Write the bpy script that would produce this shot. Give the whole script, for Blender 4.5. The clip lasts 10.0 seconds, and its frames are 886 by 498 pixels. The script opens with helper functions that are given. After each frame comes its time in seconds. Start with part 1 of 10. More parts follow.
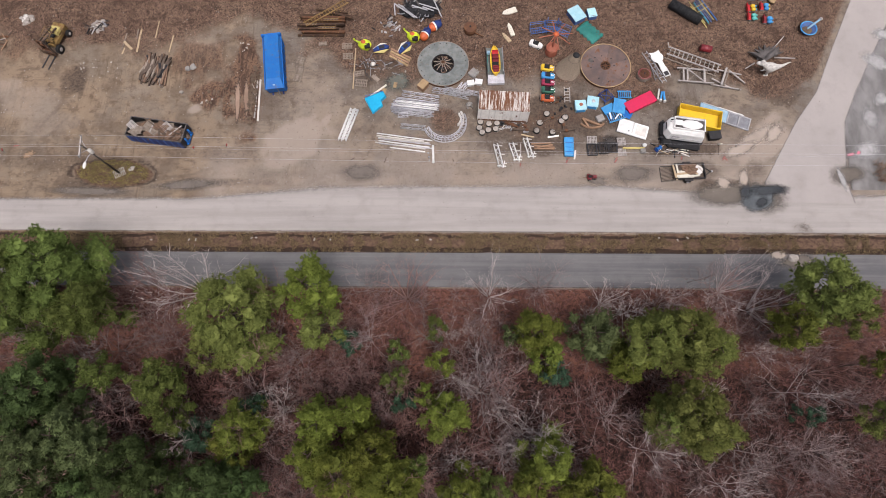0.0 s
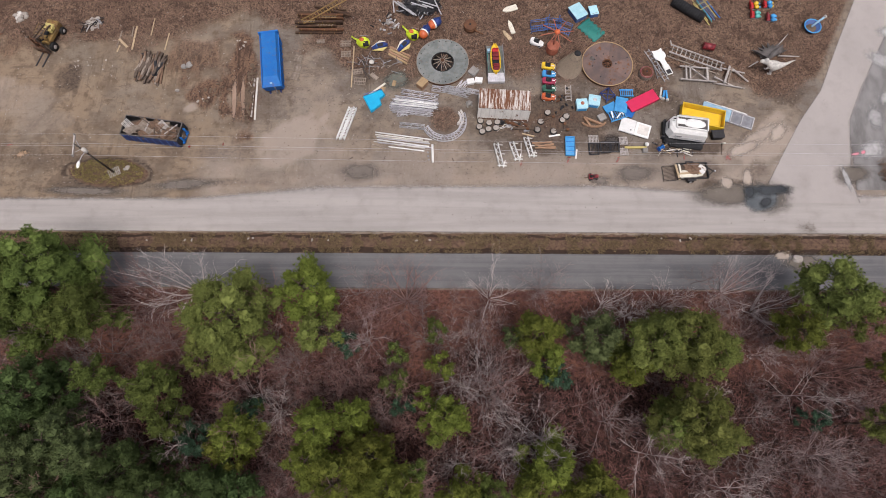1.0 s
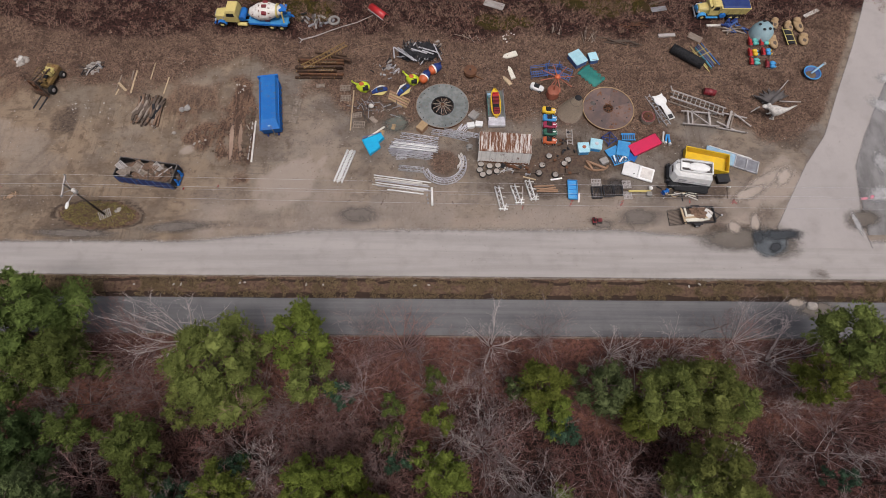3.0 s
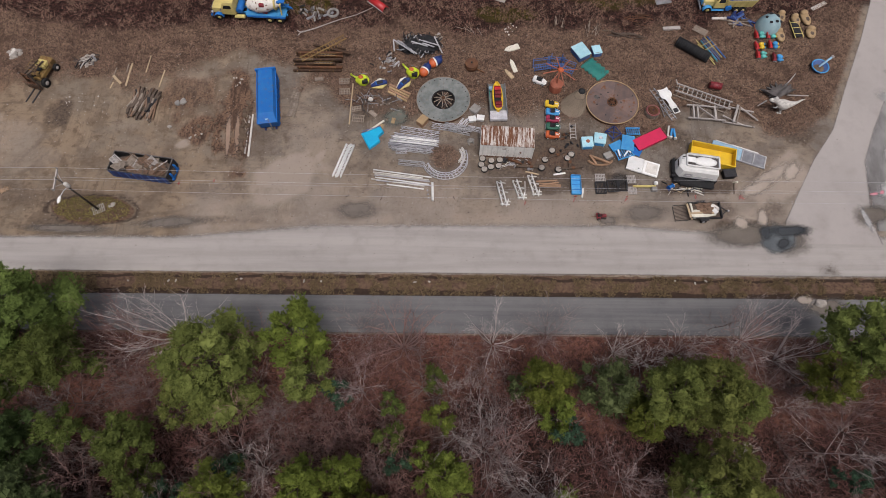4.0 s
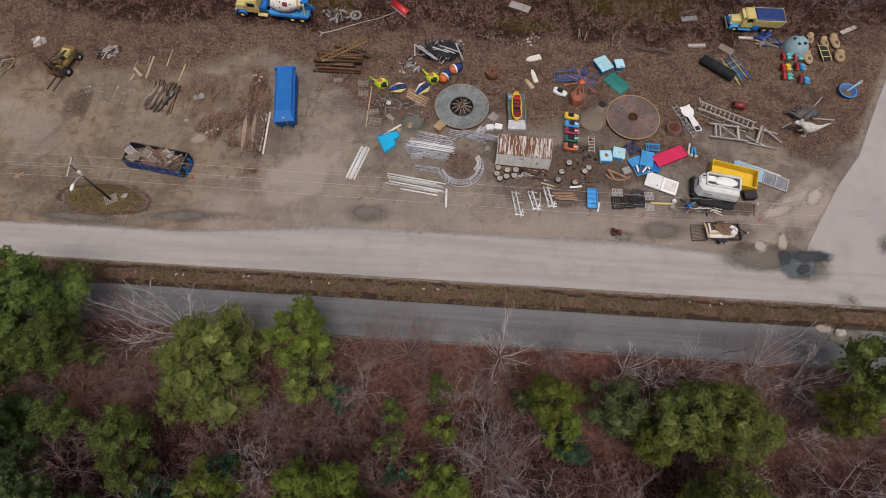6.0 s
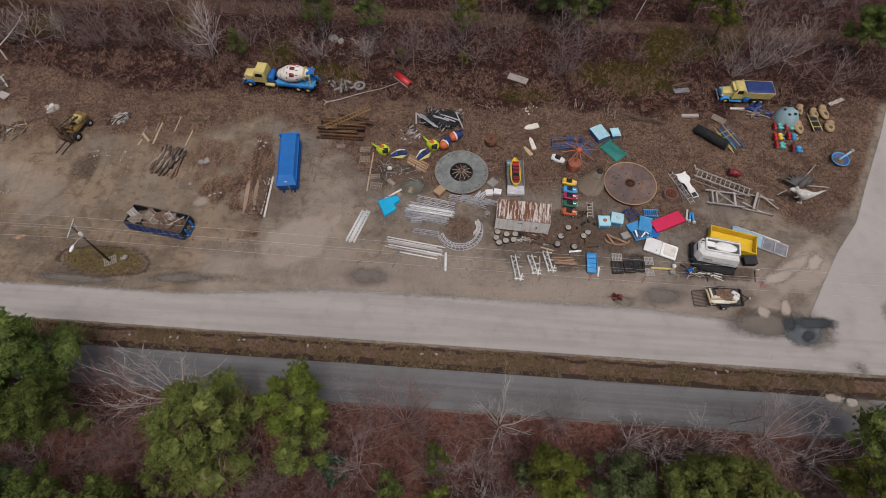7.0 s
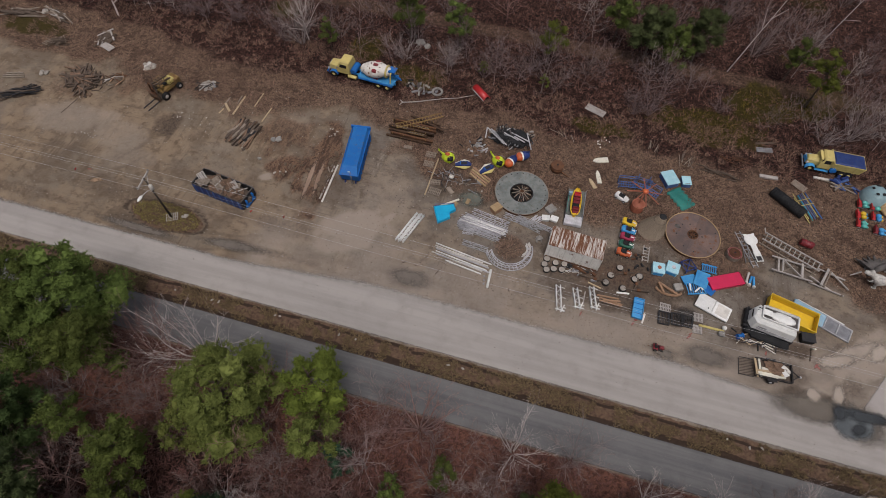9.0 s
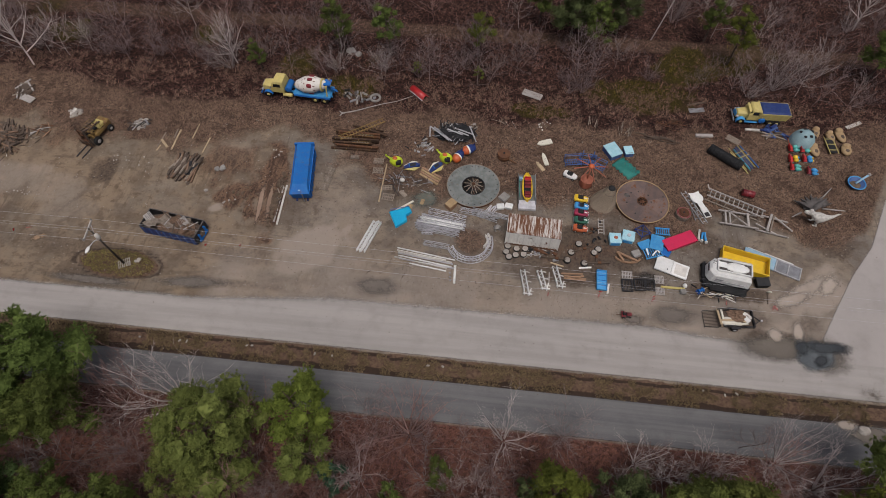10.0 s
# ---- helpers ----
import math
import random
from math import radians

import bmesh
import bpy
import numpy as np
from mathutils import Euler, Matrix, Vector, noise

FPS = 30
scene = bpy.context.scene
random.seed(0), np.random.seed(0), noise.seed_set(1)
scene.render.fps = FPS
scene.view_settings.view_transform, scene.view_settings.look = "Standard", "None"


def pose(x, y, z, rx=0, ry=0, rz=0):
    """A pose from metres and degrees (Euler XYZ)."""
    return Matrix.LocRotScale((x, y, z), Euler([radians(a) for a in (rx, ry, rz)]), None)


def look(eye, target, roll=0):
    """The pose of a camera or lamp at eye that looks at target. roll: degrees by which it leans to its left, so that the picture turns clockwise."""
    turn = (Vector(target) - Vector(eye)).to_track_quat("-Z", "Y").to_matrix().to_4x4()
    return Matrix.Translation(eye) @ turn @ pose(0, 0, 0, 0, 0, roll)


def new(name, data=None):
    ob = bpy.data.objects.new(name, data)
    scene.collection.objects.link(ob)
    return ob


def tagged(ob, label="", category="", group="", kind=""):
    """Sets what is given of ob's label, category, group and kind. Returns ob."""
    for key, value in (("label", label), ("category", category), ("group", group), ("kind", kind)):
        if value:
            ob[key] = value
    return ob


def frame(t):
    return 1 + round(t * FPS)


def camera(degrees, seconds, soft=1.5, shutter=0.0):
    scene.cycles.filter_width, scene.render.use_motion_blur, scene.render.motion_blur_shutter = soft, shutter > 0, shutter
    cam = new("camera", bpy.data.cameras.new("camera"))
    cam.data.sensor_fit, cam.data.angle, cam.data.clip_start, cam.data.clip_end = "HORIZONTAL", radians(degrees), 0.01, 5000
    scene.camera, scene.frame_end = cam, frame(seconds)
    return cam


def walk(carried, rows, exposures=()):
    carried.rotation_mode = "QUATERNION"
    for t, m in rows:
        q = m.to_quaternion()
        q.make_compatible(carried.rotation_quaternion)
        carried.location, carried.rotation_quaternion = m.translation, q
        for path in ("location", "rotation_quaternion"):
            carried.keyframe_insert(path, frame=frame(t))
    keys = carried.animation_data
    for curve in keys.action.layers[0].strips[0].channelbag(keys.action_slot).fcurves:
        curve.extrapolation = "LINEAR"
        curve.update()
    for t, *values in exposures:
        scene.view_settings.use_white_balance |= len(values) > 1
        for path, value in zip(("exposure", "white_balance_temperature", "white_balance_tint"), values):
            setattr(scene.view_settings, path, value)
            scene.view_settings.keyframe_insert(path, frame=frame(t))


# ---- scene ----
cam = camera(77.0, 10.0, soft=0.5)
PATH = [
    (0, (1.936, 4.242, 57.3), (1.921, 4.804, 55.381), -1.2),
    (0.5, (1.855, 4.491, 56.97), (1.843, 5.048, 55.049), -0.9),
    (1, (1.887, 4.643, 56.551), (1.875, 5.202, 54.63), -0.9),
    (1.5, (1.78, 4.85, 56.177), (1.771, 5.422, 54.26), -0.5),
    (2, (1.92, 4.882, 55.762), (1.908, 5.539, 53.873), -0.6),
    (2.5, (1.899, 4.725, 55.101), (1.888, 5.455, 53.239), -0.4),
    (4, (1.797, 4.781, 53.029), (1.786, 5.512, 51.167), -0.3),
    (4.5, (1.734, 4.859, 52.696), (1.723, 5.586, 50.833), -0.4),
    (5, (1.657, 4.806, 52.447), (1.629, 5.535, 50.584), 0.1),
    (6.3, (1.77, 4.92, 52.03), (1.718, 5.724, 50.2), 0.05),
    (6.5, (1.783, 4.97, 51.947), (1.73, 5.82, 50.137), 0.1),
    (7, (1.887, 4.998, 51.851), (1.821, 5.966, 50.102), 0.2),
    (7.5, (1.9, 4.756, 51.631), (1.823, 5.764, 49.905), 0.3),
    (8, (1.918, 4.752, 51.493), (1.799, 5.758, 49.769), 0.9),
    (8.5, (1.986, 4.867, 51.422), (1.792, 5.862, 49.698), 1.6),
    (9, (1.957, 4.811, 51.409), (1.715, 5.798, 49.686), 2.3),
    (9.5, (2.078, 4.705, 51.591), (1.85, 5.696, 49.869), 1.8),
    (10, (2.179, 4.789, 51.881), (2.065, 5.797, 50.157), -0.3),
]
walk(cam, [(t, look(eye, aim, roll)) for t, eye, aim, roll in PATH], [(t, stops, 6455 + min(t, 8.0) * 6, 14.5 - min(t, 8.0) * 0.35) for t, stops in ((0.0, 0.36), (0.5, 0.27), (1.0, 0.25), (2.0, 0.2), (2.6, 0.07), (4.0, -0.06), (5.0, -0.08), (6.5, -0.14), (7.0, -0.23), (8.0, -0.37), (9.0, -0.39), (10.0, -0.36))])

# ---- light ----
world = bpy.data.worlds.new("overcast_sky")
scene.world = world
world.use_nodes = True
wn, wl = world.node_tree.nodes, world.node_tree.links
sky = wn.new("ShaderNodeTexSky")
sky.sky_type, sky.sun_disc = "NISHITA", False
sky.sun_elevation, sky.sun_rotation = radians(71), radians(160)
sky.dust_density, sky.ozone_density = 6.0, 1.0
pale_sky = wn.new("ShaderNodeHueSaturation")
pale_sky.inputs["Saturation"].default_value = 0.55
wl.new(sky.outputs["Color"], pale_sky.inputs["Color"])
wl.new(pale_sky.outputs["Color"], wn["Background"].inputs["Color"])
wn["Background"].inputs["Strength"].default_value = 0.122
sun = new("sun", bpy.data.lights.new("sun", "SUN"))
sun.data.energy, sun.data.angle, sun.data.color = 1.75, radians(16), (1.0, 0.97, 0.93)
# light comes from behind the camera, a little to the east
sun.matrix_world = look((12, -2, 100), (0, 30, 0))


# ---- materials ----
def ramp(nt, src, lo, hi):
    n = nt.nodes.new("ShaderNodeMapRange")
    n.inputs["From Min"].default_value, n.inputs["From Max"].default_value = lo, hi
    n.interpolation_type = "SMOOTHSTEP"
    nt.links.new(src, n.inputs["Value"])
    return n.outputs["Result"]


def noise_tex(nt, vec, scale, detail=4.0, rough=0.6):
    n = nt.nodes.new("ShaderNodeTexNoise")
    n.inputs["Scale"].default_value, n.inputs["Detail"].default_value = scale, detail
    n.inputs["Roughness"].default_value = rough
    nt.links.new(vec, n.inputs["Vector"])
    return n.outputs["Fac"]


def blend(nt, fac, a, b, mode="MIX"):
    n = nt.nodes.new("ShaderNodeMix")
    n.data_type, n.blend_type = "RGBA", mode
    for sock, v in ((n.inputs["Factor"], fac), (n.inputs[6], a), (n.inputs[7], b)):
        if isinstance(v, (int, float)):
            sock.default_value = v
        elif isinstance(v, tuple):
            sock.default_value = (*v, 1.0)
        else:
            nt.links.new(v, sock)
    return n.outputs[2]


def sums(nt, op, a, b):
    n = nt.nodes.new("ShaderNodeMath")
    n.operation = op
    for sock, v in ((n.inputs[0], a), (n.inputs[1], b)):
        if isinstance(v, (int, float)):
            sock.default_value = v
        else:
            nt.links.new(v, sock)
    return n.outputs[0]


def blank(name, space="Object"):
    m = bpy.data.materials.new(name)
    m.use_nodes = True
    nt = m.node_tree
    co = nt.nodes.new("ShaderNodeTexCoord").outputs["Object"] if space == "Object" else nt.nodes.new("ShaderNodeNewGeometry").outputs["Position"]
    return m, nt, nt.nodes["Principled BSDF"], co


def relief(nt, bsdf, height, strength, dist=0.05):
    n = nt.nodes.new("ShaderNodeBump")
    n.inputs["Strength"].default_value, n.inputs["Distance"].default_value = strength, dist
    nt.links.new(height, n.inputs["Height"])
    nt.links.new(n.outputs["Normal"], bsdf.inputs["Normal"])


def surf(name, col, col2=None, rough=0.6, metal=0.0, scale=1.5, grain=18.0, dirt=0.35, rust=0.0, bump=0.25, vary=0.12, stretch=None):
    """A worn surface: two tones, fine grain, grime, rust patches, small differences from piece to piece."""
    m, nt, bsdf, co = blank(name)
    if stretch:
        mp = nt.nodes.new("ShaderNodeMapping")
        mp.inputs["Scale"].default_value = stretch
        nt.links.new(co, mp.inputs["Vector"])
        co = mp.outputs["Vector"]
    col2 = col2 or tuple(c * 0.72 for c in col)
    big, fine = noise_tex(nt, co, scale), noise_tex(nt, co, grain, 3)
    c = blend(nt, ramp(nt, big, 0.35, 0.68), col, col2)
    c = blend(nt, sums(nt, "MULTIPLY", fine, 0.45), c, (0.02, 0.02, 0.02))
    if dirt:
        c = blend(nt, sums(nt, "MULTIPLY", ramp(nt, noise_tex(nt, co, scale * 2.7, 6, 0.7), 0.52, 0.75), dirt), c, (0.13, 0.10, 0.075))
    if rust:
        c = blend(nt, ramp(nt, noise_tex(nt, co, scale * 1.3, 7, 0.72), 0.66 - rust * 0.35, 0.74 - rust * 0.3), c, (0.13, 0.052, 0.025))
    hs = nt.nodes.new("ShaderNodeHueSaturation")
    nt.links.new(c, hs.inputs["Color"])
    rnd = nt.nodes.new("ShaderNodeObjectInfo").outputs["Random"]
    nt.links.new(sums(nt, "ADD", sums(nt, "MULTIPLY", rnd, vary * 2), 1 - vary), hs.inputs["Value"])
    nt.links.new(hs.outputs["Color"], bsdf.inputs["Base Color"])
    bsdf.inputs["Metallic"].default_value = metal
    bsdf.inputs["Specular IOR Level"].default_value = 0.5 if rough < 0.5 else 0.2
    nt.links.new(sums(nt, "ADD", sums(nt, "MULTIPLY", big, 0.25), rough - 0.12), bsdf.inputs["Roughness"])
    relief(nt, bsdf, fine, bump, 0.02)
    return m


def leafy(name, col, col2, rough=0.7):
    """Foliage: each blade its own tone, each plant its own shade."""
    m, nt, bsdf, co = blank(name)
    isl = nt.nodes.new("ShaderNodeNewGeometry").outputs["Random Per Island"]
    rnd = nt.nodes.new("ShaderNodeObjectInfo").outputs["Random"]
    c = blend(nt, isl, col, col2)
    c = blend(nt, sums(nt, "MULTIPLY", ramp(nt, noise_tex(nt, co, 1.1, 4), 0.45, 0.65), 0.5), c, tuple(v * 0.38 for v in col))
    hs = nt.nodes.new("ShaderNodeHueSaturation")
    nt.links.new(c, hs.inputs["Color"])
    nt.links.new(sums(nt, "ADD", sums(nt, "MULTIPLY", rnd, 0.5), 0.75), hs.inputs["Value"])
    nt.links.new(sums(nt, "ADD", sums(nt, "MULTIPLY", rnd, 0.03), 0.485), hs.inputs["Hue"])
    nt.links.new(hs.outputs["Color"], bsdf.inputs["Base Color"])
    bsdf.inputs["Roughness"].default_value = rough
    bsdf.inputs["Specular IOR Level"].default_value = 0.05
    return m


BLUE = surf("blue_paint", (0.01, 0.135, 0.47), (0.014, 0.165, 0.52), 0.58, dirt=0.3, rust=0.2, scale=0.6)
NAVY = surf("navy_paint", (0.015, 0.035, 0.16), (0.03, 0.06, 0.2), 0.5, dirt=0.4)
DULLBLUE = surf("faded_blue_paint", (0.05, 0.11, 0.3), (0.09, 0.16, 0.36), 0.55)
SKYBLUE = surf("sky_blue_paint", (0.045, 0.28, 0.62), (0.08, 0.35, 0.66), 0.52, dirt=0.3)
PALEBLUE = surf("pale_blue_paint", (0.28, 0.45, 0.6), (0.36, 0.52, 0.64), 0.5)
CYAN = surf("cyan_sheet", (0.0, 0.42, 0.75), (0.0, 0.48, 0.8), 0.35, dirt=0.12)
TURQ = surf("pale_turquoise_paint", (0.38, 0.66, 0.76), (0.48, 0.74, 0.82), 0.5, dirt=0.3)
TEAL = surf("teal_tarp", (0.01, 0.17, 0.15), (0.02, 0.24, 0.2), 0.4)
AQUA = surf("aqua_plastic", (0.12, 0.55, 0.5), None, 0.4)
GREYBLUE = surf("grey_blue_shell", (0.25, 0.38, 0.42), (0.32, 0.45, 0.48), 0.5)
RED = surf("red_paint", (0.5, 0.015, 0.02), (0.4, 0.02, 0.02), 0.4, dirt=0.25)
DARKRED = surf("dark_red_vinyl", (0.22, 0.012, 0.02), None, 0.45)
CRIMSON = surf("crimson_panel", (0.6, 0.01, 0.075), (0.54, 0.01, 0.068), 0.4, dirt=0.12)
ORANGE = surf("orange_paint", (0.62, 0.12, 0.025), (0.5, 0.1, 0.03), 0.45)
TERRA = surf("orange_oxide_paint", (0.42, 0.14, 0.085), (0.33, 0.1, 0.06), 0.6, rust=0.15)
YELLOW = surf("yellow_paint", (0.78, 0.5, 0.015), (0.7, 0.45, 0.02), 0.4, dirt=0.1, grain=40.0)
CREAMY = surf("cream_yellow_paint", (0.62, 0.5, 0.18), (0.55, 0.45, 0.17), 0.5, dirt=0.4)
LIME = surf("lime_plastic", (0.6, 0.72, 0.03), (0.5, 0.64, 0.02), 0.4, dirt=0.15)
GREEN = surf("dark_green_paint", (0.02, 0.13, 0.08), None, 0.45)
MAGENTA = surf("magenta_paint", (0.36, 0.02, 0.07), None, 0.4)
WHITE = surf("white_paint", (0.87, 0.86, 0.84), (0.78, 0.77, 0.75), 0.5, dirt=0.18, grain=40.0)
BONE = surf("bone_white_resin", (0.74, 0.7, 0.65), (0.6, 0.56, 0.52), 0.6, dirt=0.25, grain=40.0)
CREAM = surf("cream_panel", (0.76, 0.72, 0.61), (0.7, 0.66, 0.56), 0.55, dirt=0.1, grain=40.0)
SHELLWHITE = surf("rusty_white_paint", (0.86, 0.84, 0.8), (0.78, 0.75, 0.71), 0.55, grain=40.0, rust=0.24, dirt=0.25, scale=0.9)
DRUMWHITE = surf("flaking_white_paint", (0.82, 0.78, 0.73), (0.72, 0.67, 0.61), 0.6, rust=0.24, dirt=0.2, scale=1.6)
RUST = surf("rusted_steel", (0.11, 0.05, 0.028), (0.17, 0.075, 0.035), 0.8, dirt=0.2)
BROWNSTEEL = surf("brown_rusted_beam", (0.05, 0.027, 0.017), (0.095, 0.052, 0.03), 0.8)
OCHRESTEEL = surf("ochre_rusted_ladder", (0.3, 0.19, 0.075), (0.22, 0.13, 0.055), 0.8)
ROOFRUST = surf("rusted_roof_sheet", (0.72, 0.67, 0.62), (0.6, 0.54, 0.5), 0.6, rust=0.66, scale=0.8, stretch=(4.5, 0.4, 1))
GREYDECK = surf("grey_green_deck_plate", (0.24, 0.25, 0.24), (0.15, 0.165, 0.16), 0.6, dirt=0.75, scale=1.1)
RUSTDECK = surf("brown_stained_deck_plate", (0.125, 0.092, 0.088), (0.19, 0.125, 0.105), 0.62, dirt=0.6, rust=0.27, scale=1.0)
LIDBLUE = surf("rust_blotched_blue_paint", (0.011, 0.15, 0.5), (0.02, 0.18, 0.52), 0.6, dirt=0.75, rust=0.12, scale=0.75)
ALU = surf("weathered_aluminium", (0.66, 0.645, 0.69), (0.47, 0.455, 0.49), 0.45, metal=0.1, dirt=0.25)
STEEL = surf("grey_steel", (0.34, 0.34, 0.36), (0.25, 0.25, 0.27), 0.5, metal=0.4)
GALV = surf("dull_galvanised_steel", (0.52, 0.51, 0.53), (0.4, 0.39, 0.4), 0.55, metal=0.1)
BLACK = surf("black_rubber", (0.012, 0.012, 0.014), (0.022, 0.022, 0.024), 0.7, dirt=0.08)
BLACKFRAME = surf("blackened_steel", (0.022, 0.022, 0.026), (0.04, 0.037, 0.038), 0.6, dirt=0.15)
CHARRED = surf("charred_scrap", (0.012, 0.012, 0.014), (0.026, 0.026, 0.03), 0.7, dirt=0.08)
TYRE = surf("tyre_rubber", (0.016, 0.015, 0.015), None, 0.8, dirt=0.15)
TAN = surf("tan_plastic", (0.42, 0.29, 0.16), (0.34, 0.23, 0.12), 0.6, dirt=0.5)
OLDWOOD = surf("grey_weathered_wood", (0.33, 0.27, 0.22), (0.2, 0.16, 0.13), 0.85, stretch=(1, 6, 6), grain=24)
PALEWOOD = surf("pale_cut_lumber", (0.55, 0.42, 0.27), (0.46, 0.34, 0.21), 0.8, stretch=(1, 6, 6), dirt=0.3)
BROWNWOOD = surf("brown_timber", (0.38, 0.23, 0.145), (0.3, 0.175, 0.105), 0.8, stretch=(1, 6, 6))
DEEPWOOD = surf("deep_brown_timber", (0.24, 0.15, 0.1), (0.13, 0.08, 0.055), 0.85, stretch=(1, 6, 6))
DARKWOOD = surf("dark_rotten_wood", (0.13, 0.095, 0.075), (0.09, 0.065, 0.05), 0.9)
GREYWOOD = surf("silvered_timber", (0.46, 0.42, 0.395), (0.36, 0.325, 0.305), 0.85, stretch=(1, 5, 5), dirt=0.25)
POLEWOOD = surf("creosoted_pole_wood", (0.075, 0.06, 0.05), None, 0.85)
THATCH = surf("straw_thatch", (0.27, 0.215, 0.16), (0.17, 0.13, 0.1), 0.9, stretch=(14, 14, 1.2), bump=0.6)
OLDRESIN = surf("weathered_grey_white_resin", (0.6, 0.57, 0.53), (0.38, 0.36, 0.34), 0.7, dirt=0.7, scale=3.0, bump=0.6)
STONE = surf("pale_stone", (0.34, 0.32, 0.3), (0.25, 0.235, 0.22), 0.85, bump=0.6)
CONCRETE = surf("pale_rubble", (0.42, 0.38, 0.34), (0.3, 0.265, 0.235), 0.9, bump=0.6)
SOIL = surf("loose_brown_soil", (0.13, 0.09, 0.065), (0.18, 0.13, 0.09), 0.95, bump=0.8)
LOADER = surf("dirty_yellow_machine_paint", (0.3, 0.19, 0.06), (0.15, 0.095, 0.045), 0.6, rust=0.35, dirt=0.7)
DARKGLASS = surf("dark_window_glass", (0.012, 0.015, 0.018), None, 0.12, dirt=0.1, bump=0.0)
GREYBAR = surf("dark_grey_marking", (0.14, 0.125, 0.12), (0.07, 0.062, 0.06), 0.7)
BARK = surf("pine_bark", (0.12, 0.085, 0.065), (0.08, 0.06, 0.05), 0.9, stretch=(6, 6, 1), bump=0.8)
WHITEBARK = surf("bleached_bark", (0.66, 0.57, 0.54), (0.5, 0.42, 0.4), 0.85, vary=0.1)
PALEBARK = surf("pale_grey_bark", (0.45, 0.385, 0.372), (0.32, 0.265, 0.255), 0.85, vary=0.25)
BROWNBARK = surf("brown_grey_bark", (0.28, 0.22, 0.212), (0.18, 0.135, 0.13), 0.85, vary=0.25)
PINKBARK = surf("reddish_twig_bark", (0.29, 0.172, 0.155), (0.18, 0.102, 0.092), 0.85, vary=0.2)
NEEDLES = leafy("yellow_green_needles", (0.126, 0.144, 0.028), (0.066, 0.078, 0.016))
PALENEEDLES = leafy("pale_yellow_green_needles", (0.148, 0.168, 0.047), (0.078, 0.092, 0.024))
DARKNEEDLES = leafy("deep_green_needles", (0.112, 0.145, 0.038), (0.06, 0.08, 0.021))
DULLNEEDLES = leafy("grey_green_needles", (0.090, 0.108, 0.045), (0.048, 0.060, 0.023))
DEEPNEEDLES = leafy("shadowy_green_needles", (0.064, 0.09, 0.03), (0.034, 0.049, 0.018))
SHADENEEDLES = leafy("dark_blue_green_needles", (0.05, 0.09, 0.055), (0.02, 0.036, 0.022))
BRUSHLEAF = leafy("russet_brush", (0.22, 0.118, 0.096), (0.055, 0.03, 0.026))
DRYGRASS = leafy("dry_brown_grass", (0.3, 0.2, 0.145), (0.075, 0.047, 0.035))
VERGEGRASS = leafy("olive_verge_grass", (0.2, 0.14, 0.08), (0.05, 0.034, 0.024))
MOUNDGRASS = leafy("yellowing_mound_grass", (0.26, 0.21, 0.08), (0.07, 0.057, 0.026))
OLIVEBUSH = leafy("olive_shrub_leaves", (0.17, 0.135, 0.024), (0.022, 0.018, 0.006))


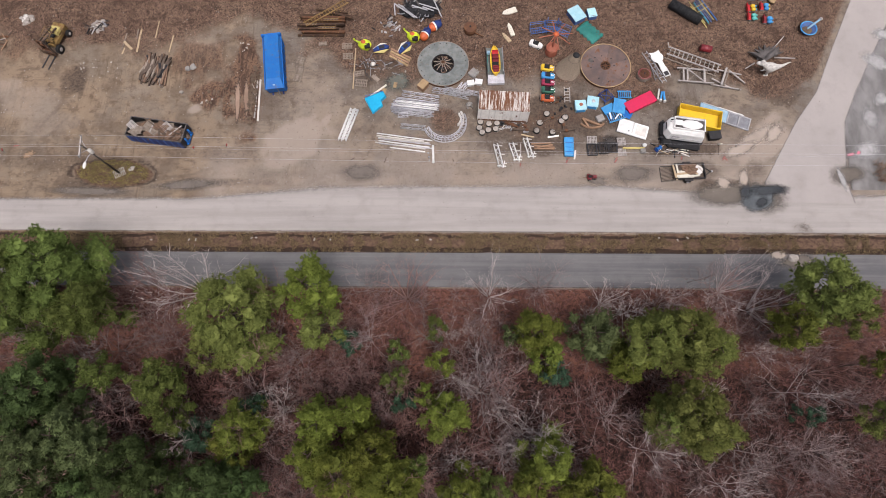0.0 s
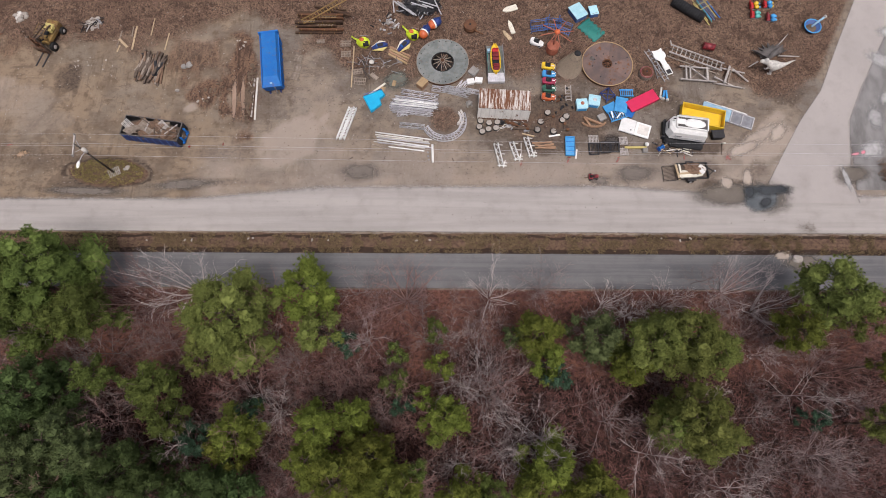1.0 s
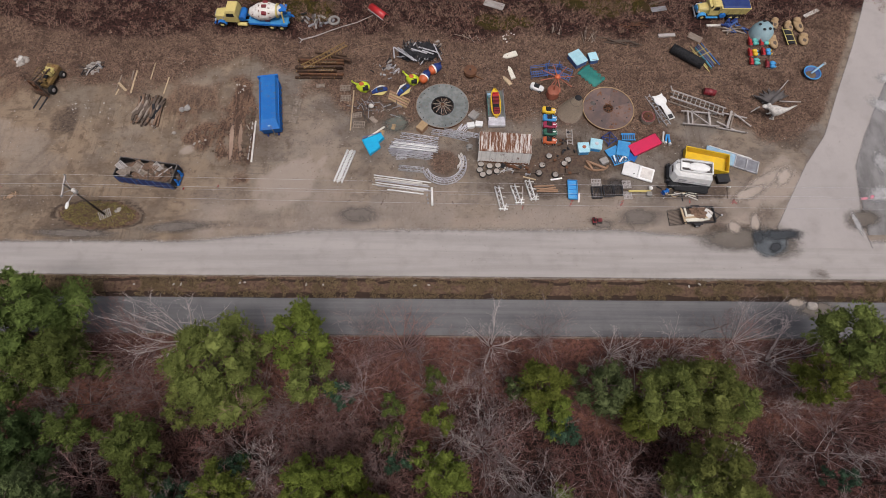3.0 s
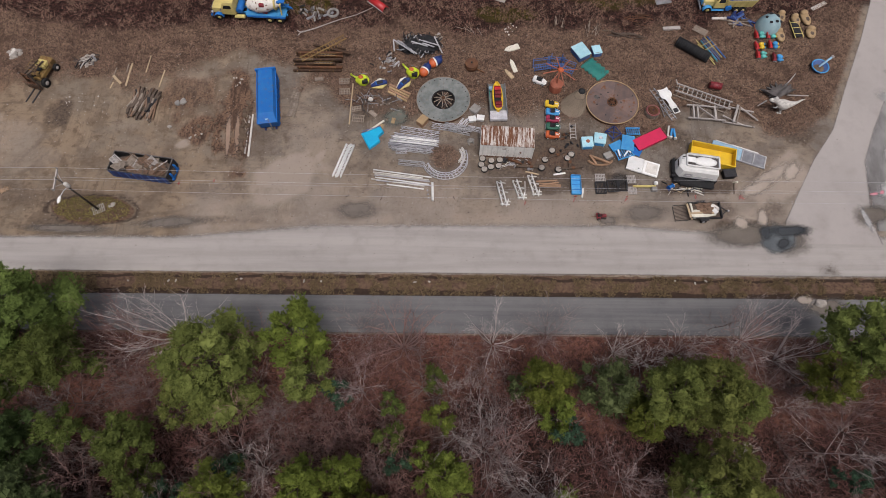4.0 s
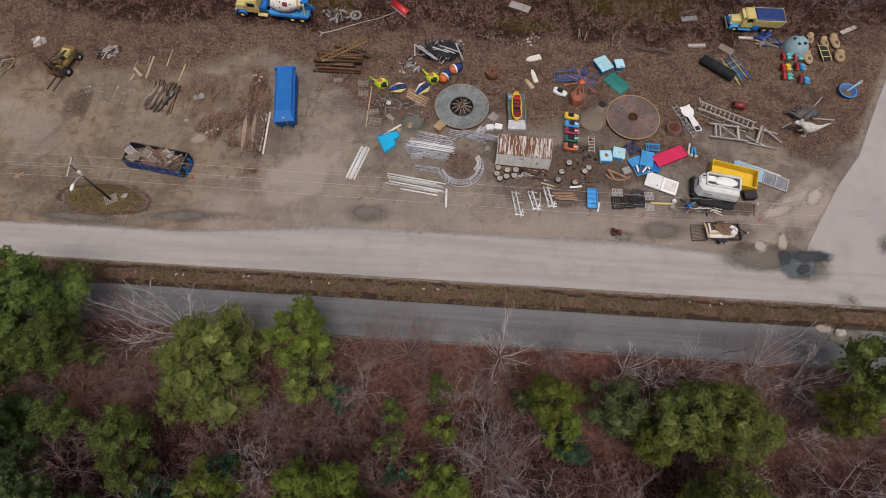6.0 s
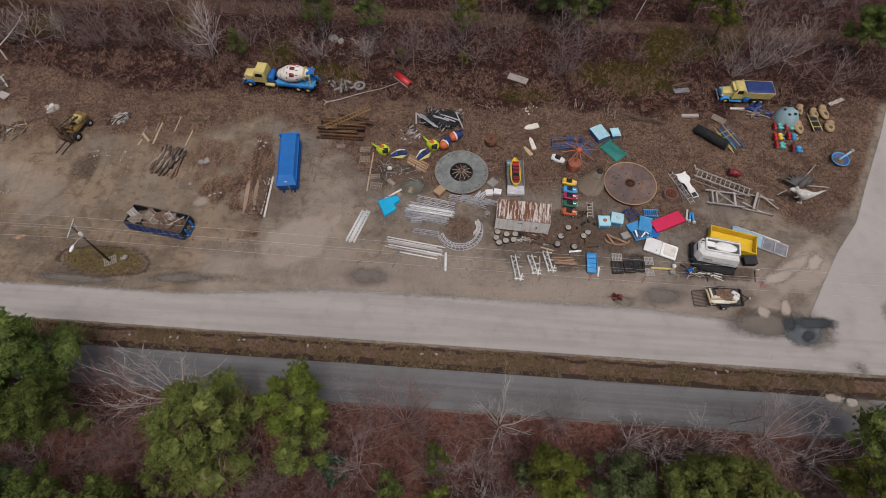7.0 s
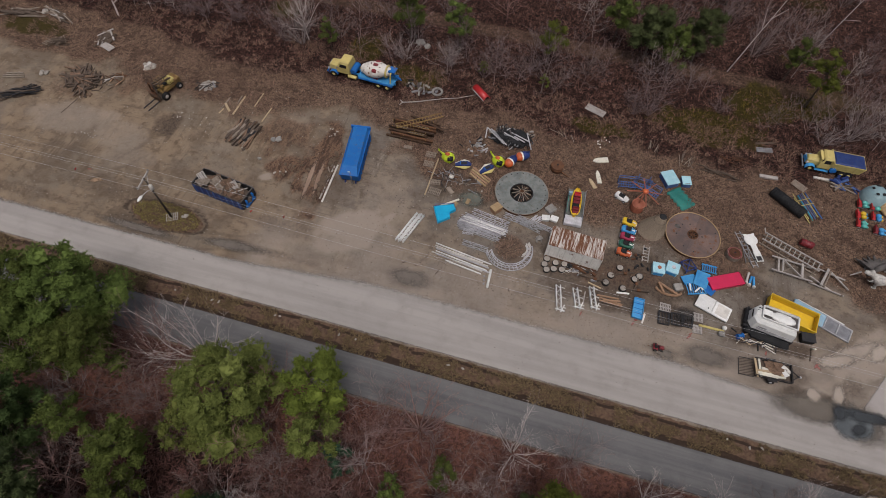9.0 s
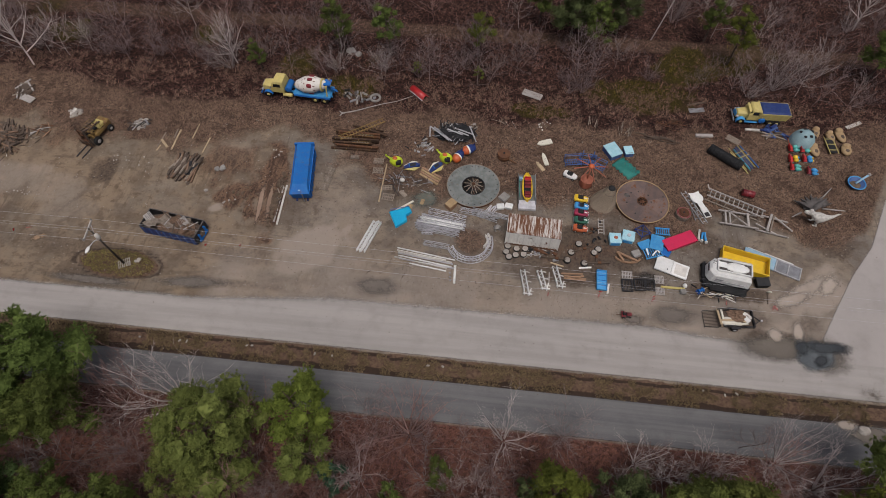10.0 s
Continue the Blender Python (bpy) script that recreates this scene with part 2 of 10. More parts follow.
# ---- building kit ----
class Shape:
    """Collects vertices and faces for one mesh."""

    def __init__(self):
        self.v, self.f, self.round = [], [], set()

    def add(self, verts, faces, smooth=False):
        n = len(self.v)
        self.v += [tuple(p) for p in verts]
        for f in faces:
            if smooth:
                self.round.add(len(self.f))
            self.f.append(tuple(i + n for i in f))
        return self

    def rings(self, rings, closed=True, smooth=False):
        k = len(rings[0])
        faces = [(r * k + i, r * k + (i + 1) % k, (r + 1) * k + (i + 1) % k, (r + 1) * k + i) for r in range(len(rings) - 1) for i in range(k)]
        n = len(self.v)
        self.add([p for r in rings for p in r], faces, smooth)
        if closed:
            self.f.append(tuple(n + i for i in reversed(range(k))))
            self.f.append(tuple(n + (len(rings) - 1) * k + i for i in range(k)))
        return self

    def box(self, cx, cy, cz, sx, sy, sz, rz=0.0, c=0.0, top=1.0):
        """A box round its middle; c chamfers every edge, top narrows its upper face."""
        a, b, h = sx / 2, sy / 2, sz / 2
        ca, sa = math.cos(radians(rz)), math.sin(radians(rz))

        def ring(z, inset, k):
            if c:
                xs = [(a - c, -b), (a, -b + c), (a, b - c), (a - c, b), (-a + c, b), (-a, b - c), (-a, -b + c), (-a + c, -b)]
            else:
                xs = [(a, -b), (a, b), (-a, b), (-a, -b)]
            out = []
            for x, y in xs:
                x, y = x * k * (1 - inset / a), y * k * (1 - inset / b)
                out.append((cx + x * ca - y * sa, cy + x * sa + y * ca, cz + z))
            return out

        if c:
            return self.rings([ring(-h, c, 1), ring(-h + c, 0, 1), ring(h - c, 0, top), ring(h, c, top)])
        return self.rings([ring(-h, 0, 1), ring(h, 0, top)])

    def bar(self, p, q, w, h=None):
        p, q = Vector(p), Vector(q)
        h = h or w
        d = (q - p).normalized()
        s = d.cross(Vector((0, 0, 1)))
        s = s.normalized() if s.length > 0.01 else Vector((1, 0, 0))
        u = s.cross(d)
        ring = lambda o: [o + s * (i * w / 2) + u * (j * h / 2) for i, j in ((-1, -1), (1, -1), (1, 1), (-1, 1))]
        return self.rings([ring(p), ring(q)])

    def rod(self, p, q, r, r2=None, n=6, smooth=True):
        p, q = Vector(p), Vector(q)
        d = (q - p).normalized()
        s = d.cross(Vector((0, 0, 1)))
        s = s.normalized() if s.length > 0.01 else Vector((1, 0, 0))
        u = s.cross(d)
        ring = lambda o, k: [o + (s * math.cos(a) + u * math.sin(a)) * k for a in [2 * math.pi * i / n for i in range(n)]]
        return self.rings([ring(p, r), ring(q, r if r2 is None else r2)], True, smooth)

    def path(self, pts, r, n=6, closed=False):
        """One bent tube along the points."""
        pts = [Vector(p) for p in pts]
        rings = []
        for i, p in enumerate(pts):
            d = (pts[min(i + 1, len(pts) - 1)] - pts[max(i - 1, 0)]).normalized()
            s = d.cross(Vector((0, 0, 1)))
            s = s.normalized() if s.length > 0.2 else (rings and last or Vector((0, 1, 0)))
            last = s
            u = s.cross(d).normalized()
            rings.append([p + (s * math.cos(a) + u * math.sin(a)) * r for a in [2 * math.pi * j / n for j in range(n)]])
        return self.rings(rings, True, True)

    def lathe(self, prof, n=24, c=(0, 0, 0), smooth=True, caps=True):
        rings = [[(c[0] + r * math.cos(2 * math.pi * i / n), c[1] + r * math.sin(2 * math.pi * i / n), c[2] + z) for i in range(n)] for r, z in prof]
        return self.rings(rings, caps, smooth)

    def spin(self, c, axis, prof, n=16):
        """A lathe along a level axis given by its angle in degrees; prof: radius and way along the axis."""
        ca, sa = math.cos(radians(axis)), math.sin(radians(axis))
        rings = []
        for r, s in prof:
            rings.append([(c[0] + s * ca - r * math.cos(t) * sa, c[1] + s * sa + r * math.cos(t) * ca, c[2] + r * math.sin(t)) for t in [2 * math.pi * i / n for i in range(n)]])
        return self.rings(rings, True, True)

    def blob(self, c, r, nu=10, nv=6, jag=0.0, seed=0):
        rnd = random.Random(seed)
        rings = []
        for j in range(nv + 1):
            a = math.pi * (0.04 + 0.92 * j / nv) - math.pi / 2
            rings.append([(c[0] + r[0] * math.cos(a) * math.cos(t) * (k := 1 + rnd.uniform(-jag, jag)), c[1] + r[1] * math.cos(a) * math.sin(t) * k, c[2] + r[2] * math.sin(a) * k) for t in [2 * math.pi * i / nu for i in range(nu)]])
        return self.rings(rings, True, jag < 0.12)

    def prism(self, pts, z0, z1):
        return self.rings([[(x, y, z0) for x, y in pts], [(x, y, z1) for x, y in pts]])

    def ringplate(self, r0, r1, z0, z1, n=48, c=(0, 0, 0)):
        rings = [[(c[0] + r * math.cos(2 * math.pi * i / n), c[1] + r * math.sin(2 * math.pi * i / n), c[2] + z) for i in range(n)] for r, z in ((r0, z0), (r1, z0), (r1, z1), (r0, z1), (r0, z0))]
        return self.rings(rings, False)

    def hoop(self, c, R, r, n=24, m=6, tilt=None):
        M = tilt or Matrix.Identity(3)
        rings = []
        for i in range(n + 1):
            a = 2 * math.pi * i / n
            rings.append([Vector(c) + M @ Vector(((R + r * math.cos(b)) * math.cos(a), (R + r * math.cos(b)) * math.sin(a), r * math.sin(b))) for b in [2 * math.pi * j / m for j in range(m)]])
        return self.rings(rings, False, True)

    def mesh(self, name):
        me = bpy.data.meshes.new(name)
        me.from_pydata(self.v, [], self.f)
        if self.round:
            me.polygons.foreach_set("use_smooth", [i in self.round for i in range(len(self.f))])
        me.update()
        return me


def part(name, shape, material, parent, label=""):
    ob = new(name, shape.mesh(name))
    ob.data.materials.append(material)
    ob.parent = parent
    return tagged(ob, label)


def thing(name, x, y, rot, label, category, group="", z=0.0):
    """An empty at a thing's base; its parts are built round it."""
    ob = new(name)
    ob.empty_display_size = 0.3
    ob.matrix_world = pose(x, y, z, 0, 0, rot)
    return tagged(ob, label, category, group)


def single(name, shape, material, x, y, rot, label, category, group="", z=0.0, kind=""):
    """A thing that is one mesh."""
    ob = new(name, shape.mesh(name))
    ob.data.materials.append(material)
    ob.matrix_world = pose(x, y, z, 0, 0, rot)
    return tagged(ob, label, category, group, kind)


def span(p, q):
    """Middle, length and heading in degrees of the line from p to q."""
    return (p[0] + q[0]) / 2, (p[1] + q[1]) / 2, math.hypot(q[0] - p[0], q[1] - p[1]), math.degrees(math.atan2(q[1] - p[1], q[0] - p[0]))


# ---- ground ----
class Field:
    """Smooth random values over the plan."""

    def __init__(self, seed):
        self.g = np.random.RandomState(seed).rand(256, 256)

    def one(self, x, y):
        xi, yi = np.floor(x).astype(int), np.floor(y).astype(int)
        fx, fy = x - xi, y - yi
        fx, fy = fx * fx * (3 - 2 * fx), fy * fy * (3 - 2 * fy)
        g = self.g
        a, b = g[xi % 256, yi % 256], g[(xi + 1) % 256, yi % 256]
        c, d = g[xi % 256, (yi + 1) % 256], g[(xi + 1) % 256, (yi + 1) % 256]
        return a * (1 - fx) * (1 - fy) + b * fx * (1 - fy) + c * (1 - fx) * fy + d * fx * fy

    def __call__(self, x, y, size, octaves=4):
        x, y = np.asarray(x, float) / size, np.asarray(y, float) / size
        return sum(self.one(x * 2**k + 17 * k, y * 2**k + 31 * k) * 0.5**k for k in range(octaves)) / (2 - 0.5 ** (octaves - 1))


def step(v, a, b):
    t = np.clip((v - a) / (b - a), 0, 1)
    return t * t * (3 - 2 * t)


FA, FB, FC = Field(3), Field(8), Field(21)
ROAD_LOW, ROAD_HIGH = 23.0, 27.6
MOUND = (-35.47, 29.70)
SIDE_W = [(36.2, 26.5), (36.9, 29.0), (41.5, 36.3), (44.6, 40.3), (47.4, 46.0), (51.0, 53.0), (57.0, 66.0), (75.0, 105.0)]
SIDE_E = [(46.8, 26.5), (46.4, 29.0), (47.6, 36.3), (49.6, 40.3), (53.0, 46.0), (57.3, 53.0), (64.0, 66.0), (82.0, 105.0)]


def side_west(y):
    return np.interp(y, [p[1] for p in SIDE_W], [p[0] for p in SIDE_W])


def oval(x, y, cx, cy, rx, ry, rot=0.0):
    c, s = math.cos(radians(rot)), math.sin(radians(rot))
    dx, dy = x - cx, y - cy
    return np.hypot((dx * c + dy * s) / rx, (dy * c - dx * s) / ry)


def height(x, y):
    """The ground's height: a level yard, a bank and ditch by the road, uneven woods."""
    x, y = np.asarray(x, float), np.asarray(y, float)
    z = (FA(x, y, 6.0) - 0.5) * 0.05
    z = z - 0.10 * step(y, 22.75, 22.45) + 0.08 * step(y, 22.35, 21.95) - 0.36 * step(y, 21.75, 20.95) + 0.03 * step(y, 20.95, 20.6)
    woods = step(y, 16.8, 14.0)
    z = z + woods * ((FB(x, y, 9.0) - 0.5) * 1.0 + (FA(x, y, 1.6) - 0.5) * 0.25)
    back = step(y, 58, 64) * (1 - step(np.abs(y - 70.3), 3.2, 1.6) * 0.8)
    z = z + back * ((FB(x, y, 8.0) - 0.5) * 0.9 + (FA(x, y, 1.8) - 0.5) * 0.22)
    z = z + 0.38 * step(oval(x, y, *MOUND, 4.6, 1.75, -3), 1.0, 0.5) * (0.7 + 0.6 * FA(x, y, 1.1))
    z = z + 0.35 * step(oval(x, y, -50.11, 47.53, 2.4, 1.3, 15), 1.0, 0.2)
    trench = step(oval(x, y, -22.0, 40.5, 1.7, 5.5, 6), 1.0, 0.7)
    z = z - 0.10 * trench * FA(x, y, 0.9) + 0.4 * step(oval(x, y, -20.85, 39.6, 0.5, 4.6, 5), 1.0, 0.2) * (0.4 + FA(x, y, 0.8)) + 0.3 * step(oval(x, y, -23.75, 38.8, 0.55, 3.9, 7), 1.0, 0.2) * (0.3 + FA(x, y, 0.7))
    return z


def ground_z(x, y):
    return float(height(np.array([x]), np.array([y]))[0])


def sheet(name, xs, ys, zs, zones):
    """A grid of ground with named values on its vertices."""
    nx, ny = len(xs), len(ys)
    gx, gy = np.meshgrid(xs, ys)
    co = np.stack([gx, gy, zs(gx, gy)], -1).reshape(-1, 3)
    idx = np.arange(nx * ny).reshape(ny, nx)
    quads = np.stack([idx[:-1, :-1], idx[:-1, 1:], idx[1:, 1:], idx[1:, :-1]], -1).reshape(-1, 4)
    me = bpy.data.meshes.new(name)
    me.from_pydata(co.tolist(), [], quads.tolist())
    me.polygons.foreach_set("use_smooth", [True] * len(quads))
    for key, fn in zones.items():
        at = me.attributes.new(key, "FLOAT", "POINT")
        at.data.foreach_set("value", np.clip(fn(gx, gy), 0, 1).astype(np.float32).ravel())
    me.update()
    return me


def zone_grass(x, y):
    line = np.interp(x, [-90, -60, -40, -20, -12, -6, 20, 30, 36, 60], [51, 49, 47, 48.5, 46.5, 42.0, 41.2, 41.5, 40.0, 40])
    g = step(y + (FB(x, y, 5.0) - 0.5) * 11, line - 3.0, line + 4.0)
    g = g * (1 - 0.5 * step(oval(x, y, -25.60, 47.18, 6, 4), 1.1, 0.4))
    g = np.maximum(g, step(oval(x, y, *MOUND, 4.6, 1.75, -3), 1.08, 0.7))
    g = np.maximum(g, 0.6 * step(oval(x, y, 1.5, 36.5, 1.9, 1.9), 1.1, 0.7))
    return g * step(side_west(y) - x, -0.3, 1.6)


def zone_litter(x, y):
    edge = np.interp(x, [-90, -60, -42, -30, 0, 30, 50, 90], [58, 57, 53.5, 54, 54.2, 54.5, 57, 60])
    back = step(y + (FC(x, y, 4.0) - 0.5) * 5, edge - 2.5, edge + 3) * (1 - 0.5 * step(np.abs(y - 70.3), 2.3, 1.0))
    return np.maximum(step(y, 17.2, 16.4), back)


def zone_damp_and_shade(x, y):
    d = 0.35 * step(oval(x, y, -7.68, 29.96, 2.4, 1.2), 1.1, 0.3)
    # damp and oily dirt; ovals round the scrap also paint in contact shade
    for cx, cy, rx, ry, rot, k in (
        (32.72, 28.05, 4.2, 1.5, 4, 1.0), (30.20, 30.40, 3.5, 1.7, 0, 0.55), (-37.92, 28.05, 6.5, 1.2, 0, 0.6), (-52.0, 28.4, 9.0, 1.0, 0, 0.45), (-24.0, 28.6, 8.0, 0.8, 0, 0.45),
        (40.87, 40.43, 2.5, 3.2, -40, 0.7), (-12.36, 46.84, 3.2, 1.5, 0, 0.7), (-38.26, 31.02, 10, 1.8, 0, 0.5), (-22.92, 32.05, 8, 1.6, 0, 0.45), (-46.33, 31.74, 7, 2.2, 0, 0.45), (14.47, 37.03, 9.5, 3.6, 0, 0.95), (23.5, 39.6, 6.5, 3.0, 0, 0.75), (-4.2, 42.6, 4.2, 2.6, 0, 0.85), (12.0, 33.4, 7.0, 1.8, 0, 0.7), (30.0, 33.0, 3.4, 1.2, 0, 0.9), (-41.6, 41.5, 1.6, 2.4, 5, 0.8), (20.04, 33.41, 3.2, 1.5, 0, 0.95), (27.33, 33.02, 3.6, 1.3, 0, 0.9), (7.62, 35.78, 4.5, 1.6, 0, 0.6), (-6.98, 43.32, 3.0, 3.2, 0, 0.8), (-49.25, 48.82, 3.0, 1.6, 0, 0.6), (-42.54, 41.15, 1.7, 2.6, 10, 0.6), (-17.76, 39.23, 3.5, 1.6, 20, 0.4), (-11.70, 43.62, 3.0, 2.5, 0, 0.45), (-38.57, 35.53, 4, 2, 0, 0.3), (35.85, 30.43, 2.2, 2.0, 0, 0.55), (19.04, 32.78, 4.5, 1.8, 0, 0.4), (-1.71, 48.02, 4.0, 2.5, 0, 0.3), (42.71, 45.75, 2.5, 4, -35, 0.45),
    ):
        d = np.maximum(d, k * step(oval(x, y, cx, cy, rx, ry, rot) + (FA(x, y, 1.4) - 0.5) * 0.9, 1.1, 0.45))
    d = np.maximum(d, 0.65 * step(FB(x, y, 7.0), 0.6, 0.8) * step(y, 28.5, 31) * step(y, 52, 40))
    return d


def zone_soil(x, y):
    d = 0 * x
    for cx, cy, rx, ry, rot, k in ((-22.2, 40.6, 2.6, 6.4, 6, 0.8), (-20.8, 39.6, 0.8, 5.0, 5, 1.0), (-23.8, 38.8, 0.8, 4.2, 7, 1.0), (-22.0, 45.2, 1.6, 3.0, 5, 1.0), (-26.07, 39.85, 3.4, 2.4, -15, 0.9), (-28.04, 44.81, 5.0, 3.0, 0, 0.6), (-50.45, 45.94, 3.5, 2.0, 10, 0.6), (-50.08, 48.56, 3.0, 2.5, 0, 0.6), (-56.44, 44.45, 4.0, 2.2, 0, 0.5), (14.11, 36.31, 7.0, 2.2, 0, 0.5), (1.78, 36.27, 2.0, 2.0, 0, 0.5), (4.41, 43.35, 2.5, 4.5, 0, 0.4)):
        d = np.maximum(d, k * step(oval(x, y, cx, cy, rx, ry, rot) + (FA(x, y, 1.7) - 0.5) * 1.5, 1.2, 0.3))
    return d


def zone_pale(x, y):
    p = np.maximum(0.8 * step(y, 29.6, 27.4) * (1 - 0.6 * step(x, -14, -30)), 0.72 * step(y + (FB(x, y, 6) - 0.5) * 5, 37, 30.5) * step(x, -32, -22)) * step(y, 23, 24) * (0.45 + 0.8 * FB(x, y, 4))
    for cx, cy, rx, ry, rot, k in (
        (-13.32, 38.04, 5.0, 6.5, 20, 0.5), (37.6, 33.9, 6.0, 2.8, 36, 0.95), (33.77, 28.93, 1.6, 0.9, -20, 0.9), (35.73, 29.61, 0.9, 1.4, 0, 0.75),
        (-44.00, 36.10, 6.5, 2.5, 10, 0.5), (-54.5, 39.0, 9.0, 3.6, 4, 0.6), (-47.0, 38.6, 7.0, 4.0, 0, 0.55), (-33.0, 37.6, 5.0, 2.4, 0, 0.4), (-15.0, 34.0, 6.5, 3.6, 30, 0.85), (-27.4, 46.3, 3.2, 2.8, 0, 0.45), (-6.29, 42.94, 2.3, 1.5, 0, 0.5), (-12.07, 36.47, 1.6, 1.1, 60, 0.8), (-50.04, 40.80, 3.2, 2.2, 0, 0.6), (-33.95, 40.48, 3.0, 2.0, 20, 0.5), (1.78, 36.27, 2.2, 2.2, 0, 0.45), (-27.16, 37.99, 1.6, 0.8, 30, 0.8), (8.75, 28.95, 14, 1.0, 0, 0.6),
    ):
        p = np.maximum(p, k * step(oval(x, y, cx, cy, rx, ry, rot) + (FA(x, y, 1.8) - 0.5) * 0.8, 1.1, 0.4))
    return p


def zone_moss(x, y):
    d = 0.55 * step(FA(x, y, 9.0), 0.55, 0.75) * step(y, 56, 60)
    for cx, cy, rx, ry in ((21.34, 60.49, 8.5, 3.6), (33.15, 67.21, 5, 3), (-15.83, 58.42, 5, 2.4), (8.29, 56.49, 5, 1.6), (-23.94, 61.42, 3, 3), (-56.33, 64.79, 4, 3), (-69.20, 52.90, 6, 2.2), (27.89, 66.45, 5, 5), (-37.75, 66.41, 3, 3)):
        d = np.maximum(d, step(oval(x, y, cx, cy, rx, ry) + (FA(x, y, 1.5) - 0.5) * 0.9, 1.1, 0.4))
    return d


def zone_ochre(x, y):
    """Sandier, yellower dirt at the west end of the yard."""
    return step(x + (FB(x, y, 6.0) - 0.5) * 16, -14, -32)


def zone_leaves(x, y):
    """Freshly fallen leaves between the tarmac and the deeper wood."""
    return step(y, 17.5, 16.5) * (0.12 + 0.88 * step(y + (FB(x, y, 5.0) - 0.5) * 10, 5, 13))


def zone_verge(x, y):
    y = y + (FA(x, y, 1.3) - 0.5) * 0.5
    return np.maximum(step(y, 20.45, 20.75) * step(y, 22.95, 22.6), step(oval(x, y, *MOUND, 4.6, 1.75, -3), 1.1, 0.85))


def zone_shade_and_edges(x, y):
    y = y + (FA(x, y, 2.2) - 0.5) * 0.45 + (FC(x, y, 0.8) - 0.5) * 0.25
    # shade in the ditch painted as dark lines, with dark verge and mound edges
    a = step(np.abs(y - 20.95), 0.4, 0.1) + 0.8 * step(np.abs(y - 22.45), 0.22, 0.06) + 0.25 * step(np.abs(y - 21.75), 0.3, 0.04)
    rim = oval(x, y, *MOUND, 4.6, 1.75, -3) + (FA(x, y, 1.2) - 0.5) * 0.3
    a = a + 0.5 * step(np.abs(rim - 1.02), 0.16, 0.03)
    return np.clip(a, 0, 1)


RUTS = (
    ((-18.2, 28.4), (-13.8, 31.5), (-11.8, 34.9), (-11.1, 38.9), (-11.0, 43.8)),
    ((-16.0, 28.6), (-11.0, 31.2), (-8.4, 34.5), (-7.9, 39.5), (-8.6, 45.0)),
    ((-52.0, 31.0), (-45.5, 32.8), (-40.6, 32.2), (-39.0, 29.5), (-41.0, 27.6)),
    ((-42.5, 28.2), (-35.0, 27.4), (-27.5, 28.4), (-21.0, 30.0), (-12.0, 31.0), (0.0, 31.2)),
    ((-53.0, 40.5), (-47.5, 42.2), (-43.5, 41.0), (-40.8, 37.6), (-37.5, 34.4), (-30.0, 31.6)),
    ((-46.0, 45.0), (-42.6, 42.0), (-42.0, 38.5), (-44.5, 35.0), (-50.0, 33.0)),
    ((4.0, 30.6), (14.0, 30.2), (24.0, 30.4), (33.0, 31.6), (38.0, 35.5), (42.5, 41.0)),
    ((22.0, 29.2), (31.0, 29.6), (37.0, 31.6), (41.0, 36.6)),
)


def zone_ruts(x, y):
    """Pairs of tyre tracks, a lorry's width apart."""
    xw, yw = x + (FB(x, y, 3.0) - 0.5) * 1.2, y + (FC(x, y, 3.0) - 0.5) * 1.2
    v = 0 * x
    for line in RUTS:
        d = np.full(np.shape(x), 99.0)
        for (ax, ay), (bx, by) in zip(line[:-1], line[1:]):
            ux, uy = bx - ax, by - ay
            t = np.clip(((xw - ax) * ux + (yw - ay) * uy) / (ux * ux + uy * uy), 0, 1)
            d = np.minimum(d, np.hypot(xw - ax - t * ux, yw - ay - t * uy))
        v = np.maximum(v, step(np.abs(d - 0.95), 0.42, 0.12))
    return v * (0.35 + 0.65 * step(FA(x, y, 4.0), 0.35, 0.6))


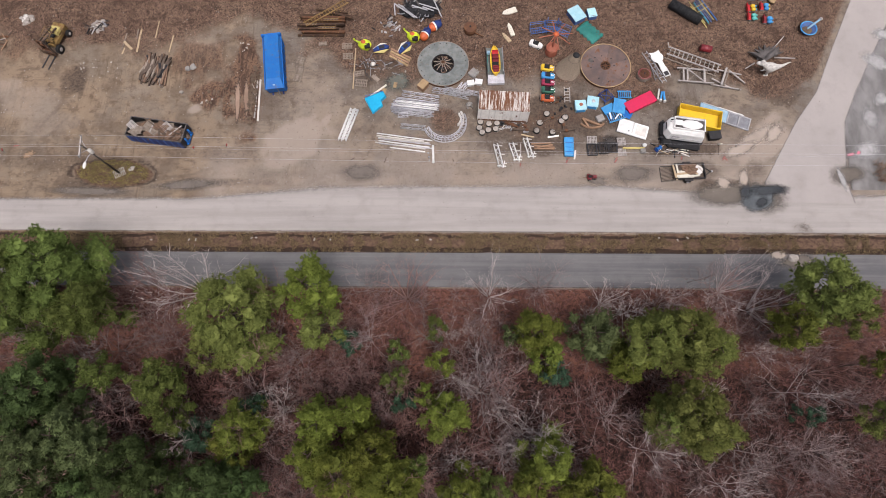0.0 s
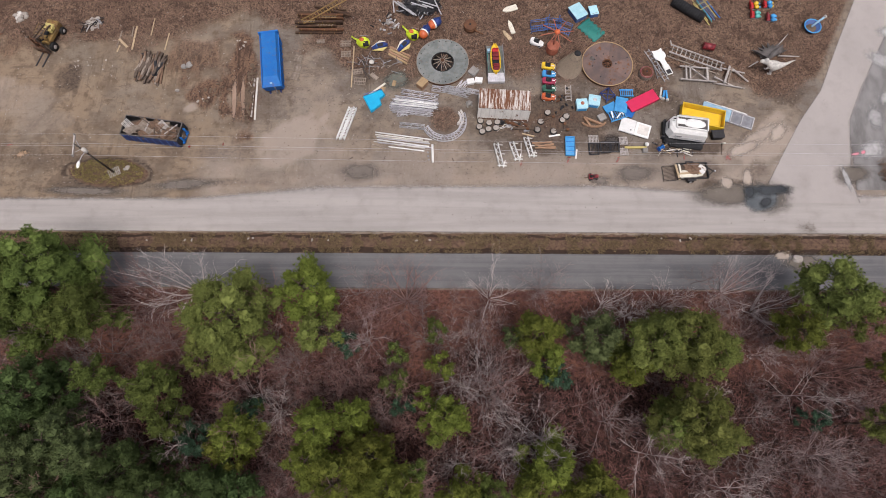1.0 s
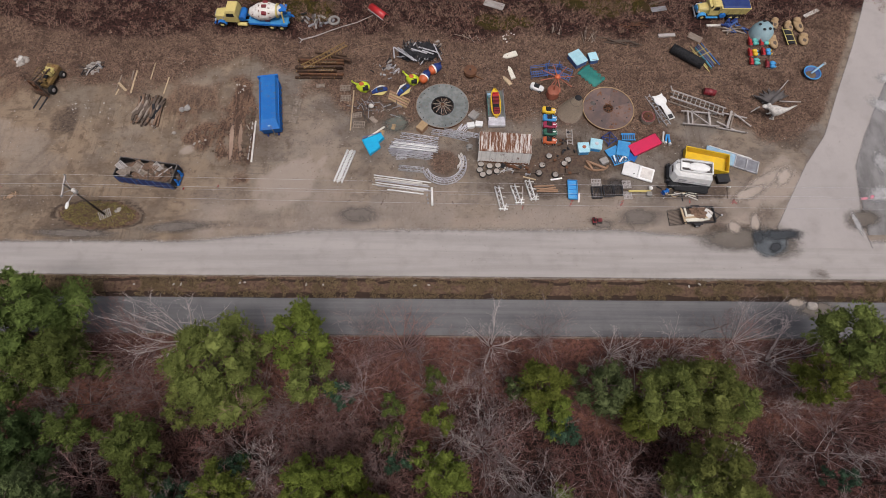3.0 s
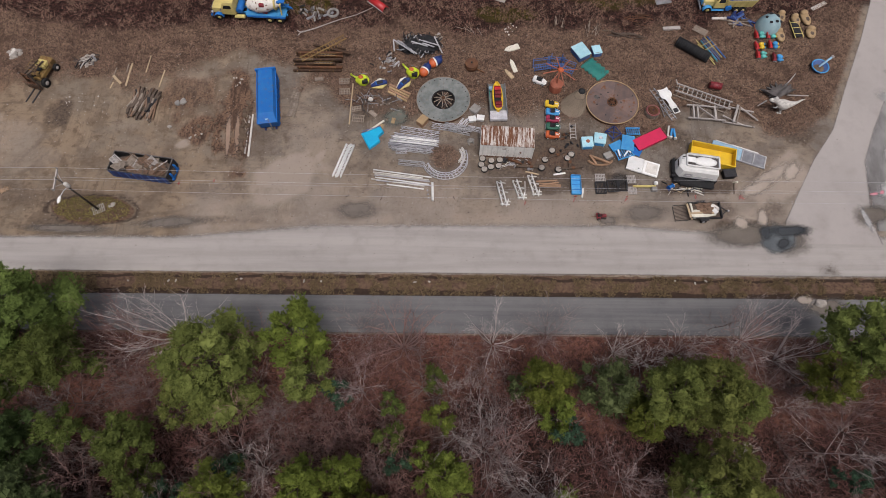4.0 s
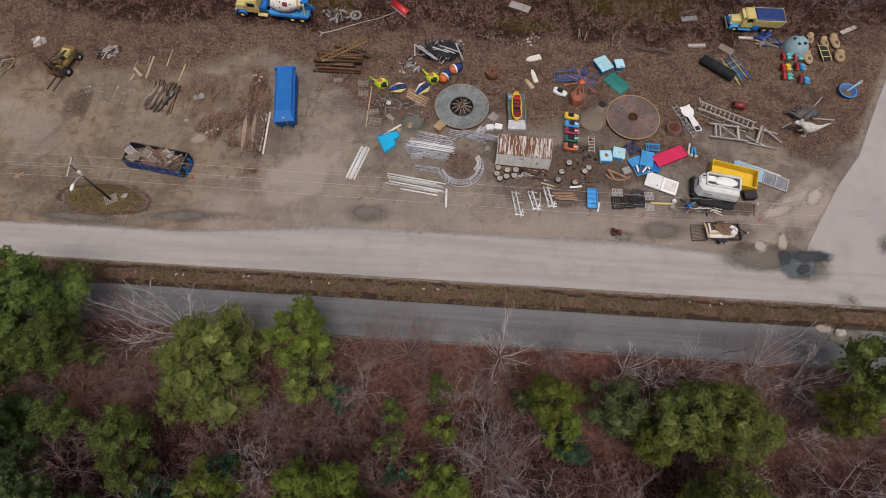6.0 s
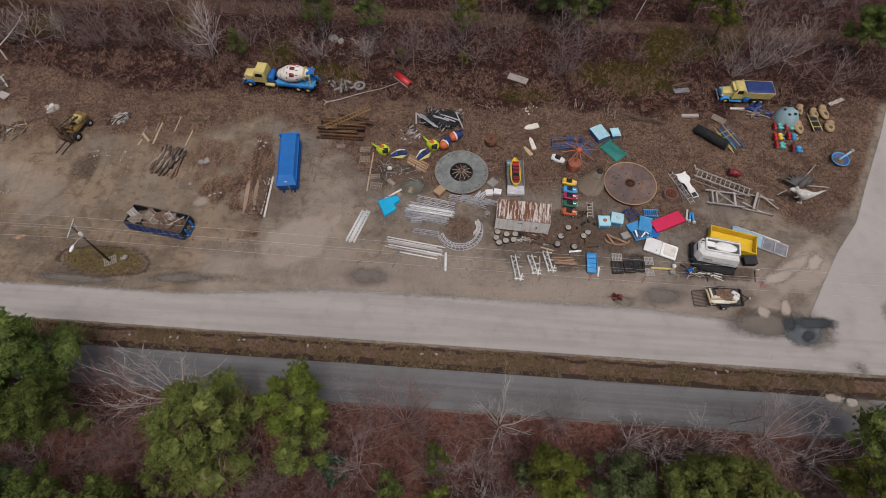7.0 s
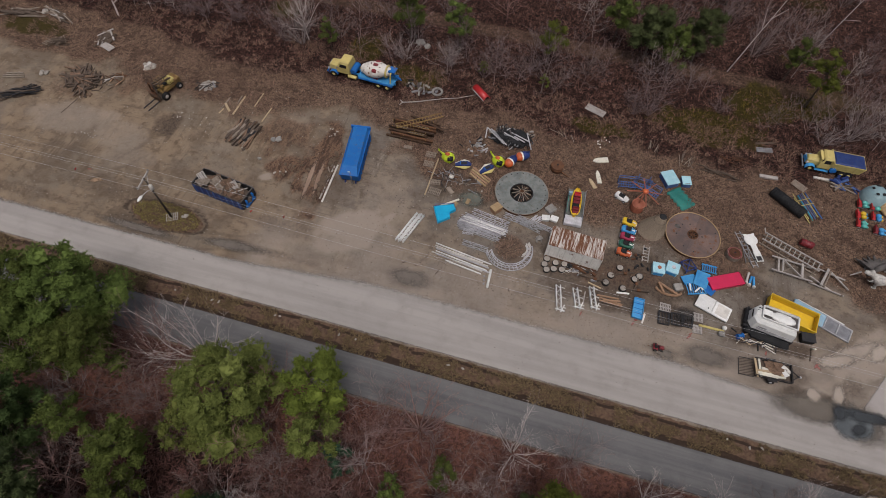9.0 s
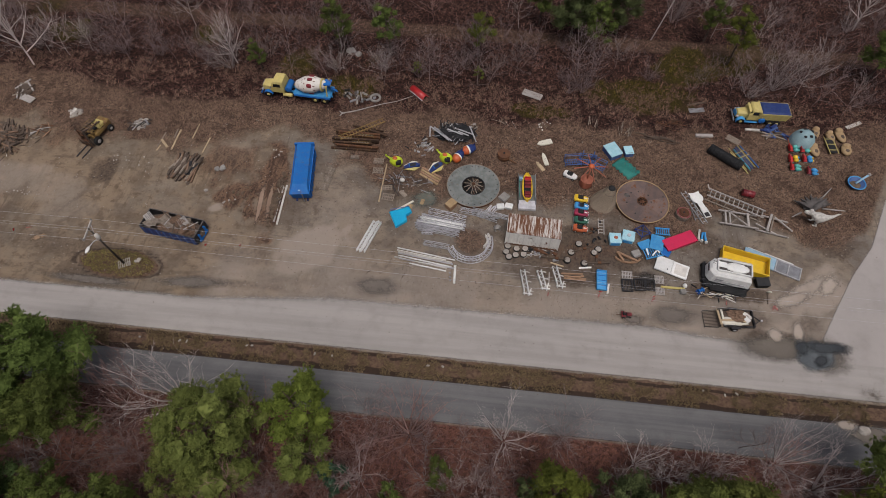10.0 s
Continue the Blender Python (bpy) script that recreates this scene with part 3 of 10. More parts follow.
def ground_material():
    m, nt, bsdf, co = blank("yard_dirt_and_grass", "World")

    def zone(key):
        n = nt.nodes.new("ShaderNodeAttribute")
        n.attribute_name = key
        return n.outputs["Fac"]

    mid, fine, tiny = noise_tex(nt, co, 0.55, 6, 0.65), noise_tex(nt, co, 3.2, 6, 0.7), noise_tex(nt, co, 14.0, 5, 0.75)
    wide = noise_tex(nt, co, 0.13, 4, 0.6)

    def broken(key, amount=0.7, lo=0.35, hi=0.65):
        mix = sums(nt, "ADD", sums(nt, "MULTIPLY", fine, 0.6), sums(nt, "MULTIPLY", tiny, 0.4))
        v = sums(nt, "ADD", zone(key), sums(nt, "MULTIPLY", sums(nt, "SUBTRACT", mix, 0.5), amount))
        return ramp(nt, v, lo, hi)

    c = blend(nt, ramp(nt, wide, 0.42, 0.58), (0.262, 0.212, 0.166), (0.205, 0.18, 0.157))
    c = blend(nt, sums(nt, "MULTIPLY", ramp(nt, noise_tex(nt, co, 0.22, 5, 0.6), 0.46, 0.62), 0.75), c, (0.155, 0.13, 0.111))
    c = blend(nt, sums(nt, "MULTIPLY", ramp(nt, noise_tex(nt, co, 0.35, 4, 0.55), 0.52, 0.68), 0.6), c, (0.3, 0.245, 0.195))
    c = blend(nt, sums(nt, "MULTIPLY", ramp(nt, mid, 0.45, 0.7), 0.7), c, (0.155, 0.123, 0.096))
    for k, stretch in enumerate(((0.1, 1.5, 1), (1.7, 0.16, 1), (0.45, 0.9, 1))):
        mp = nt.nodes.new("ShaderNodeMapping")
        mp.inputs["Scale"].default_value, mp.inputs["Rotation"].default_value = stretch, (0, 0, (0.05, 0.15, 0.7)[k])
        nt.links.new(co, mp.inputs["Vector"])
        where = ramp(nt, noise_tex(nt, co, 0.09 + 0.03 * k, 2, 0.5), 0.46, 0.58)
        c = blend(nt, sums(nt, "MULTIPLY", sums(nt, "MULTIPLY", ramp(nt, noise_tex(nt, mp.outputs["Vector"], 1.6, 5, 0.65), 0.5, 0.66), where), (0.35, 0.6, 0.6)[k]), c, (0.12, 0.098, 0.08))
    c = blend(nt, sums(nt, "MULTIPLY", ramp(nt, noise_tex(nt, co, 1.1, 6, 0.65), 0.52, 0.68), 0.55), c, (0.11, 0.086, 0.067))
    c = blend(nt, sums(nt, "MULTIPLY", ramp(nt, tiny, 0.5, 0.72), 0.35), c, (0.33, 0.26, 0.2))
    c = blend(nt, sums(nt, "MULTIPLY", ramp(nt, noise_tex(nt, co, 5.0, 5, 0.7), 0.55, 0.66), 0.35), c, (0.1, 0.073, 0.055))
    c = blend(nt, sums(nt, "MULTIPLY", broken("ruts", 1.1, 0.3, 1.0), 0.6), c, (0.13, 0.106, 0.088))
    c = blend(nt, zone("ochre"), c, blend(nt, 1.0, c, (1.05, 0.985, 0.89), "MULTIPLY"))
    c = blend(nt, sums(nt, "MULTIPLY", broken("pale", 0.8, 0.25, 0.9), 0.8), c, blend(nt, fine, (0.42, 0.36, 0.31), (0.34, 0.285, 0.24)))
    # damp dirt, with contact shade round the scrap mixed into its colour
    c = blend(nt, sums(nt, "MULTIPLY", broken("damp", 1.0, 0.15, 0.85), 0.9), c, blend(nt, ramp(nt, fine, 0.4, 0.65), (0.12, 0.09, 0.07), (0.058, 0.043, 0.034)))
    mp = nt.nodes.new("ShaderNodeMapping")
    mp.inputs["Scale"].default_value, mp.inputs["Rotation"].default_value = (1.3, 0.4, 1), (0, 0, 0.05)
    nt.links.new(co, mp.inputs["Vector"])
    soil = blend(nt, ramp(nt, noise_tex(nt, mp.outputs["Vector"], 1.4, 5, 0.7), 0.4, 0.62), (0.2, 0.125, 0.085), (0.075, 0.046, 0.035))
    soil = blend(nt, ramp(nt, noise_tex(nt, co, 4.5, 5, 0.7), 0.5, 0.62), soil, (0.05, 0.031, 0.024))
    c = blend(nt, sums(nt, "MULTIPLY", broken("soil", 1.2, 0.15, 0.8), 0.95), c, soil)
    tuft = noise_tex(nt, co, 2.3, 5, 0.75)
    grass = blend(nt, ramp(nt, tuft, 0.42, 0.6), (0.22, 0.147, 0.107), (0.078, 0.05, 0.038))
    grass = blend(nt, sums(nt, "MULTIPLY", ramp(nt, tiny, 0.5, 0.64), 0.85), grass, (0.37, 0.25, 0.172))
    grass = blend(nt, sums(nt, "MULTIPLY", ramp(nt, noise_tex(nt, co, 6.0, 4, 0.7), 0.5, 0.58), 0.85), grass, (0.045, 0.03, 0.023))
    grass = blend(nt, sums(nt, "MULTIPLY", ramp(nt, noise_tex(nt, co, 0.45, 5, 0.7), 0.46, 0.62), 0.6), grass, (0.055, 0.034, 0.026))
    c = blend(nt, broken("grass", 1.3, 0.15, 0.8), c, grass)
    litter = blend(nt, ramp(nt, tuft, 0.4, 0.6), (0.08, 0.04, 0.032), (0.018, 0.011, 0.0105))
    litter = blend(nt, sums(nt, "MULTIPLY", ramp(nt, tiny, 0.52, 0.7), 0.7), litter, (0.15, 0.072, 0.058))
    litter = blend(nt, ramp(nt, noise_tex(nt, co, 4.0, 5, 0.75), 0.48, 0.58), litter, (0.014, 0.009, 0.009))
    litter = blend(nt, sums(nt, "MULTIPLY", ramp(nt, mid, 0.5, 0.75), 0.5), litter, (0.085, 0.042, 0.033))
    leaves = blend(nt, ramp(nt, tuft, 0.4, 0.6), (0.18, 0.084, 0.062), (0.062, 0.029, 0.023))
    leaves = blend(nt, ramp(nt, tiny, 0.5, 0.66), leaves, (0.34, 0.17, 0.125))
    litter = blend(nt, sums(nt, "MULTIPLY", broken("leaves", 1.0, 0.2, 0.8), 0.85), litter, leaves)
    c = blend(nt, broken("litter", 0.9, 0.25, 0.75), c, litter)
    c = blend(nt, sums(nt, "MULTIPLY", broken("moss", 0.9, 0.2, 0.8), 0.9), c, blend(nt, ramp(nt, tiny, 0.4, 0.62), (0.018, 0.016, 0.007), (0.08, 0.064, 0.016)))
    verge = blend(nt, ramp(nt, fine, 0.35, 0.7), (0.17, 0.112, 0.078), (0.075, 0.047, 0.036))
    c = blend(nt, broken("verge", 0.5), c, verge)
    # dark colour for the ditch's shade, also on verge edges and mound rim
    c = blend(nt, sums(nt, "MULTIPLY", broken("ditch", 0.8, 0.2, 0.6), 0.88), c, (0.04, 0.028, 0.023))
    c = blend(nt, 1.0, c, (0.8, 0.78, 0.77), "MULTIPLY")
    nt.links.new(c, bsdf.inputs["Base Color"])
    nt.links.new(sums(nt, "SUBTRACT", 0.95, sums(nt, "MULTIPLY", broken("damp", 0.5), 0.35)), bsdf.inputs["Roughness"])
    bsdf.inputs["Specular IOR Level"].default_value = 0.06
    relief(nt, bsdf, sums(nt, "ADD", fine, tiny), 0.7, 0.06)
    return m


xs = np.r_[-1500, -700, -350, -200, -140, -115, np.arange(-100, -60, 0.6), np.arange(-60, 56, 0.34), np.arange(56, 85.1, 0.6), 100, 140, 200, 350, 700, 1500]
ys = np.r_[-1500, -700, -300, -120, -60, -35, np.arange(-20, 19.6, 0.5), np.arange(19.8, 23.5, 0.15), np.arange(23.6, 52, 0.3), np.arange(52, 80, 0.5), np.arange(80, 118, 1.0), 130, 160, 220, 350, 700, 1500]
ground = new("ground", sheet("ground", xs, ys, height, {"grass": zone_grass, "litter": zone_litter, "damp": zone_damp_and_shade, "soil": zone_soil, "pale": zone_pale, "moss": zone_moss, "ochre": zone_ochre, "leaves": zone_leaves, "verge": zone_verge, "ditch": zone_shade_and_edges, "ruts": zone_ruts}))
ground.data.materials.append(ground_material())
tagged(ground, "bare tan dirt yard fading to dry brown grass and leaf litter", "ground", kind="structure")


def feathered(name, col, col2, specks, tracks, rough, soft, lo=0.3, hi=0.62):
    """A road surface whose rim frays into the ground beside it."""
    m, nt, bsdf, co = blank(name, "World")
    mp = nt.nodes.new("ShaderNodeMapping")
    mp.inputs["Scale"].default_value = tracks
    nt.links.new(co, mp.inputs["Vector"])
    lines = noise_tex(nt, mp.outputs["Vector"], 1.0, 5, 0.6)
    mid, tiny = noise_tex(nt, co, 0.5, 6, 0.65), noise_tex(nt, co, 11.0, 5, 0.75)
    c = blend(nt, ramp(nt, lines, 0.35, 0.68), col, col2)
    c = blend(nt, sums(nt, "MULTIPLY", ramp(nt, mid, 0.45, 0.8), 0.5), c, tuple(v * 0.75 for v in col2))
    c = blend(nt, sums(nt, "MULTIPLY", ramp(nt, tiny, 0.5, 0.8), 0.6), c, specks)
    nt.links.new(c, bsdf.inputs["Base Color"])
    bsdf.inputs["Roughness"].default_value = rough
    bsdf.inputs["Specular IOR Level"].default_value = 0.12
    relief(nt, bsdf, sums(nt, "ADD", tiny, mid), 0.5, 0.03)
    edge = nt.nodes.new("ShaderNodeAttribute")
    edge.attribute_name = "edge"
    fray = sums(nt, "ADD", edge.outputs["Fac"], sums(nt, "MULTIPLY", sums(nt, "SUBTRACT", noise_tex(nt, co, 1.6, 8, 0.82), 0.5), soft))
    clear = nt.nodes.new("ShaderNodeBsdfTransparent")
    mix = nt.nodes.new("ShaderNodeMixShader")
    nt.links.new(ramp(nt, fray, lo, hi), mix.inputs[0])
    nt.links.new(clear.outputs[0], mix.inputs[1])
    nt.links.new(bsdf.outputs[0], mix.inputs[2])
    nt.links.new(mix.outputs[0], nt.nodes["Material Output"].inputs["Surface"])
    return m


def strip(name, left, right, lift, fray, material, label, across=14, length=3.0):
    """A road between two lines of plan points; its rim value falls to nothing over fray metres on each side."""
    n = sum(max(1, int(math.dist(left[i], left[i + 1]) / length)) for i in range(len(left) - 1))
    at = np.linspace(0, len(left) - 1, n + 1)
    k = np.arange(len(left))
    lx, ly = np.interp(at, k, [p[0] for p in left]), np.interp(at, k, [p[1] for p in left])
    rx, ry = np.interp(at, k, [p[0] for p in right]), np.interp(at, k, [p[1] for p in right])
    u = np.linspace(0, 1, across + 1)
    x = lx[:, None] * (1 - u) + rx[:, None] * u
    y = ly[:, None] * (1 - u) + ry[:, None] * u
    w = np.hypot(rx - lx, ry - ly)[:, None]
    e = np.minimum(u * w / max(fray[0], 0.01), (1 - u) * w / max(fray[1], 0.01))
    z = height(x, y) + lift
    me = bpy.data.meshes.new(name)
    idx = np.arange(x.size).reshape(x.shape)
    quads = np.stack([idx[:-1, :-1], idx[:-1, 1:], idx[1:, 1:], idx[1:, :-1]], -1).reshape(-1, 4)
    me.from_pydata(np.stack([x, y, z], -1).reshape(-1, 3).tolist(), [], quads.tolist())
    me.attributes.new("edge", "FLOAT", "POINT").data.foreach_set("value", np.clip(e, 0, 1).astype(np.float32).ravel())
    ob = new(name, me)
    me.materials.append(material)
    return tagged(ob, label, name.replace("_", " "), kind="structure")


GRAVEL = feathered("pale_gravel", (0.322, 0.293, 0.276), (0.262, 0.24, 0.228), (0.39, 0.358, 0.34), (0.05, 0.9, 1), 0.95, 1.0, 0.1, 0.9)
TARMAC = feathered("worn_grey_tarmac", (0.138, 0.133, 0.134), (0.095, 0.093, 0.097), (0.19, 0.183, 0.182), (0.035, 1.5, 1), 0.8, 0.35)
SIDEGRAVEL = feathered("pale_side_gravel", (0.325, 0.293, 0.278), (0.285, 0.258, 0.245), (0.38, 0.35, 0.333), (0.12, 0.07, 1), 0.95, 0.6, 0.15, 0.7)
CRACKED = feathered("cracked_damp_tarmac", (0.115, 0.108, 0.105), (0.21, 0.2, 0.197), (0.34, 0.33, 0.325), (0.5, 0.22, 1), 0.75, 0.8, 0.1, 0.9)
road = strip("road", [(-300, 22.85), (-90, 22.85), (-22, 22.85), (-12, 22.85), (20, 22.85), (29, 22.85), (36, 22.85), (90, 22.85), (300, 22.85)], [(-300, 26.9), (-90, 26.9), (-26, 27.1), (-12, 28.6), (20, 28.9), (29, 28.2), (36, 27.6), (90, 28.6), (300, 28.9)], 0.02, (0.3, 1.1), GRAVEL, "pale dusty gravel road beside the yard", 24)
paved_road = strip("paved_road", [(-300, 16.7), (-90, 16.7), (90, 16.7), (300, 16.7)], [(-300, 20.85), (-90, 20.85), (90, 20.85), (300, 20.85)], 0.02, (0.5, 0.3), TARMAC, "worn grey tarmac road beside the ditch", 16)
side_road = strip("side_road", SIDE_W, SIDE_E, 0.028, (0.5, 0.7), SIDEGRAVEL, "pale gravel side road running up past the yard", 16, 0.7)
lot = strip("parking_lot", [(46.0, 28.0), (46.6, 36), (48.5, 41), (54.6, 53), (79, 100)], [(82, 28.0), (83, 36), (84, 41), (90, 53), (112, 100)], 0.014, (0.9, 0.5), CRACKED, "cracked damp grey tarmac lot with pale patches", 40, 0.8)


# ---- containers and vehicles ----
def closed_dumpster():
    x, y, length, rot = span((-18.75, 46.26), (-17.81, 39.61))
    d = thing("roll_off_container", x, y, rot, "closed blue steel roll-off container with rust-streaked lid", "container")
    L, W, H = length + 0.3, 2.05, 2.15
    b = Shape()
    b.rings([[(-L / 2, -W / 2, 0.25), (L / 2 - 0.5, -W / 2, 0.25), (L / 2 - 0.5, W / 2, 0.25), (-L / 2, W / 2, 0.25)],
             [(-L / 2, -W / 2, 1.7), (L / 2, -W / 2, 1.7), (L / 2, W / 2, 1.7), (-L / 2, W / 2, 1.7)]])
    part("body", b, BLUE, d)
    b = Shape()
    b.rings([[(-L / 2, -W / 2, 1.7), (L / 2, -W / 2, 1.7), (L / 2, W / 2, 1.7), (-L / 2, W / 2, 1.7)],
             [(-L / 2, -W / 2 + 0.22, H), (L / 2 - 1.1, -W / 2 + 0.22, H), (L / 2 - 1.1, W / 2 - 0.22, H), (-L / 2, W / 2 - 0.22, H)]])
    part("lid", b, LIDBLUE, d, "sloping blue lid with rust patches")
    b = Shape().box(-L / 2, 0, 1.95, 0.22, W + 0.25, 0.5, c=0.03)
    part("rim", b, BLUE, d)
    for i in range(9):
        for s in (-1, 1):
            part("rib", Shape().box(-L / 2 + 0.5 + i * (L - 1.3) / 8, s * (W / 2 + 0.05), 0.98, 0.12, 0.1, 1.4, c=0.015), BLUE, d)
    for s in (-1, 1):
        part("skid", Shape().box(0, s * 0.6, 0.13, L - 0.5, 0.16, 0.26, c=0.02), NAVY, d)
        part("top_rail", Shape().box(0, s * (W / 2 + 0.04), 1.68, L, 0.1, 0.12, c=0.02), BLUE, d)
    part("door_bar", Shape().box(L / 2 + 0.03, 0.3, 1.0, 0.06, 0.12, 1.3, c=0.01), STEEL, d, "grey steel locking bar")
    part("notice", Shape().box(L / 2 - 0.35, 0.0, 1.93, 0.16, 0.26, 0.02), PALEBLUE, d, "small pale notice plate")


def open_dumpster():
    x, y, length, rot = span((-33.82, 34.82), (-27.12, 33.86))
    L, W, H = length - 0.35, 2.3, 1.5
    x, y = x - 0.22 * math.cos(radians(rot)), y - 0.22 * math.sin(radians(rot))
    d = thing("open_dumpster", x, y, rot, "open dark blue roll-off dumpster heaped with broken pallets", "dumpster")
    for s in (-1, 1):
        part("side_wall", Shape().box(0, s * W / 2, 0.85, L, 0.08, 1.3, c=0.015), BLACKFRAME, d, "rust-blackened side wall")
        part("side_skin", Shape().box(0, s * (W / 2 + 0.06), 0.8, L - 0.02, 0.03, 1.2, c=0.008), NAVY, d, "navy painted outer skin")
        part("top_rail", Shape().box(0, s * W / 2, H + 0.02, L + 0.1, 0.1, 0.1, c=0.02), GREYBAR, d, "scraped dark top rail")
        for i in range(8):
            part("rib", Shape().box(-L / 2 + 0.35 + i * (L - 0.7) / 7, s * (W / 2 + 0.08), 0.8, 0.12, 0.1, 1.25, c=0.015), DULLBLUE, d)
        part("skid", Shape().box(0, s * 0.6, 0.1, L - 0.3, 0.16, 0.2), NAVY, d)
    part("end_wall", Shape().box(L / 2, 0, 0.85, 0.08, W - 0.09, 1.3, c=0.015), BLACKFRAME, d)
    part("end_rail", Shape().box(L / 2, 0, H + 0.02, 0.1, W, 0.1, c=0.02), GREYBAR, d)
    part("tail_gate", Shape().box(-L / 2, 0, 0.85, 0.08, W - 0.09, 1.3, c=0.015), BLACKFRAME, d)
    part("gate_rail", Shape().box(-L / 2, 0, H + 0.02, 0.1, W, 0.1, c=0.02), GREYBAR, d)
    part("hook_frame", Shape().box(L / 2 + 0.2, 0.55, 0.75, 0.3, 0.16, 1.1, c=0.04).box(L / 2 + 0.2, -0.55, 0.75, 0.3, 0.16, 1.1, c=0.04).box(L / 2 + 0.16, 0, 0.3, 0.24, 1.6, 0.2, c=0.03), BLUE, d, "bright blue hook frame on the end")
    part("bed", Shape().box(0, 0, 0.27, L - 0.1, W - 0.1, 0.1), BLACKFRAME, d)
    rnd = random.Random(5)
    heap = Shape()
    for i in range(5):
        heap.blob((-L / 2 + 0.9 + i * (L - 1.8) / 4, rnd.uniform(-0.15, 0.15), 0.6), (1.15, 1.02, 0.7), 9, 5, 0.18, i)
    single("debris_heap", heap, DARKWOOD, x, y, rot, "dark splintered wood and rubble filling a dumpster", "debris", kind="stuff")
    for i in range(24):
        u, v = -L / 2 + 0.6 + (L - 1.2) * (i % 12 + rnd.random()) / 12, rnd.uniform(-0.6, 0.6)
        p = pallet_parts(thing("broken_pallet", 0, 0, 0, "broken grey wooden pallet tipped in a dumpster", "pallet", "pallets in the dumpster"), rnd.uniform(0.9, 1.4), rnd.uniform(0.8, 1.15), rnd.choice((OLDWOOD, DEEPWOOD, DEEPWOOD, OLDWOOD, GREYWOOD)), 9)
        p.matrix_world = pose(x, y, 0, 0, 0, rot) @ pose(u, v, 1.1 + rnd.uniform(0, 0.4), rnd.uniform(-22, 22), rnd.uniform(-22, 22), rnd.uniform(-40, 40))
    for i in range(6):
        u, v, a = rnd.uniform(-L / 2 + 0.8, L / 2 - 0.8), rnd.uniform(-0.7, 0.7), rnd.uniform(0, 180)
        o = single("board", Shape().box(0, 0, 0, rnd.uniform(0.9, 1.9), 0.13, 0.04), rnd.choice((GREYWOOD, OLDWOOD, DARKWOOD)), 0, 0, 0, "loose weathered board on a debris heap", "board", "boards in the dumpster")
        o.matrix_world = pose(x, y, 0, 0, 0, rot) @ pose(u, v, 1.5 + rnd.uniform(0, 0.25), rnd.uniform(-15, 15), rnd.uniform(-20, 20), a)


def pallet_parts(p, L=1.15, W=0.95, material=None, n=7):
    material = material or GREYWOOD
    for j in (-1, 0, 1):
        part("runner", Shape().box(0, j * (W / 2 - 0.05), 0.06, L, 0.08, 0.1), material, p)
    for i in range(n):
        part("slat", Shape().box(-L / 2 + 0.06 + i * (L - 0.12) / (n - 1), 0, 0.135, 0.09, W, 0.022), material, p)
    return p


def wheel(parent, x, y, z, r, w, rim=None, axis=90):
    t = part("wheel", Shape().spin((x, y, z), axis, [(r * 0.45, -w / 2), (r * 0.93, -w / 2), (r, -w * 0.3), (r, w * 0.3), (r * 0.93, w / 2), (r * 0.45, w / 2)], 18), TYRE, parent, "black rubber tyre")
    part("rim", Shape().spin((x, y, z), axis, [(r * 0.2, -w / 2 - 0.03), (r * 0.46, -w / 2 - 0.01), (r * 0.46, w / 2 + 0.01), (r * 0.2, w / 2 + 0.03)], 14), rim or CREAMY, t)


def arch(x, y, z, r, w, a0, a1, thick=0.05, n=10):
    """A curved mudguard over a wheel."""
    ring = lambda a: [(x + q * math.cos(radians(a)), y + v, z + q * math.sin(radians(a))) for q, v in ((r, -w / 2), (r + thick, -w / 2 + 0.04), (r + thick, w / 2 - 0.04), (r, w / 2))]
    return Shape().rings([ring(a0 + (a1 - a0) * i / n) for i in range(n + 1)])


def cab(parent, x, w, z0, body, length=1.5, tall=1.5):
    """A rounded truck cab with glass on four sides."""
    c = Shape()
    a, b = x - length / 2, x + length / 2
    ring = lambda z, i, f: [(a + i, -w / 2 + i, z), (b - f, -w / 2 + i, z), (b - f + 0.06, 0, z), (b - f, w / 2 - i, z), (a + i, w / 2 - i, z), (a + i - 0.02, 0, z)]
    c.rings([ring(z0, 0, 0), ring(z0 + tall * 0.5, 0.0, 0.0), ring(z0 + tall * 0.93, 0.12, 0.34), ring(z0 + tall, 0.25, 0.5)])
    o = part("cab", c, body, parent)
    g = z0 + tall * 0.71
    for s in (-1, 1):
        part("side_window", Shape().rings([[(a + 0.35, s * (w / 2 + 0.005), g - 0.26), (b - 0.35, s * (w / 2 + 0.005), g - 0.26), (b - 0.45, s * (w / 2 - 0.075), g + 0.22), (a + 0.4, s * (w / 2 - 0.075), g + 0.22)],
                                           [(a + 0.35, s * (w / 2 - 0.06), g - 0.26), (b - 0.35, s * (w / 2 - 0.06), g - 0.26), (b - 0.45, s * (w / 2 - 0.14), g + 0.22), (a + 0.4, s * (w / 2 - 0.14), g + 0.22)]]), DARKGLASS, o)
    for s in (-1, 1):
        part("windscreen", Shape().bar((b - 0.09, s * w * 0.23, g - 0.2), (b - 0.29, s * w * 0.23, g + 0.24), w * 0.4, 0.05), DARKGLASS, o)
    return o


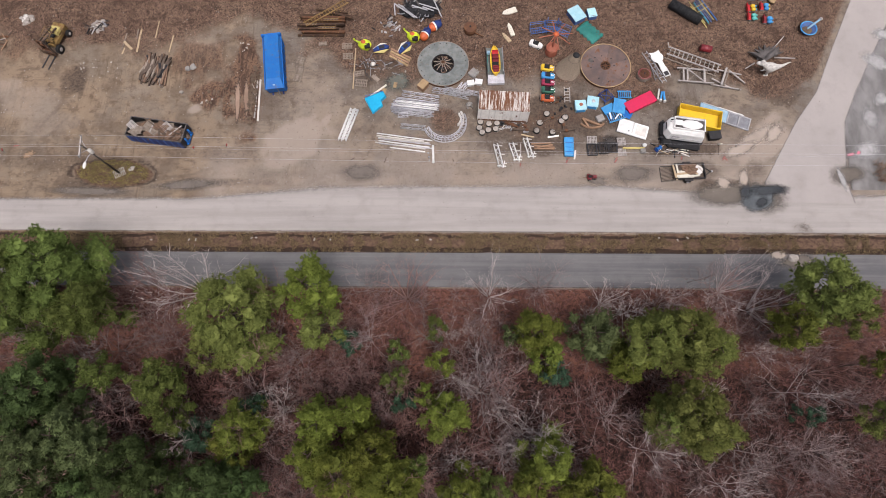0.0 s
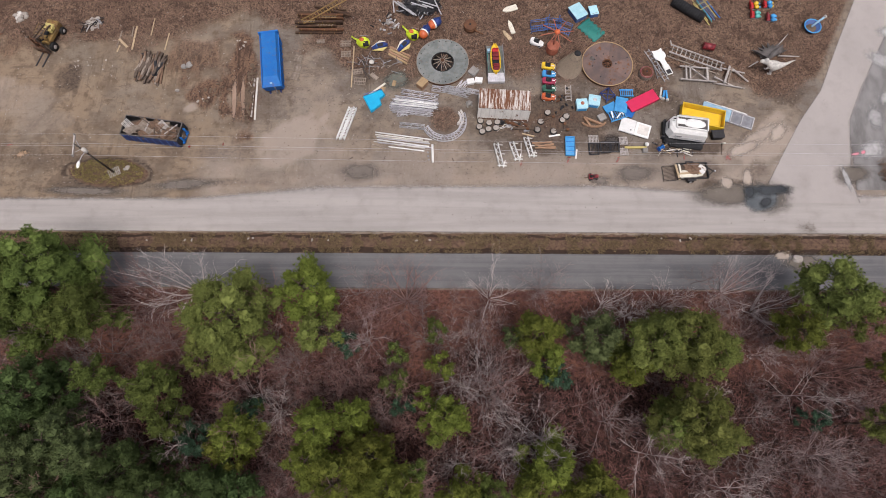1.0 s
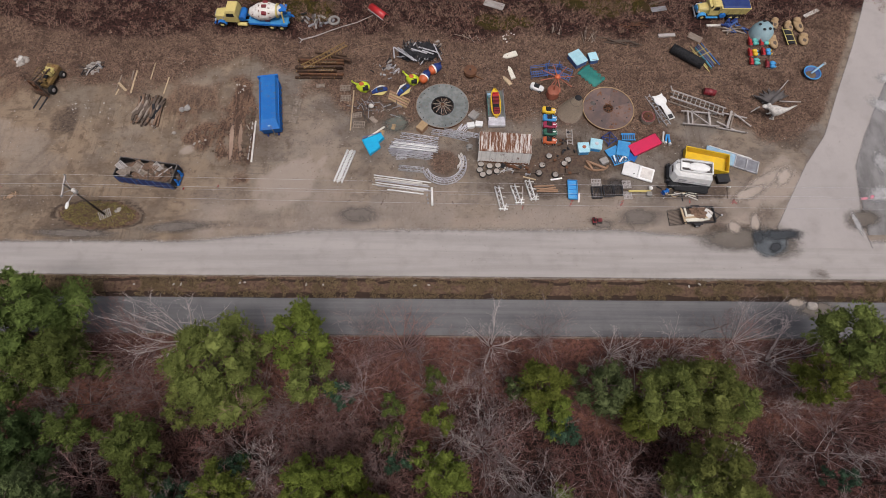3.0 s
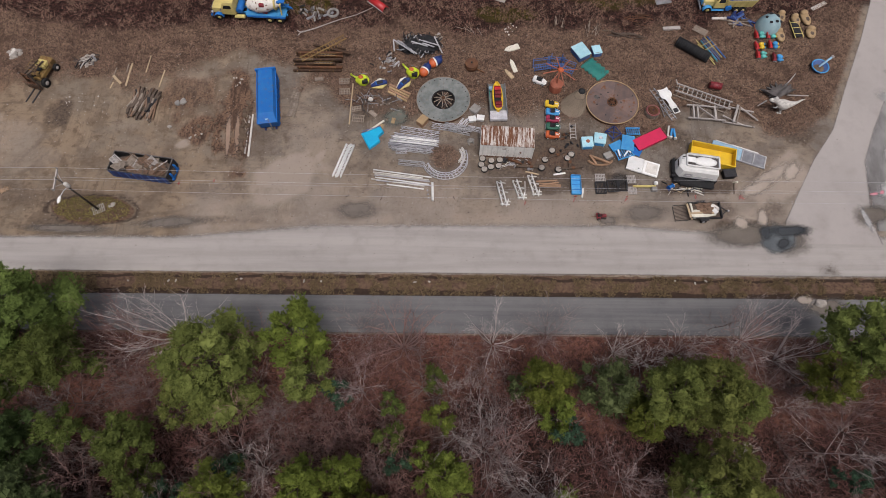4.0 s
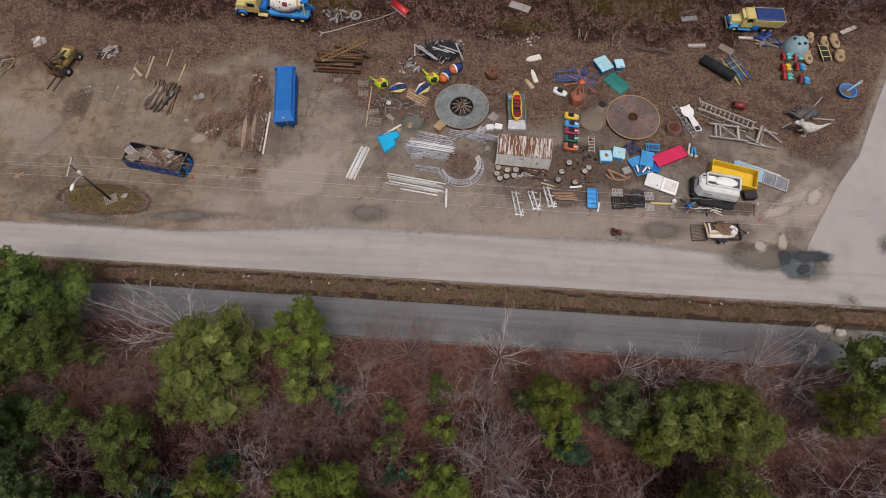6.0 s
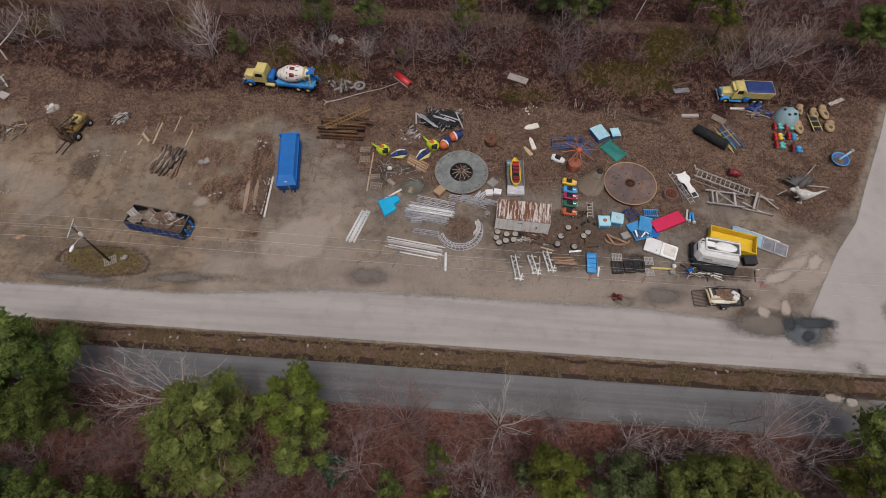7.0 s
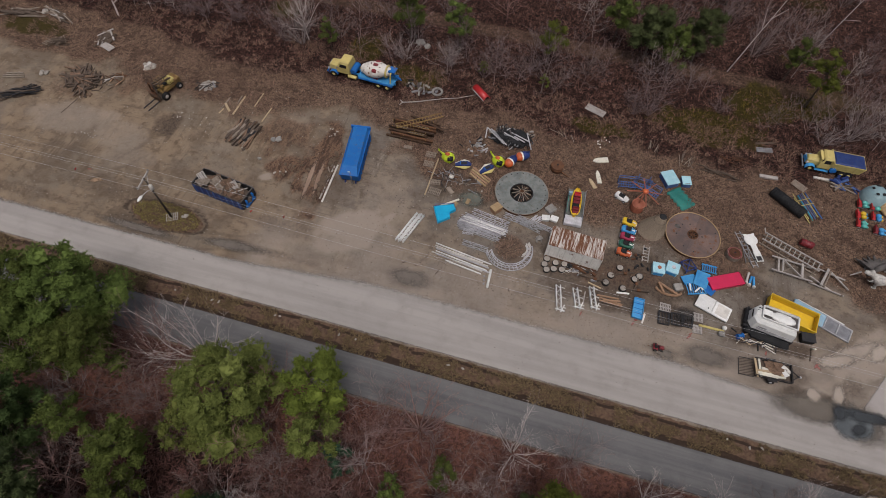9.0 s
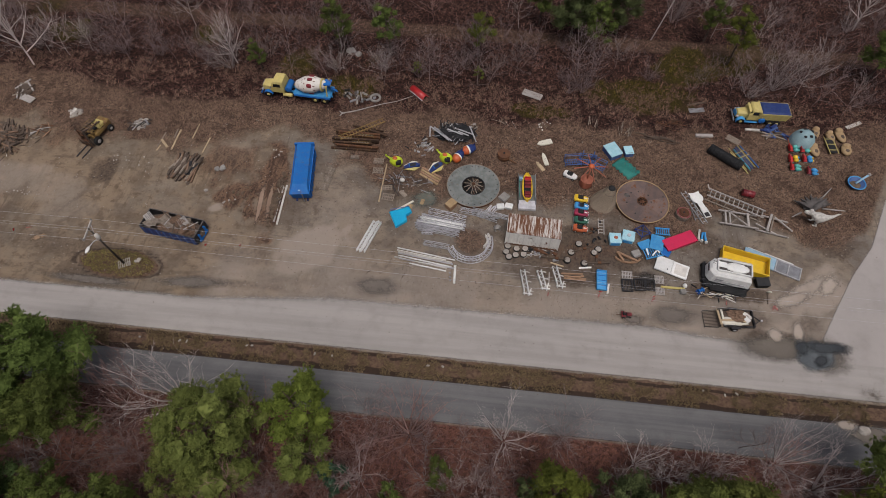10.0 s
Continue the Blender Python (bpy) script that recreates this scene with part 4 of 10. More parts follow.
def mixer_truck():
    a, b = (-26.72, 55.36), (-17.57, 54.76)
    x, y, length, rot = span(b, a)
    ca, sa = math.cos(radians(rot)), math.sin(radians(rot))
    # the near side line is known: the middle lies half a width behind it
    x, y = x + 1.15 * sa, y - 1.15 * ca
    t = thing("mixer_truck", x, y, rot, "old concrete mixer truck, cream cab, blue chassis, flaking white drum", "truck")
    k = length / 9.0
    for s in (-1, 1):
        part("chassis_rail", Shape().box(-0.4 * k, s * 0.45, 0.95, 8.2 * k, 0.16, 0.28, c=0.02), SKYBLUE, t)
    part("deck", Shape().box(-2.0 * k, 0, 1.2, 4.8 * k, 2.1, 0.18, c=0.03), SKYBLUE, t, "bright blue deck plate")
    part("side_skirt", Shape().box(-2.0 * k, -1.08, 1.02, 4.6 * k, 0.08, 0.3, c=0.02), BLUE, t)
    part("side_skirt", Shape().box(-2.0 * k, 1.08, 1.02, 4.6 * k, 0.08, 0.3, c=0.02), BLUE, t)
    c = cab(t, 2.35 * k, 2.1, 1.1, CREAMY, 1.7, 1.75)
    part("roof", Shape().box(2.2 * k, 0, 2.87, 1.25, 1.65, 0.1, c=0.03), CREAMY, c)
    hood = Shape().rings([[(3.1 * k, -0.75, 0.9), (4.45 * k, -0.62, 0.9), (4.45 * k, 0.62, 0.9), (3.1 * k, 0.75, 0.9)], [(3.1 * k, -0.75, 1.8), (4.4 * k, -0.6, 1.7), (4.4 * k, 0.6, 1.7), (3.1 * k, 0.75, 1.8)], [(3.1 * k, -0.45, 2.0), (4.3 * k, -0.36, 1.86), (4.3 * k, 0.36, 1.86), (3.1 * k, 0.45, 2.0)]])
    part("hood", hood, CREAMY, t)
    part("grille", Shape().box(4.48 * k, 0, 1.3, 0.06, 0.9, 0.7, c=0.02), STEEL, t, "grey radiator grille")
    part("bumper", Shape().box(4.6 * k, 0, 0.7, 0.16, 2.1, 0.26, c=0.03), BLUE, t)
    for s in (-1, 1):
        part("fender", arch(3.75 * k, s * 0.86, 0.5, 0.56, 0.5, 0, 175), BLUE, t, "rounded blue front fender")
        part("headlight", Shape().spin((4.45 * k, s * 0.82, 1.2), 0, [(0.15, -0.15), (0.16, 0.02), (0.1, 0.08)], 12), ALU, t)
        part("step_tank", Shape().spin((1.2 * k, s * 0.95, 0.75), 0, [(0.2, -0.6), (0.25, -0.56), (0.25, 0.56), (0.2, 0.6)], 14), CREAMY, t, "cream cylindrical fuel tank")
        wheel(t, 3.75 * k, s * 0.95, 0.5, 0.5, 0.3)
        for wx in (-2.35 * k, -3.55 * k):
            wheel(t, wx, s * 0.9, 0.5, 0.5, 0.5)
    part("water_tank", Shape().spin((1.1 * k, 0, 1.55), 90, [(0.36, -0.85), (0.42, -0.8), (0.42, 0.8), (0.36, 0.85)], 16), BLUE, t, "blue cylindrical water tank")
    drum = Shape()
    prof = [(0.48, -2.35), (0.68, -1.85), (1.1, -0.75), (1.14, 0.15), (1.08, 0.6), (0.62, 1.6), (0.54, 1.72), (0.2, 1.75)]
    n = 20
    rings = []
    for r, s in prof:
        rings.append([(-1.55 * k + s * k * 0.97, r * math.cos(q), 2.3 - s * 0.16 + r * math.sin(q)) for q in [2 * math.pi * i / n for i in range(n)]])
    dr = part("drum", drum.rings(rings, True, True), DRUMWHITE, t, "flaking rusty white mixing drum")
    for q in (35, 80, 125, 215, 260, 305):
        qa = radians(q)
        part("marking", Shape().box(-1.9 * k, 1.08 * math.cos(qa), 2.36 + 1.08 * math.sin(qa), 0.6, 0.4, 0.4, c=0.05), DARKRED, dr, "dark red square painted on the drum")
    for i in range(10):
        qa = 2 * math.pi * (i + 0.4) / 10
        part("rust_band", Shape().box(-1.25 * k, 1.115 * math.cos(qa), 2.26 + 1.115 * math.sin(qa), 0.1, 0.22, 0.22, c=0.04), RUST, dr, "rusted weld patch")
        part("rust_band", Shape().box(-2.45 * k, 1.0 * math.cos(qa + 0.3), 2.45 + 1.0 * math.sin(qa + 0.3), 0.28, 0.12, 0.12, c=0.03), RUST, dr, "rusted weld patch")
    part("drum_ring", Shape().spin((-3.3 * k, 0, 2.55), 0, [(0.84, -0.1), (0.92, -0.08), (0.92, 0.08), (0.84, 0.1)], 20), CREAMY, t, "cream ring round the drum")
    part("chute_frame", Shape().bar((-3.9 * k, -0.8, 1.2), (-4.0 * k, -0.75, 3.0), 0.16).bar((-3.9 * k, 0.8, 1.2), (-4.0 * k, 0.75, 3.0), 0.16).bar((-4.0 * k, -0.8, 2.95), (-4.0 * k, 0.8, 2.95), 0.16), CREAMY, t)
    part("hopper", Shape().rings([[(-4.2 * k, -0.3, 2.3), (-3.7 * k, -0.3, 2.3), (-3.7 * k, 0.3, 2.3), (-4.2 * k, 0.3, 2.3)], [(-4.5 * k, -0.55, 3.15), (-3.6 * k, -0.55, 3.15), (-3.6 * k, 0.55, 3.15), (-4.5 * k, 0.55, 3.15)]]), BLUE, t, "blue loading hopper")
    part("chute", Shape().bar((-4.2 * k, 0.0, 2.2), (-4.85 * k, -0.5, 1.1), 0.4, 0.12), BLUE, t)
    t.scale = (1.0, 0.97, 0.86)
    part("mirror", Shape().rod((2.9 * k, 1.1, 2.0), (3.0 * k, 1.35, 2.2), 0.02).box(3.0 * k, 1.36, 2.25, 0.04, 0.2, 0.3), STEEL, t)


def dump_truck():
    a, b = (32.28, 56.91), (39.53, 57.06)
    x, y, length, rot = span(b, a)
    ca, sa = math.cos(radians(rot)), math.sin(radians(rot))
    x, y = x + 1.0 * sa, y - 1.0 * ca
    x, y = x + 0.045 * length * ca, y + 0.045 * length * sa
    t = thing("dump_truck", x, y, rot, "old yellow dump truck with navy tarp over its bed", "truck")
    k = length / 7.0 * 0.87
    for s in (-1, 1):
        part("chassis_rail", Shape().box(-0.4 * k, s * 0.4, 0.8, 6.2 * k, 0.14, 0.24, c=0.02), NAVY, t)
    c = cab(t, 1.0 * k, 1.9, 0.85, CREAMY, 1.45, 1.6)
    part("visor", Shape().box(1.75 * k, 0, 2.2, 0.3, 1.5, 0.05, c=0.01), CREAMY, c)
    hood = Shape().rings([[(1.6 * k, -0.62, 0.8), (3.2 * k, -0.5, 0.8), (3.2 * k, 0.5, 0.8), (1.6 * k, 0.62, 0.8)], [(1.6 * k, -0.62, 1.55), (3.15 * k, -0.46, 1.42), (3.15 * k, 0.46, 1.42), (1.6 * k, 0.62, 1.55)], [(1.6 * k, -0.35, 1.72), (3.05 * k, -0.25, 1.58), (3.05 * k, 0.25, 1.58), (1.6 * k, 0.35, 1.72)]])
    part("hood", hood, CREAMY, t)
    part("grille", Shape().box(3.24 * k, 0, 1.1, 0.06, 0.8, 0.6, c=0.02), SKYBLUE, t, "pale blue radiator grille")
    part("bumper", Shape().box(3.42 * k, 0, 0.62, 0.14, 1.9, 0.22, c=0.03), STEEL, t)
    for s in (-1, 1):
        part("fender", arch(2.45 * k, s * 0.76, 0.45, 0.52, 0.5, -10, 185), SKYBLUE, t, "sky blue rounded front fender")
        part("headlight", Shape().spin((3.15 * k, s * 0.62, 1.12), 0, [(0.13, -0.15), (0.15, 0.02), (0.08, 0.08)], 12), ALU, t)
        part("running_board", Shape().box(1.1 * k, s * 0.95, 0.55, 1.6, 0.35, 0.08, c=0.02), SKYBLUE, t)
        wheel(t, 2.45 * k, s * 0.82, 0.45, 0.45, 0.26)
        for wx in (-1.45 * k, -2.35 * k):
            wheel(t, wx, s * 0.8, 0.45, 0.45, 0.42)
    t.scale = (1.0, 1.0, 0.9)
    bed = part("bed", Shape().rings([[(-3.35 * k, -0.95, 1.0), (0.25 * k, -0.95, 1.0), (0.25 * k, 0.95, 1.0), (-3.35 * k, 0.95, 1.0)], [(-3.6 * k, -1.08, 2.15), (0.3 * k, -1.08, 2.15), (0.3 * k, 1.08, 2.15), (-3.6 * k, 1.08, 2.15)]]), CREAMY, t, "cream yellow tipping bed")
    part("tarp", Shape().rings([[(-3.55 * k, -1.0, 2.16), (0.2 * k, -1.0, 2.16), (0.2 * k, 1.0, 2.16), (-3.55 * k, 1.0, 2.16)], [(-3.3 * k, -0.8, 2.26), (0.05 * k, -0.8, 2.3), (0.05 * k, 0.8, 2.3), (-3.3 * k, 0.8, 2.26)]]), NAVY, bed, "navy tarp stretched over the bed")
    part("headboard", Shape().box(0.42 * k, 0, 1.9, 0.2, 2.1, 0.95, c=0.03), CREAMY, t)
    for i in range(5):
        part("bed_rib", Shape().box(-3.2 * k + i * 0.8 * k, 1.04, 1.6, 0.1, 0.08, 1.05), CREAMY, t)
    part("tank", Shape().spin((-0.1 * k, 1.05, 1.0), 90, [(0.3, -0.2), (0.38, -0.16), (0.38, 0.16), (0.3, 0.2)], 18), BLUE, t, "round blue side tank")


def forklift():
    x, y, length, rot = span((-44.67, 47.90), (-45.44, 44.98))
    f = thing("forklift", x, y, rot, "old dirty yellow rough-terrain forklift, forks lowered to the ground", "forklift")
    part("chassis", Shape().box(-0.6, 0, 0.75, 2.6, 1.1, 0.5, c=0.06), LOADER, f)
    part("counterweight", Shape().box(-1.75, 0, 1.0, 0.9, 1.5, 0.95, c=0.14), LOADER, f, "heavy rounded yellow counterweight")
    part("engine_cover", Shape().box(-1.05, 0, 1.35, 1.0, 1.1, 0.55, c=0.09), CREAMY, f, "faded yellow engine cover")
    part("seat", Shape().box(-0.35, 0, 1.3, 0.5, 0.5, 0.14, c=0.04).box(-0.62, 0, 1.58, 0.12, 0.5, 0.5, c=0.04), BLACK, f)
    part("dash", Shape().box(0.4, 0, 1.15, 0.25, 0.95, 0.6, c=0.05), LOADER, f)
    part("steering_wheel", Shape().hoop((0.18, 0, 1.6), 0.18, 0.02, 14, 5), BLACK, f)
    for s in (-1, 1):
        part("roll_bar", Shape().path([(-0.85, s * 0.55, 1.2), (-0.8, s * 0.55, 2.2), (0.5, s * 0.55, 2.2), (0.62, s * 0.55, 1.1)], 0.04), LOADER, f)
    for u in (-0.8, -0.35, 0.1, 0.5):
        part("guard_bar", Shape().rod((u, -0.55, 2.2), (u, 0.55, 2.2), 0.03), LOADER, f)
    for s in (-1, 1):
        wheel(f, 0.75, s * 0.95, 0.54, 0.54, 0.36, GREYWOOD)
        wheel(f, -1.6, s * 0.85, 0.42, 0.42, 0.32, GREYWOOD)
        part("mast_rail", Shape().box(1.35, s * 0.5, 1.4, 0.18, 0.14, 2.6, c=0.01), DARKWOOD, f)
        part("mast_rail", Shape().box(1.48, s * 0.33, 1.3, 0.1, 0.08, 2.3, c=0.01), RUST, f)
        part("fork", Shape().box(2.5, s * 0.4, 0.06, 1.9, 0.15, 0.07, c=0.01).box(1.6, s * 0.32, 0.35, 0.08, 0.13, 0.6), BLACKFRAME, f, "dark steel lifting fork")
    for u in (0.25, 1.0, 1.75, 2.5):
        part("mast_crossbar", Shape().box(1.38, 0, u, 0.1, 1.0, 0.12, c=0.01), RUST, f)
    part("boom", Shape().bar((-1.2, 0.35, 1.75), (1.3, 0.2, 2.3), 0.14).bar((-1.2, -0.35, 1.75), (1.3, -0.2, 2.3), 0.14), DARKWOOD, f)
    part("hydraulic_ram", Shape().rod((-0.2, 0.0, 0.9), (1.2, 0.0, 1.6), 0.07), BLACK, f)
    for i in range(6):
        part("backrest_bar", Shape().rod((1.66, -0.75 + i * 0.3, 0.3), (1.7, -0.75 + i * 0.3, 1.35), 0.035), DARKWOOD, f)
    part("carriage", Shape().box(1.63, 0, 0.35, 0.06, 1.7, 0.1).box(1.63, 0, 0.75, 0.06, 1.7, 0.1).box(1.7, 0, 1.35, 0.06, 1.7, 0.08), RUST, f)


def shed():
    x, y, length, rot = span((5.44, 37.72), (11.03, 37.39))
    s = thing("storage_container", x, y, rot, "short white storage container with heavily rusted corrugated roof", "container")
    L, W, H = length, 2.3, 2.3
    part("body", Shape().box(0, 0, H / 2 + 0.06, L, W, H - 0.1, c=0.03), SHELLWHITE, s)
    roof = Shape()
    n = 36
    up = lambda i: 0.035 * (i % 4 in (1, 2))
    top = [(-L / 2 - 0.05 + i * (L + 0.1) / n, H + 0.1 + up(i)) for i in range(n + 1)]
    roof.rings([[(a, -W / 2 - 0.08, za - 0.06), (a, W / 2 + 0.06, za - 0.06), (a, W / 2 + 0.06, za), (a, -W / 2 - 0.08, za)] for a, za in top])
    part("roof", roof, ROOFRUST, s, "corrugated roof sheet streaked brown with rust")
    for i in range(17):
        part("wall_rib", Shape().box(-L / 2 + 0.3 + i * (L - 0.6) / 16, -W / 2 - 0.02, H / 2, 0.12, 0.06, H - 0.35, c=0.012), SHELLWHITE, s)
    for sx in (-1, 1):
        for sy in (-1, 1):
            part("corner_post", Shape().box(sx * L / 2, sy * W / 2, H / 2 + 0.05, 0.14, 0.14, H, c=0.02), SHELLWHITE, s)
    part("sill", Shape().box(0, -W / 2 - 0.02, 0.12, L, 0.1, 0.2, c=0.015), RUST, s)


def camper():
    x, y, length, rot = span((26.27, 35.03), (30.86, 34.34))
    x, y = x - 0.25 * math.cos(radians(rot)), y - 0.25 * math.sin(radians(rot))
    c = thing("camper_body", x, y, rot, "white moulded vehicle body shell with open roof hatch", "vehicle body")
    L, W = length - 0.35, 2.3
    ring = lambda z, a, b, f: [(-L / 2 + a + f, -W / 2 + b, z), (L / 2 - a, -W / 2 + b, z), (L / 2 - a, W / 2 - b, z), (-L / 2 + a + f, W / 2 - b, z), (-L / 2 + a, W / 2 - b - 0.55, z), (-L / 2 + a, -W / 2 + b + 0.55, z)]
    body = part("shell", Shape().rings([ring(0.5, 0.08, 0.1, 0.4), ring(0.75, 0, 0, 0.4), ring(1.75, 0.1, 0.12, 0.45), ring(1.98, 0.28, 0.36, 0.5)]), WHITE, c)
    # dark grey floor plate: the open roof's shade is put into its colour
    part("roof_well", Shape().box(0.3, 0.2, 2.0, L - 1.15, 1.3, 0.05), GREYBAR, body, "dark grey plate painted as the roof well's shade")
    for v in (-0.48, 0.88):
        part("roof_rim", Shape().box(0.3, v, 2.1, L - 1.0, 0.14, 0.2, c=0.03), WHITE, body)
    for u in (-L / 2 + 0.78, L / 2 - 0.2):
        part("roof_rim", Shape().box(u, 0.2, 2.1, 0.14, 1.4, 0.2, c=0.03), WHITE, body)
    part("roof_cover", Shape().blob((0.55, 0.2, 2.04), (1.2, 0.56, 0.2), 18, 8, 0.08, 3), WHITE, body, "crumpled white cover in the roof opening")
    part("roof_hatch", Shape().box(-0.95, 0.2, 2.16, 0.85, 0.62, 0.08, c=0.02), WHITE, body, "square white roof hatch")
    part("hatch_bar", Shape().rod((-L / 2 + 0.9, 0.9, 2.31), (L / 2 - 0.3, 0.9, 2.31), 0.035).rod((-L / 2 + 0.9, 0.9, 2.11), (-L / 2 + 0.9, 0.9, 2.31), 0.03).rod((L / 2 - 0.3, 0.9, 2.11), (L / 2 - 0.3, 0.9, 2.31), 0.03), BONE, body)
    part("side_crease", Shape().box(0.2, -W / 2 - 0.01, 1.05, L - 1.2, 0.05, 0.07, c=0.01), GALV, body)
    part("access_panel", Shape().box(-0.9, -W / 2 + 0.03, 1.28, 0.8, 0.05, 0.2, c=0.01), GALV, body)
    # black sheet stands in for shade in the gap below the hatch
    part("roof_well", Shape().box(0.25, 0.2, 1.815, L - 1.25, 1.2, 0.03), BLACKFRAME, body, "black sheet in place of a shaded gap")
    part("nose_window", Shape().box(-L / 2 + 0.13, 0.0, 1.5, 0.14, 0.9, 0.26, c=0.03), DARKGLASS, body)
    part("vent", Shape().box(-L / 2 + 0.55, 0.55, 1.97, 0.3, 0.1, 0.06).box(-L / 2 + 0.45, 0.3, 1.95, 0.3, 0.1, 0.06), BLACK, body)
    for s in (-1, 1):
        part("base_beam", Shape().box(0, s * 0.95, 0.28, L + 0.5, 0.2, 0.56, c=0.03), BLACKFRAME, c, "black steel base beam")
    for u in (-2.1, -0.8, 0.6, 2.0):
        part("cross_beam", Shape().box(u, -0.15, 0.3, 0.18, 2.9, 0.3, c=0.02), BLACKFRAME, c)
    part("bumper_pad", Shape().box(-L / 2 - 0.05, 0.1, 0.45, 0.4, 1.7, 0.6, c=0.15), BLACK, c, "black rubber nose bumper")
    part("torn_lining", Shape().box(0.3, -1.5, 0.3, L - 0.6, 0.8, 0.5, c=0.16).box(-1.6, -1.35, 0.4, 1.2, 0.7, 0.6, c=0.2), BLACK, c, "torn black rubber lining hanging out")
    # yellow tray
    x, y, length, rot = span((28.26, 37.02), (32.68, 35.96))
    t = thing("tipper_tray", x, y, rot, "bright yellow open steel tipper tray", "tray")
    L, W, H = length + 0.15, 2.1, 0.95
    part("bed", Shape().box(0, 0, 0.22, L - 0.1, W - 0.1, 0.1), YELLOW, t)
    part("side_wall", Shape().bar((-L / 2, W / 2, 0.6), (L / 2, W / 2, 0.6), 0.07, 0.85), YELLOW, t)
    part("side_wall", Shape().bar((-L / 2, -W / 2, 0.6), (L / 2, -W / 2, 0.6), 0.07, 0.85), YELLOW, t)
    for s in (-1, 1):
        part("end_wall", Shape().box(s * L / 2, 0, 0.6, 0.07, W - 0.1, 0.85), YELLOW, t)
        part("top_lip", Shape().box(0, s * (W / 2 + 0.04), 1.03, L + 0.1, 0.12, 0.08, c=0.015), YELLOW, t)
    part("skid", Shape().box(0, 0, 0.1, L - 0.6, 0.9, 0.18), BLACKFRAME, t)
    # pale blue flat parts
    x, y, length, rot = span((30.84, 38.01), (36.34, 35.87))
    p = thing("flat_roof_section", x, y, rot, "long pale blue vehicle roof section lying flat with window frames", "vehicle panel")
    L = length
    part("panel", Shape().box(-L * 0.22, 0, 0.16, L * 0.55, 1.6, 0.2, c=0.05), PALEBLUE, p)
    fr = part("frame", Shape().box(L * 0.27, 0.75, 0.16, L * 0.46, 0.1, 0.16).box(L * 0.27, -0.75, 0.16, L * 0.46, 0.1, 0.16).box(L * 0.07, 0, 0.16, 0.1, 1.6, 0.16).box(L * 0.28, 0, 0.16, 0.1, 1.6, 0.16).box(L * 0.49, 0, 0.16, 0.1, 1.6, 0.16), GALV, p, "grey window frame")
    for u in (0.175, 0.385):
        part("pane", Shape().box(L * u, 0, 0.14, L * 0.19, 1.45, 0.03), STEEL, fr, "grubby grey pane")
    part("rail", Shape().box(L * 0.1, 0.95, 0.12, L * 0.5, 0.1, 0.12).box(-L * 0.3, 0.86, 0.2, L * 0.3, 0.05, 0.1), WHITE, p, "white side rail")
    b = thing("black_crate", 32.00, 34.36, 5, "black plastic crate beside a yellow tray", "crate")
    part("body", Shape().box(0, 0, 0.35, 1.25, 0.9, 0.6, c=0.06, top=1.05), BLACK, b)
    part("lid", Shape().box(0, 0, 0.68, 1.35, 1.0, 0.07, c=0.02), BLACKFRAME, b)
    post = Shape().rod((0, 0, 0), (0.1, -0.3, 0.7), 0.08, 0.08, 8)
    single("short_post", post, CREAM, 32.48, 33.53, 0, "short cream post leaning beside a crate", "post")


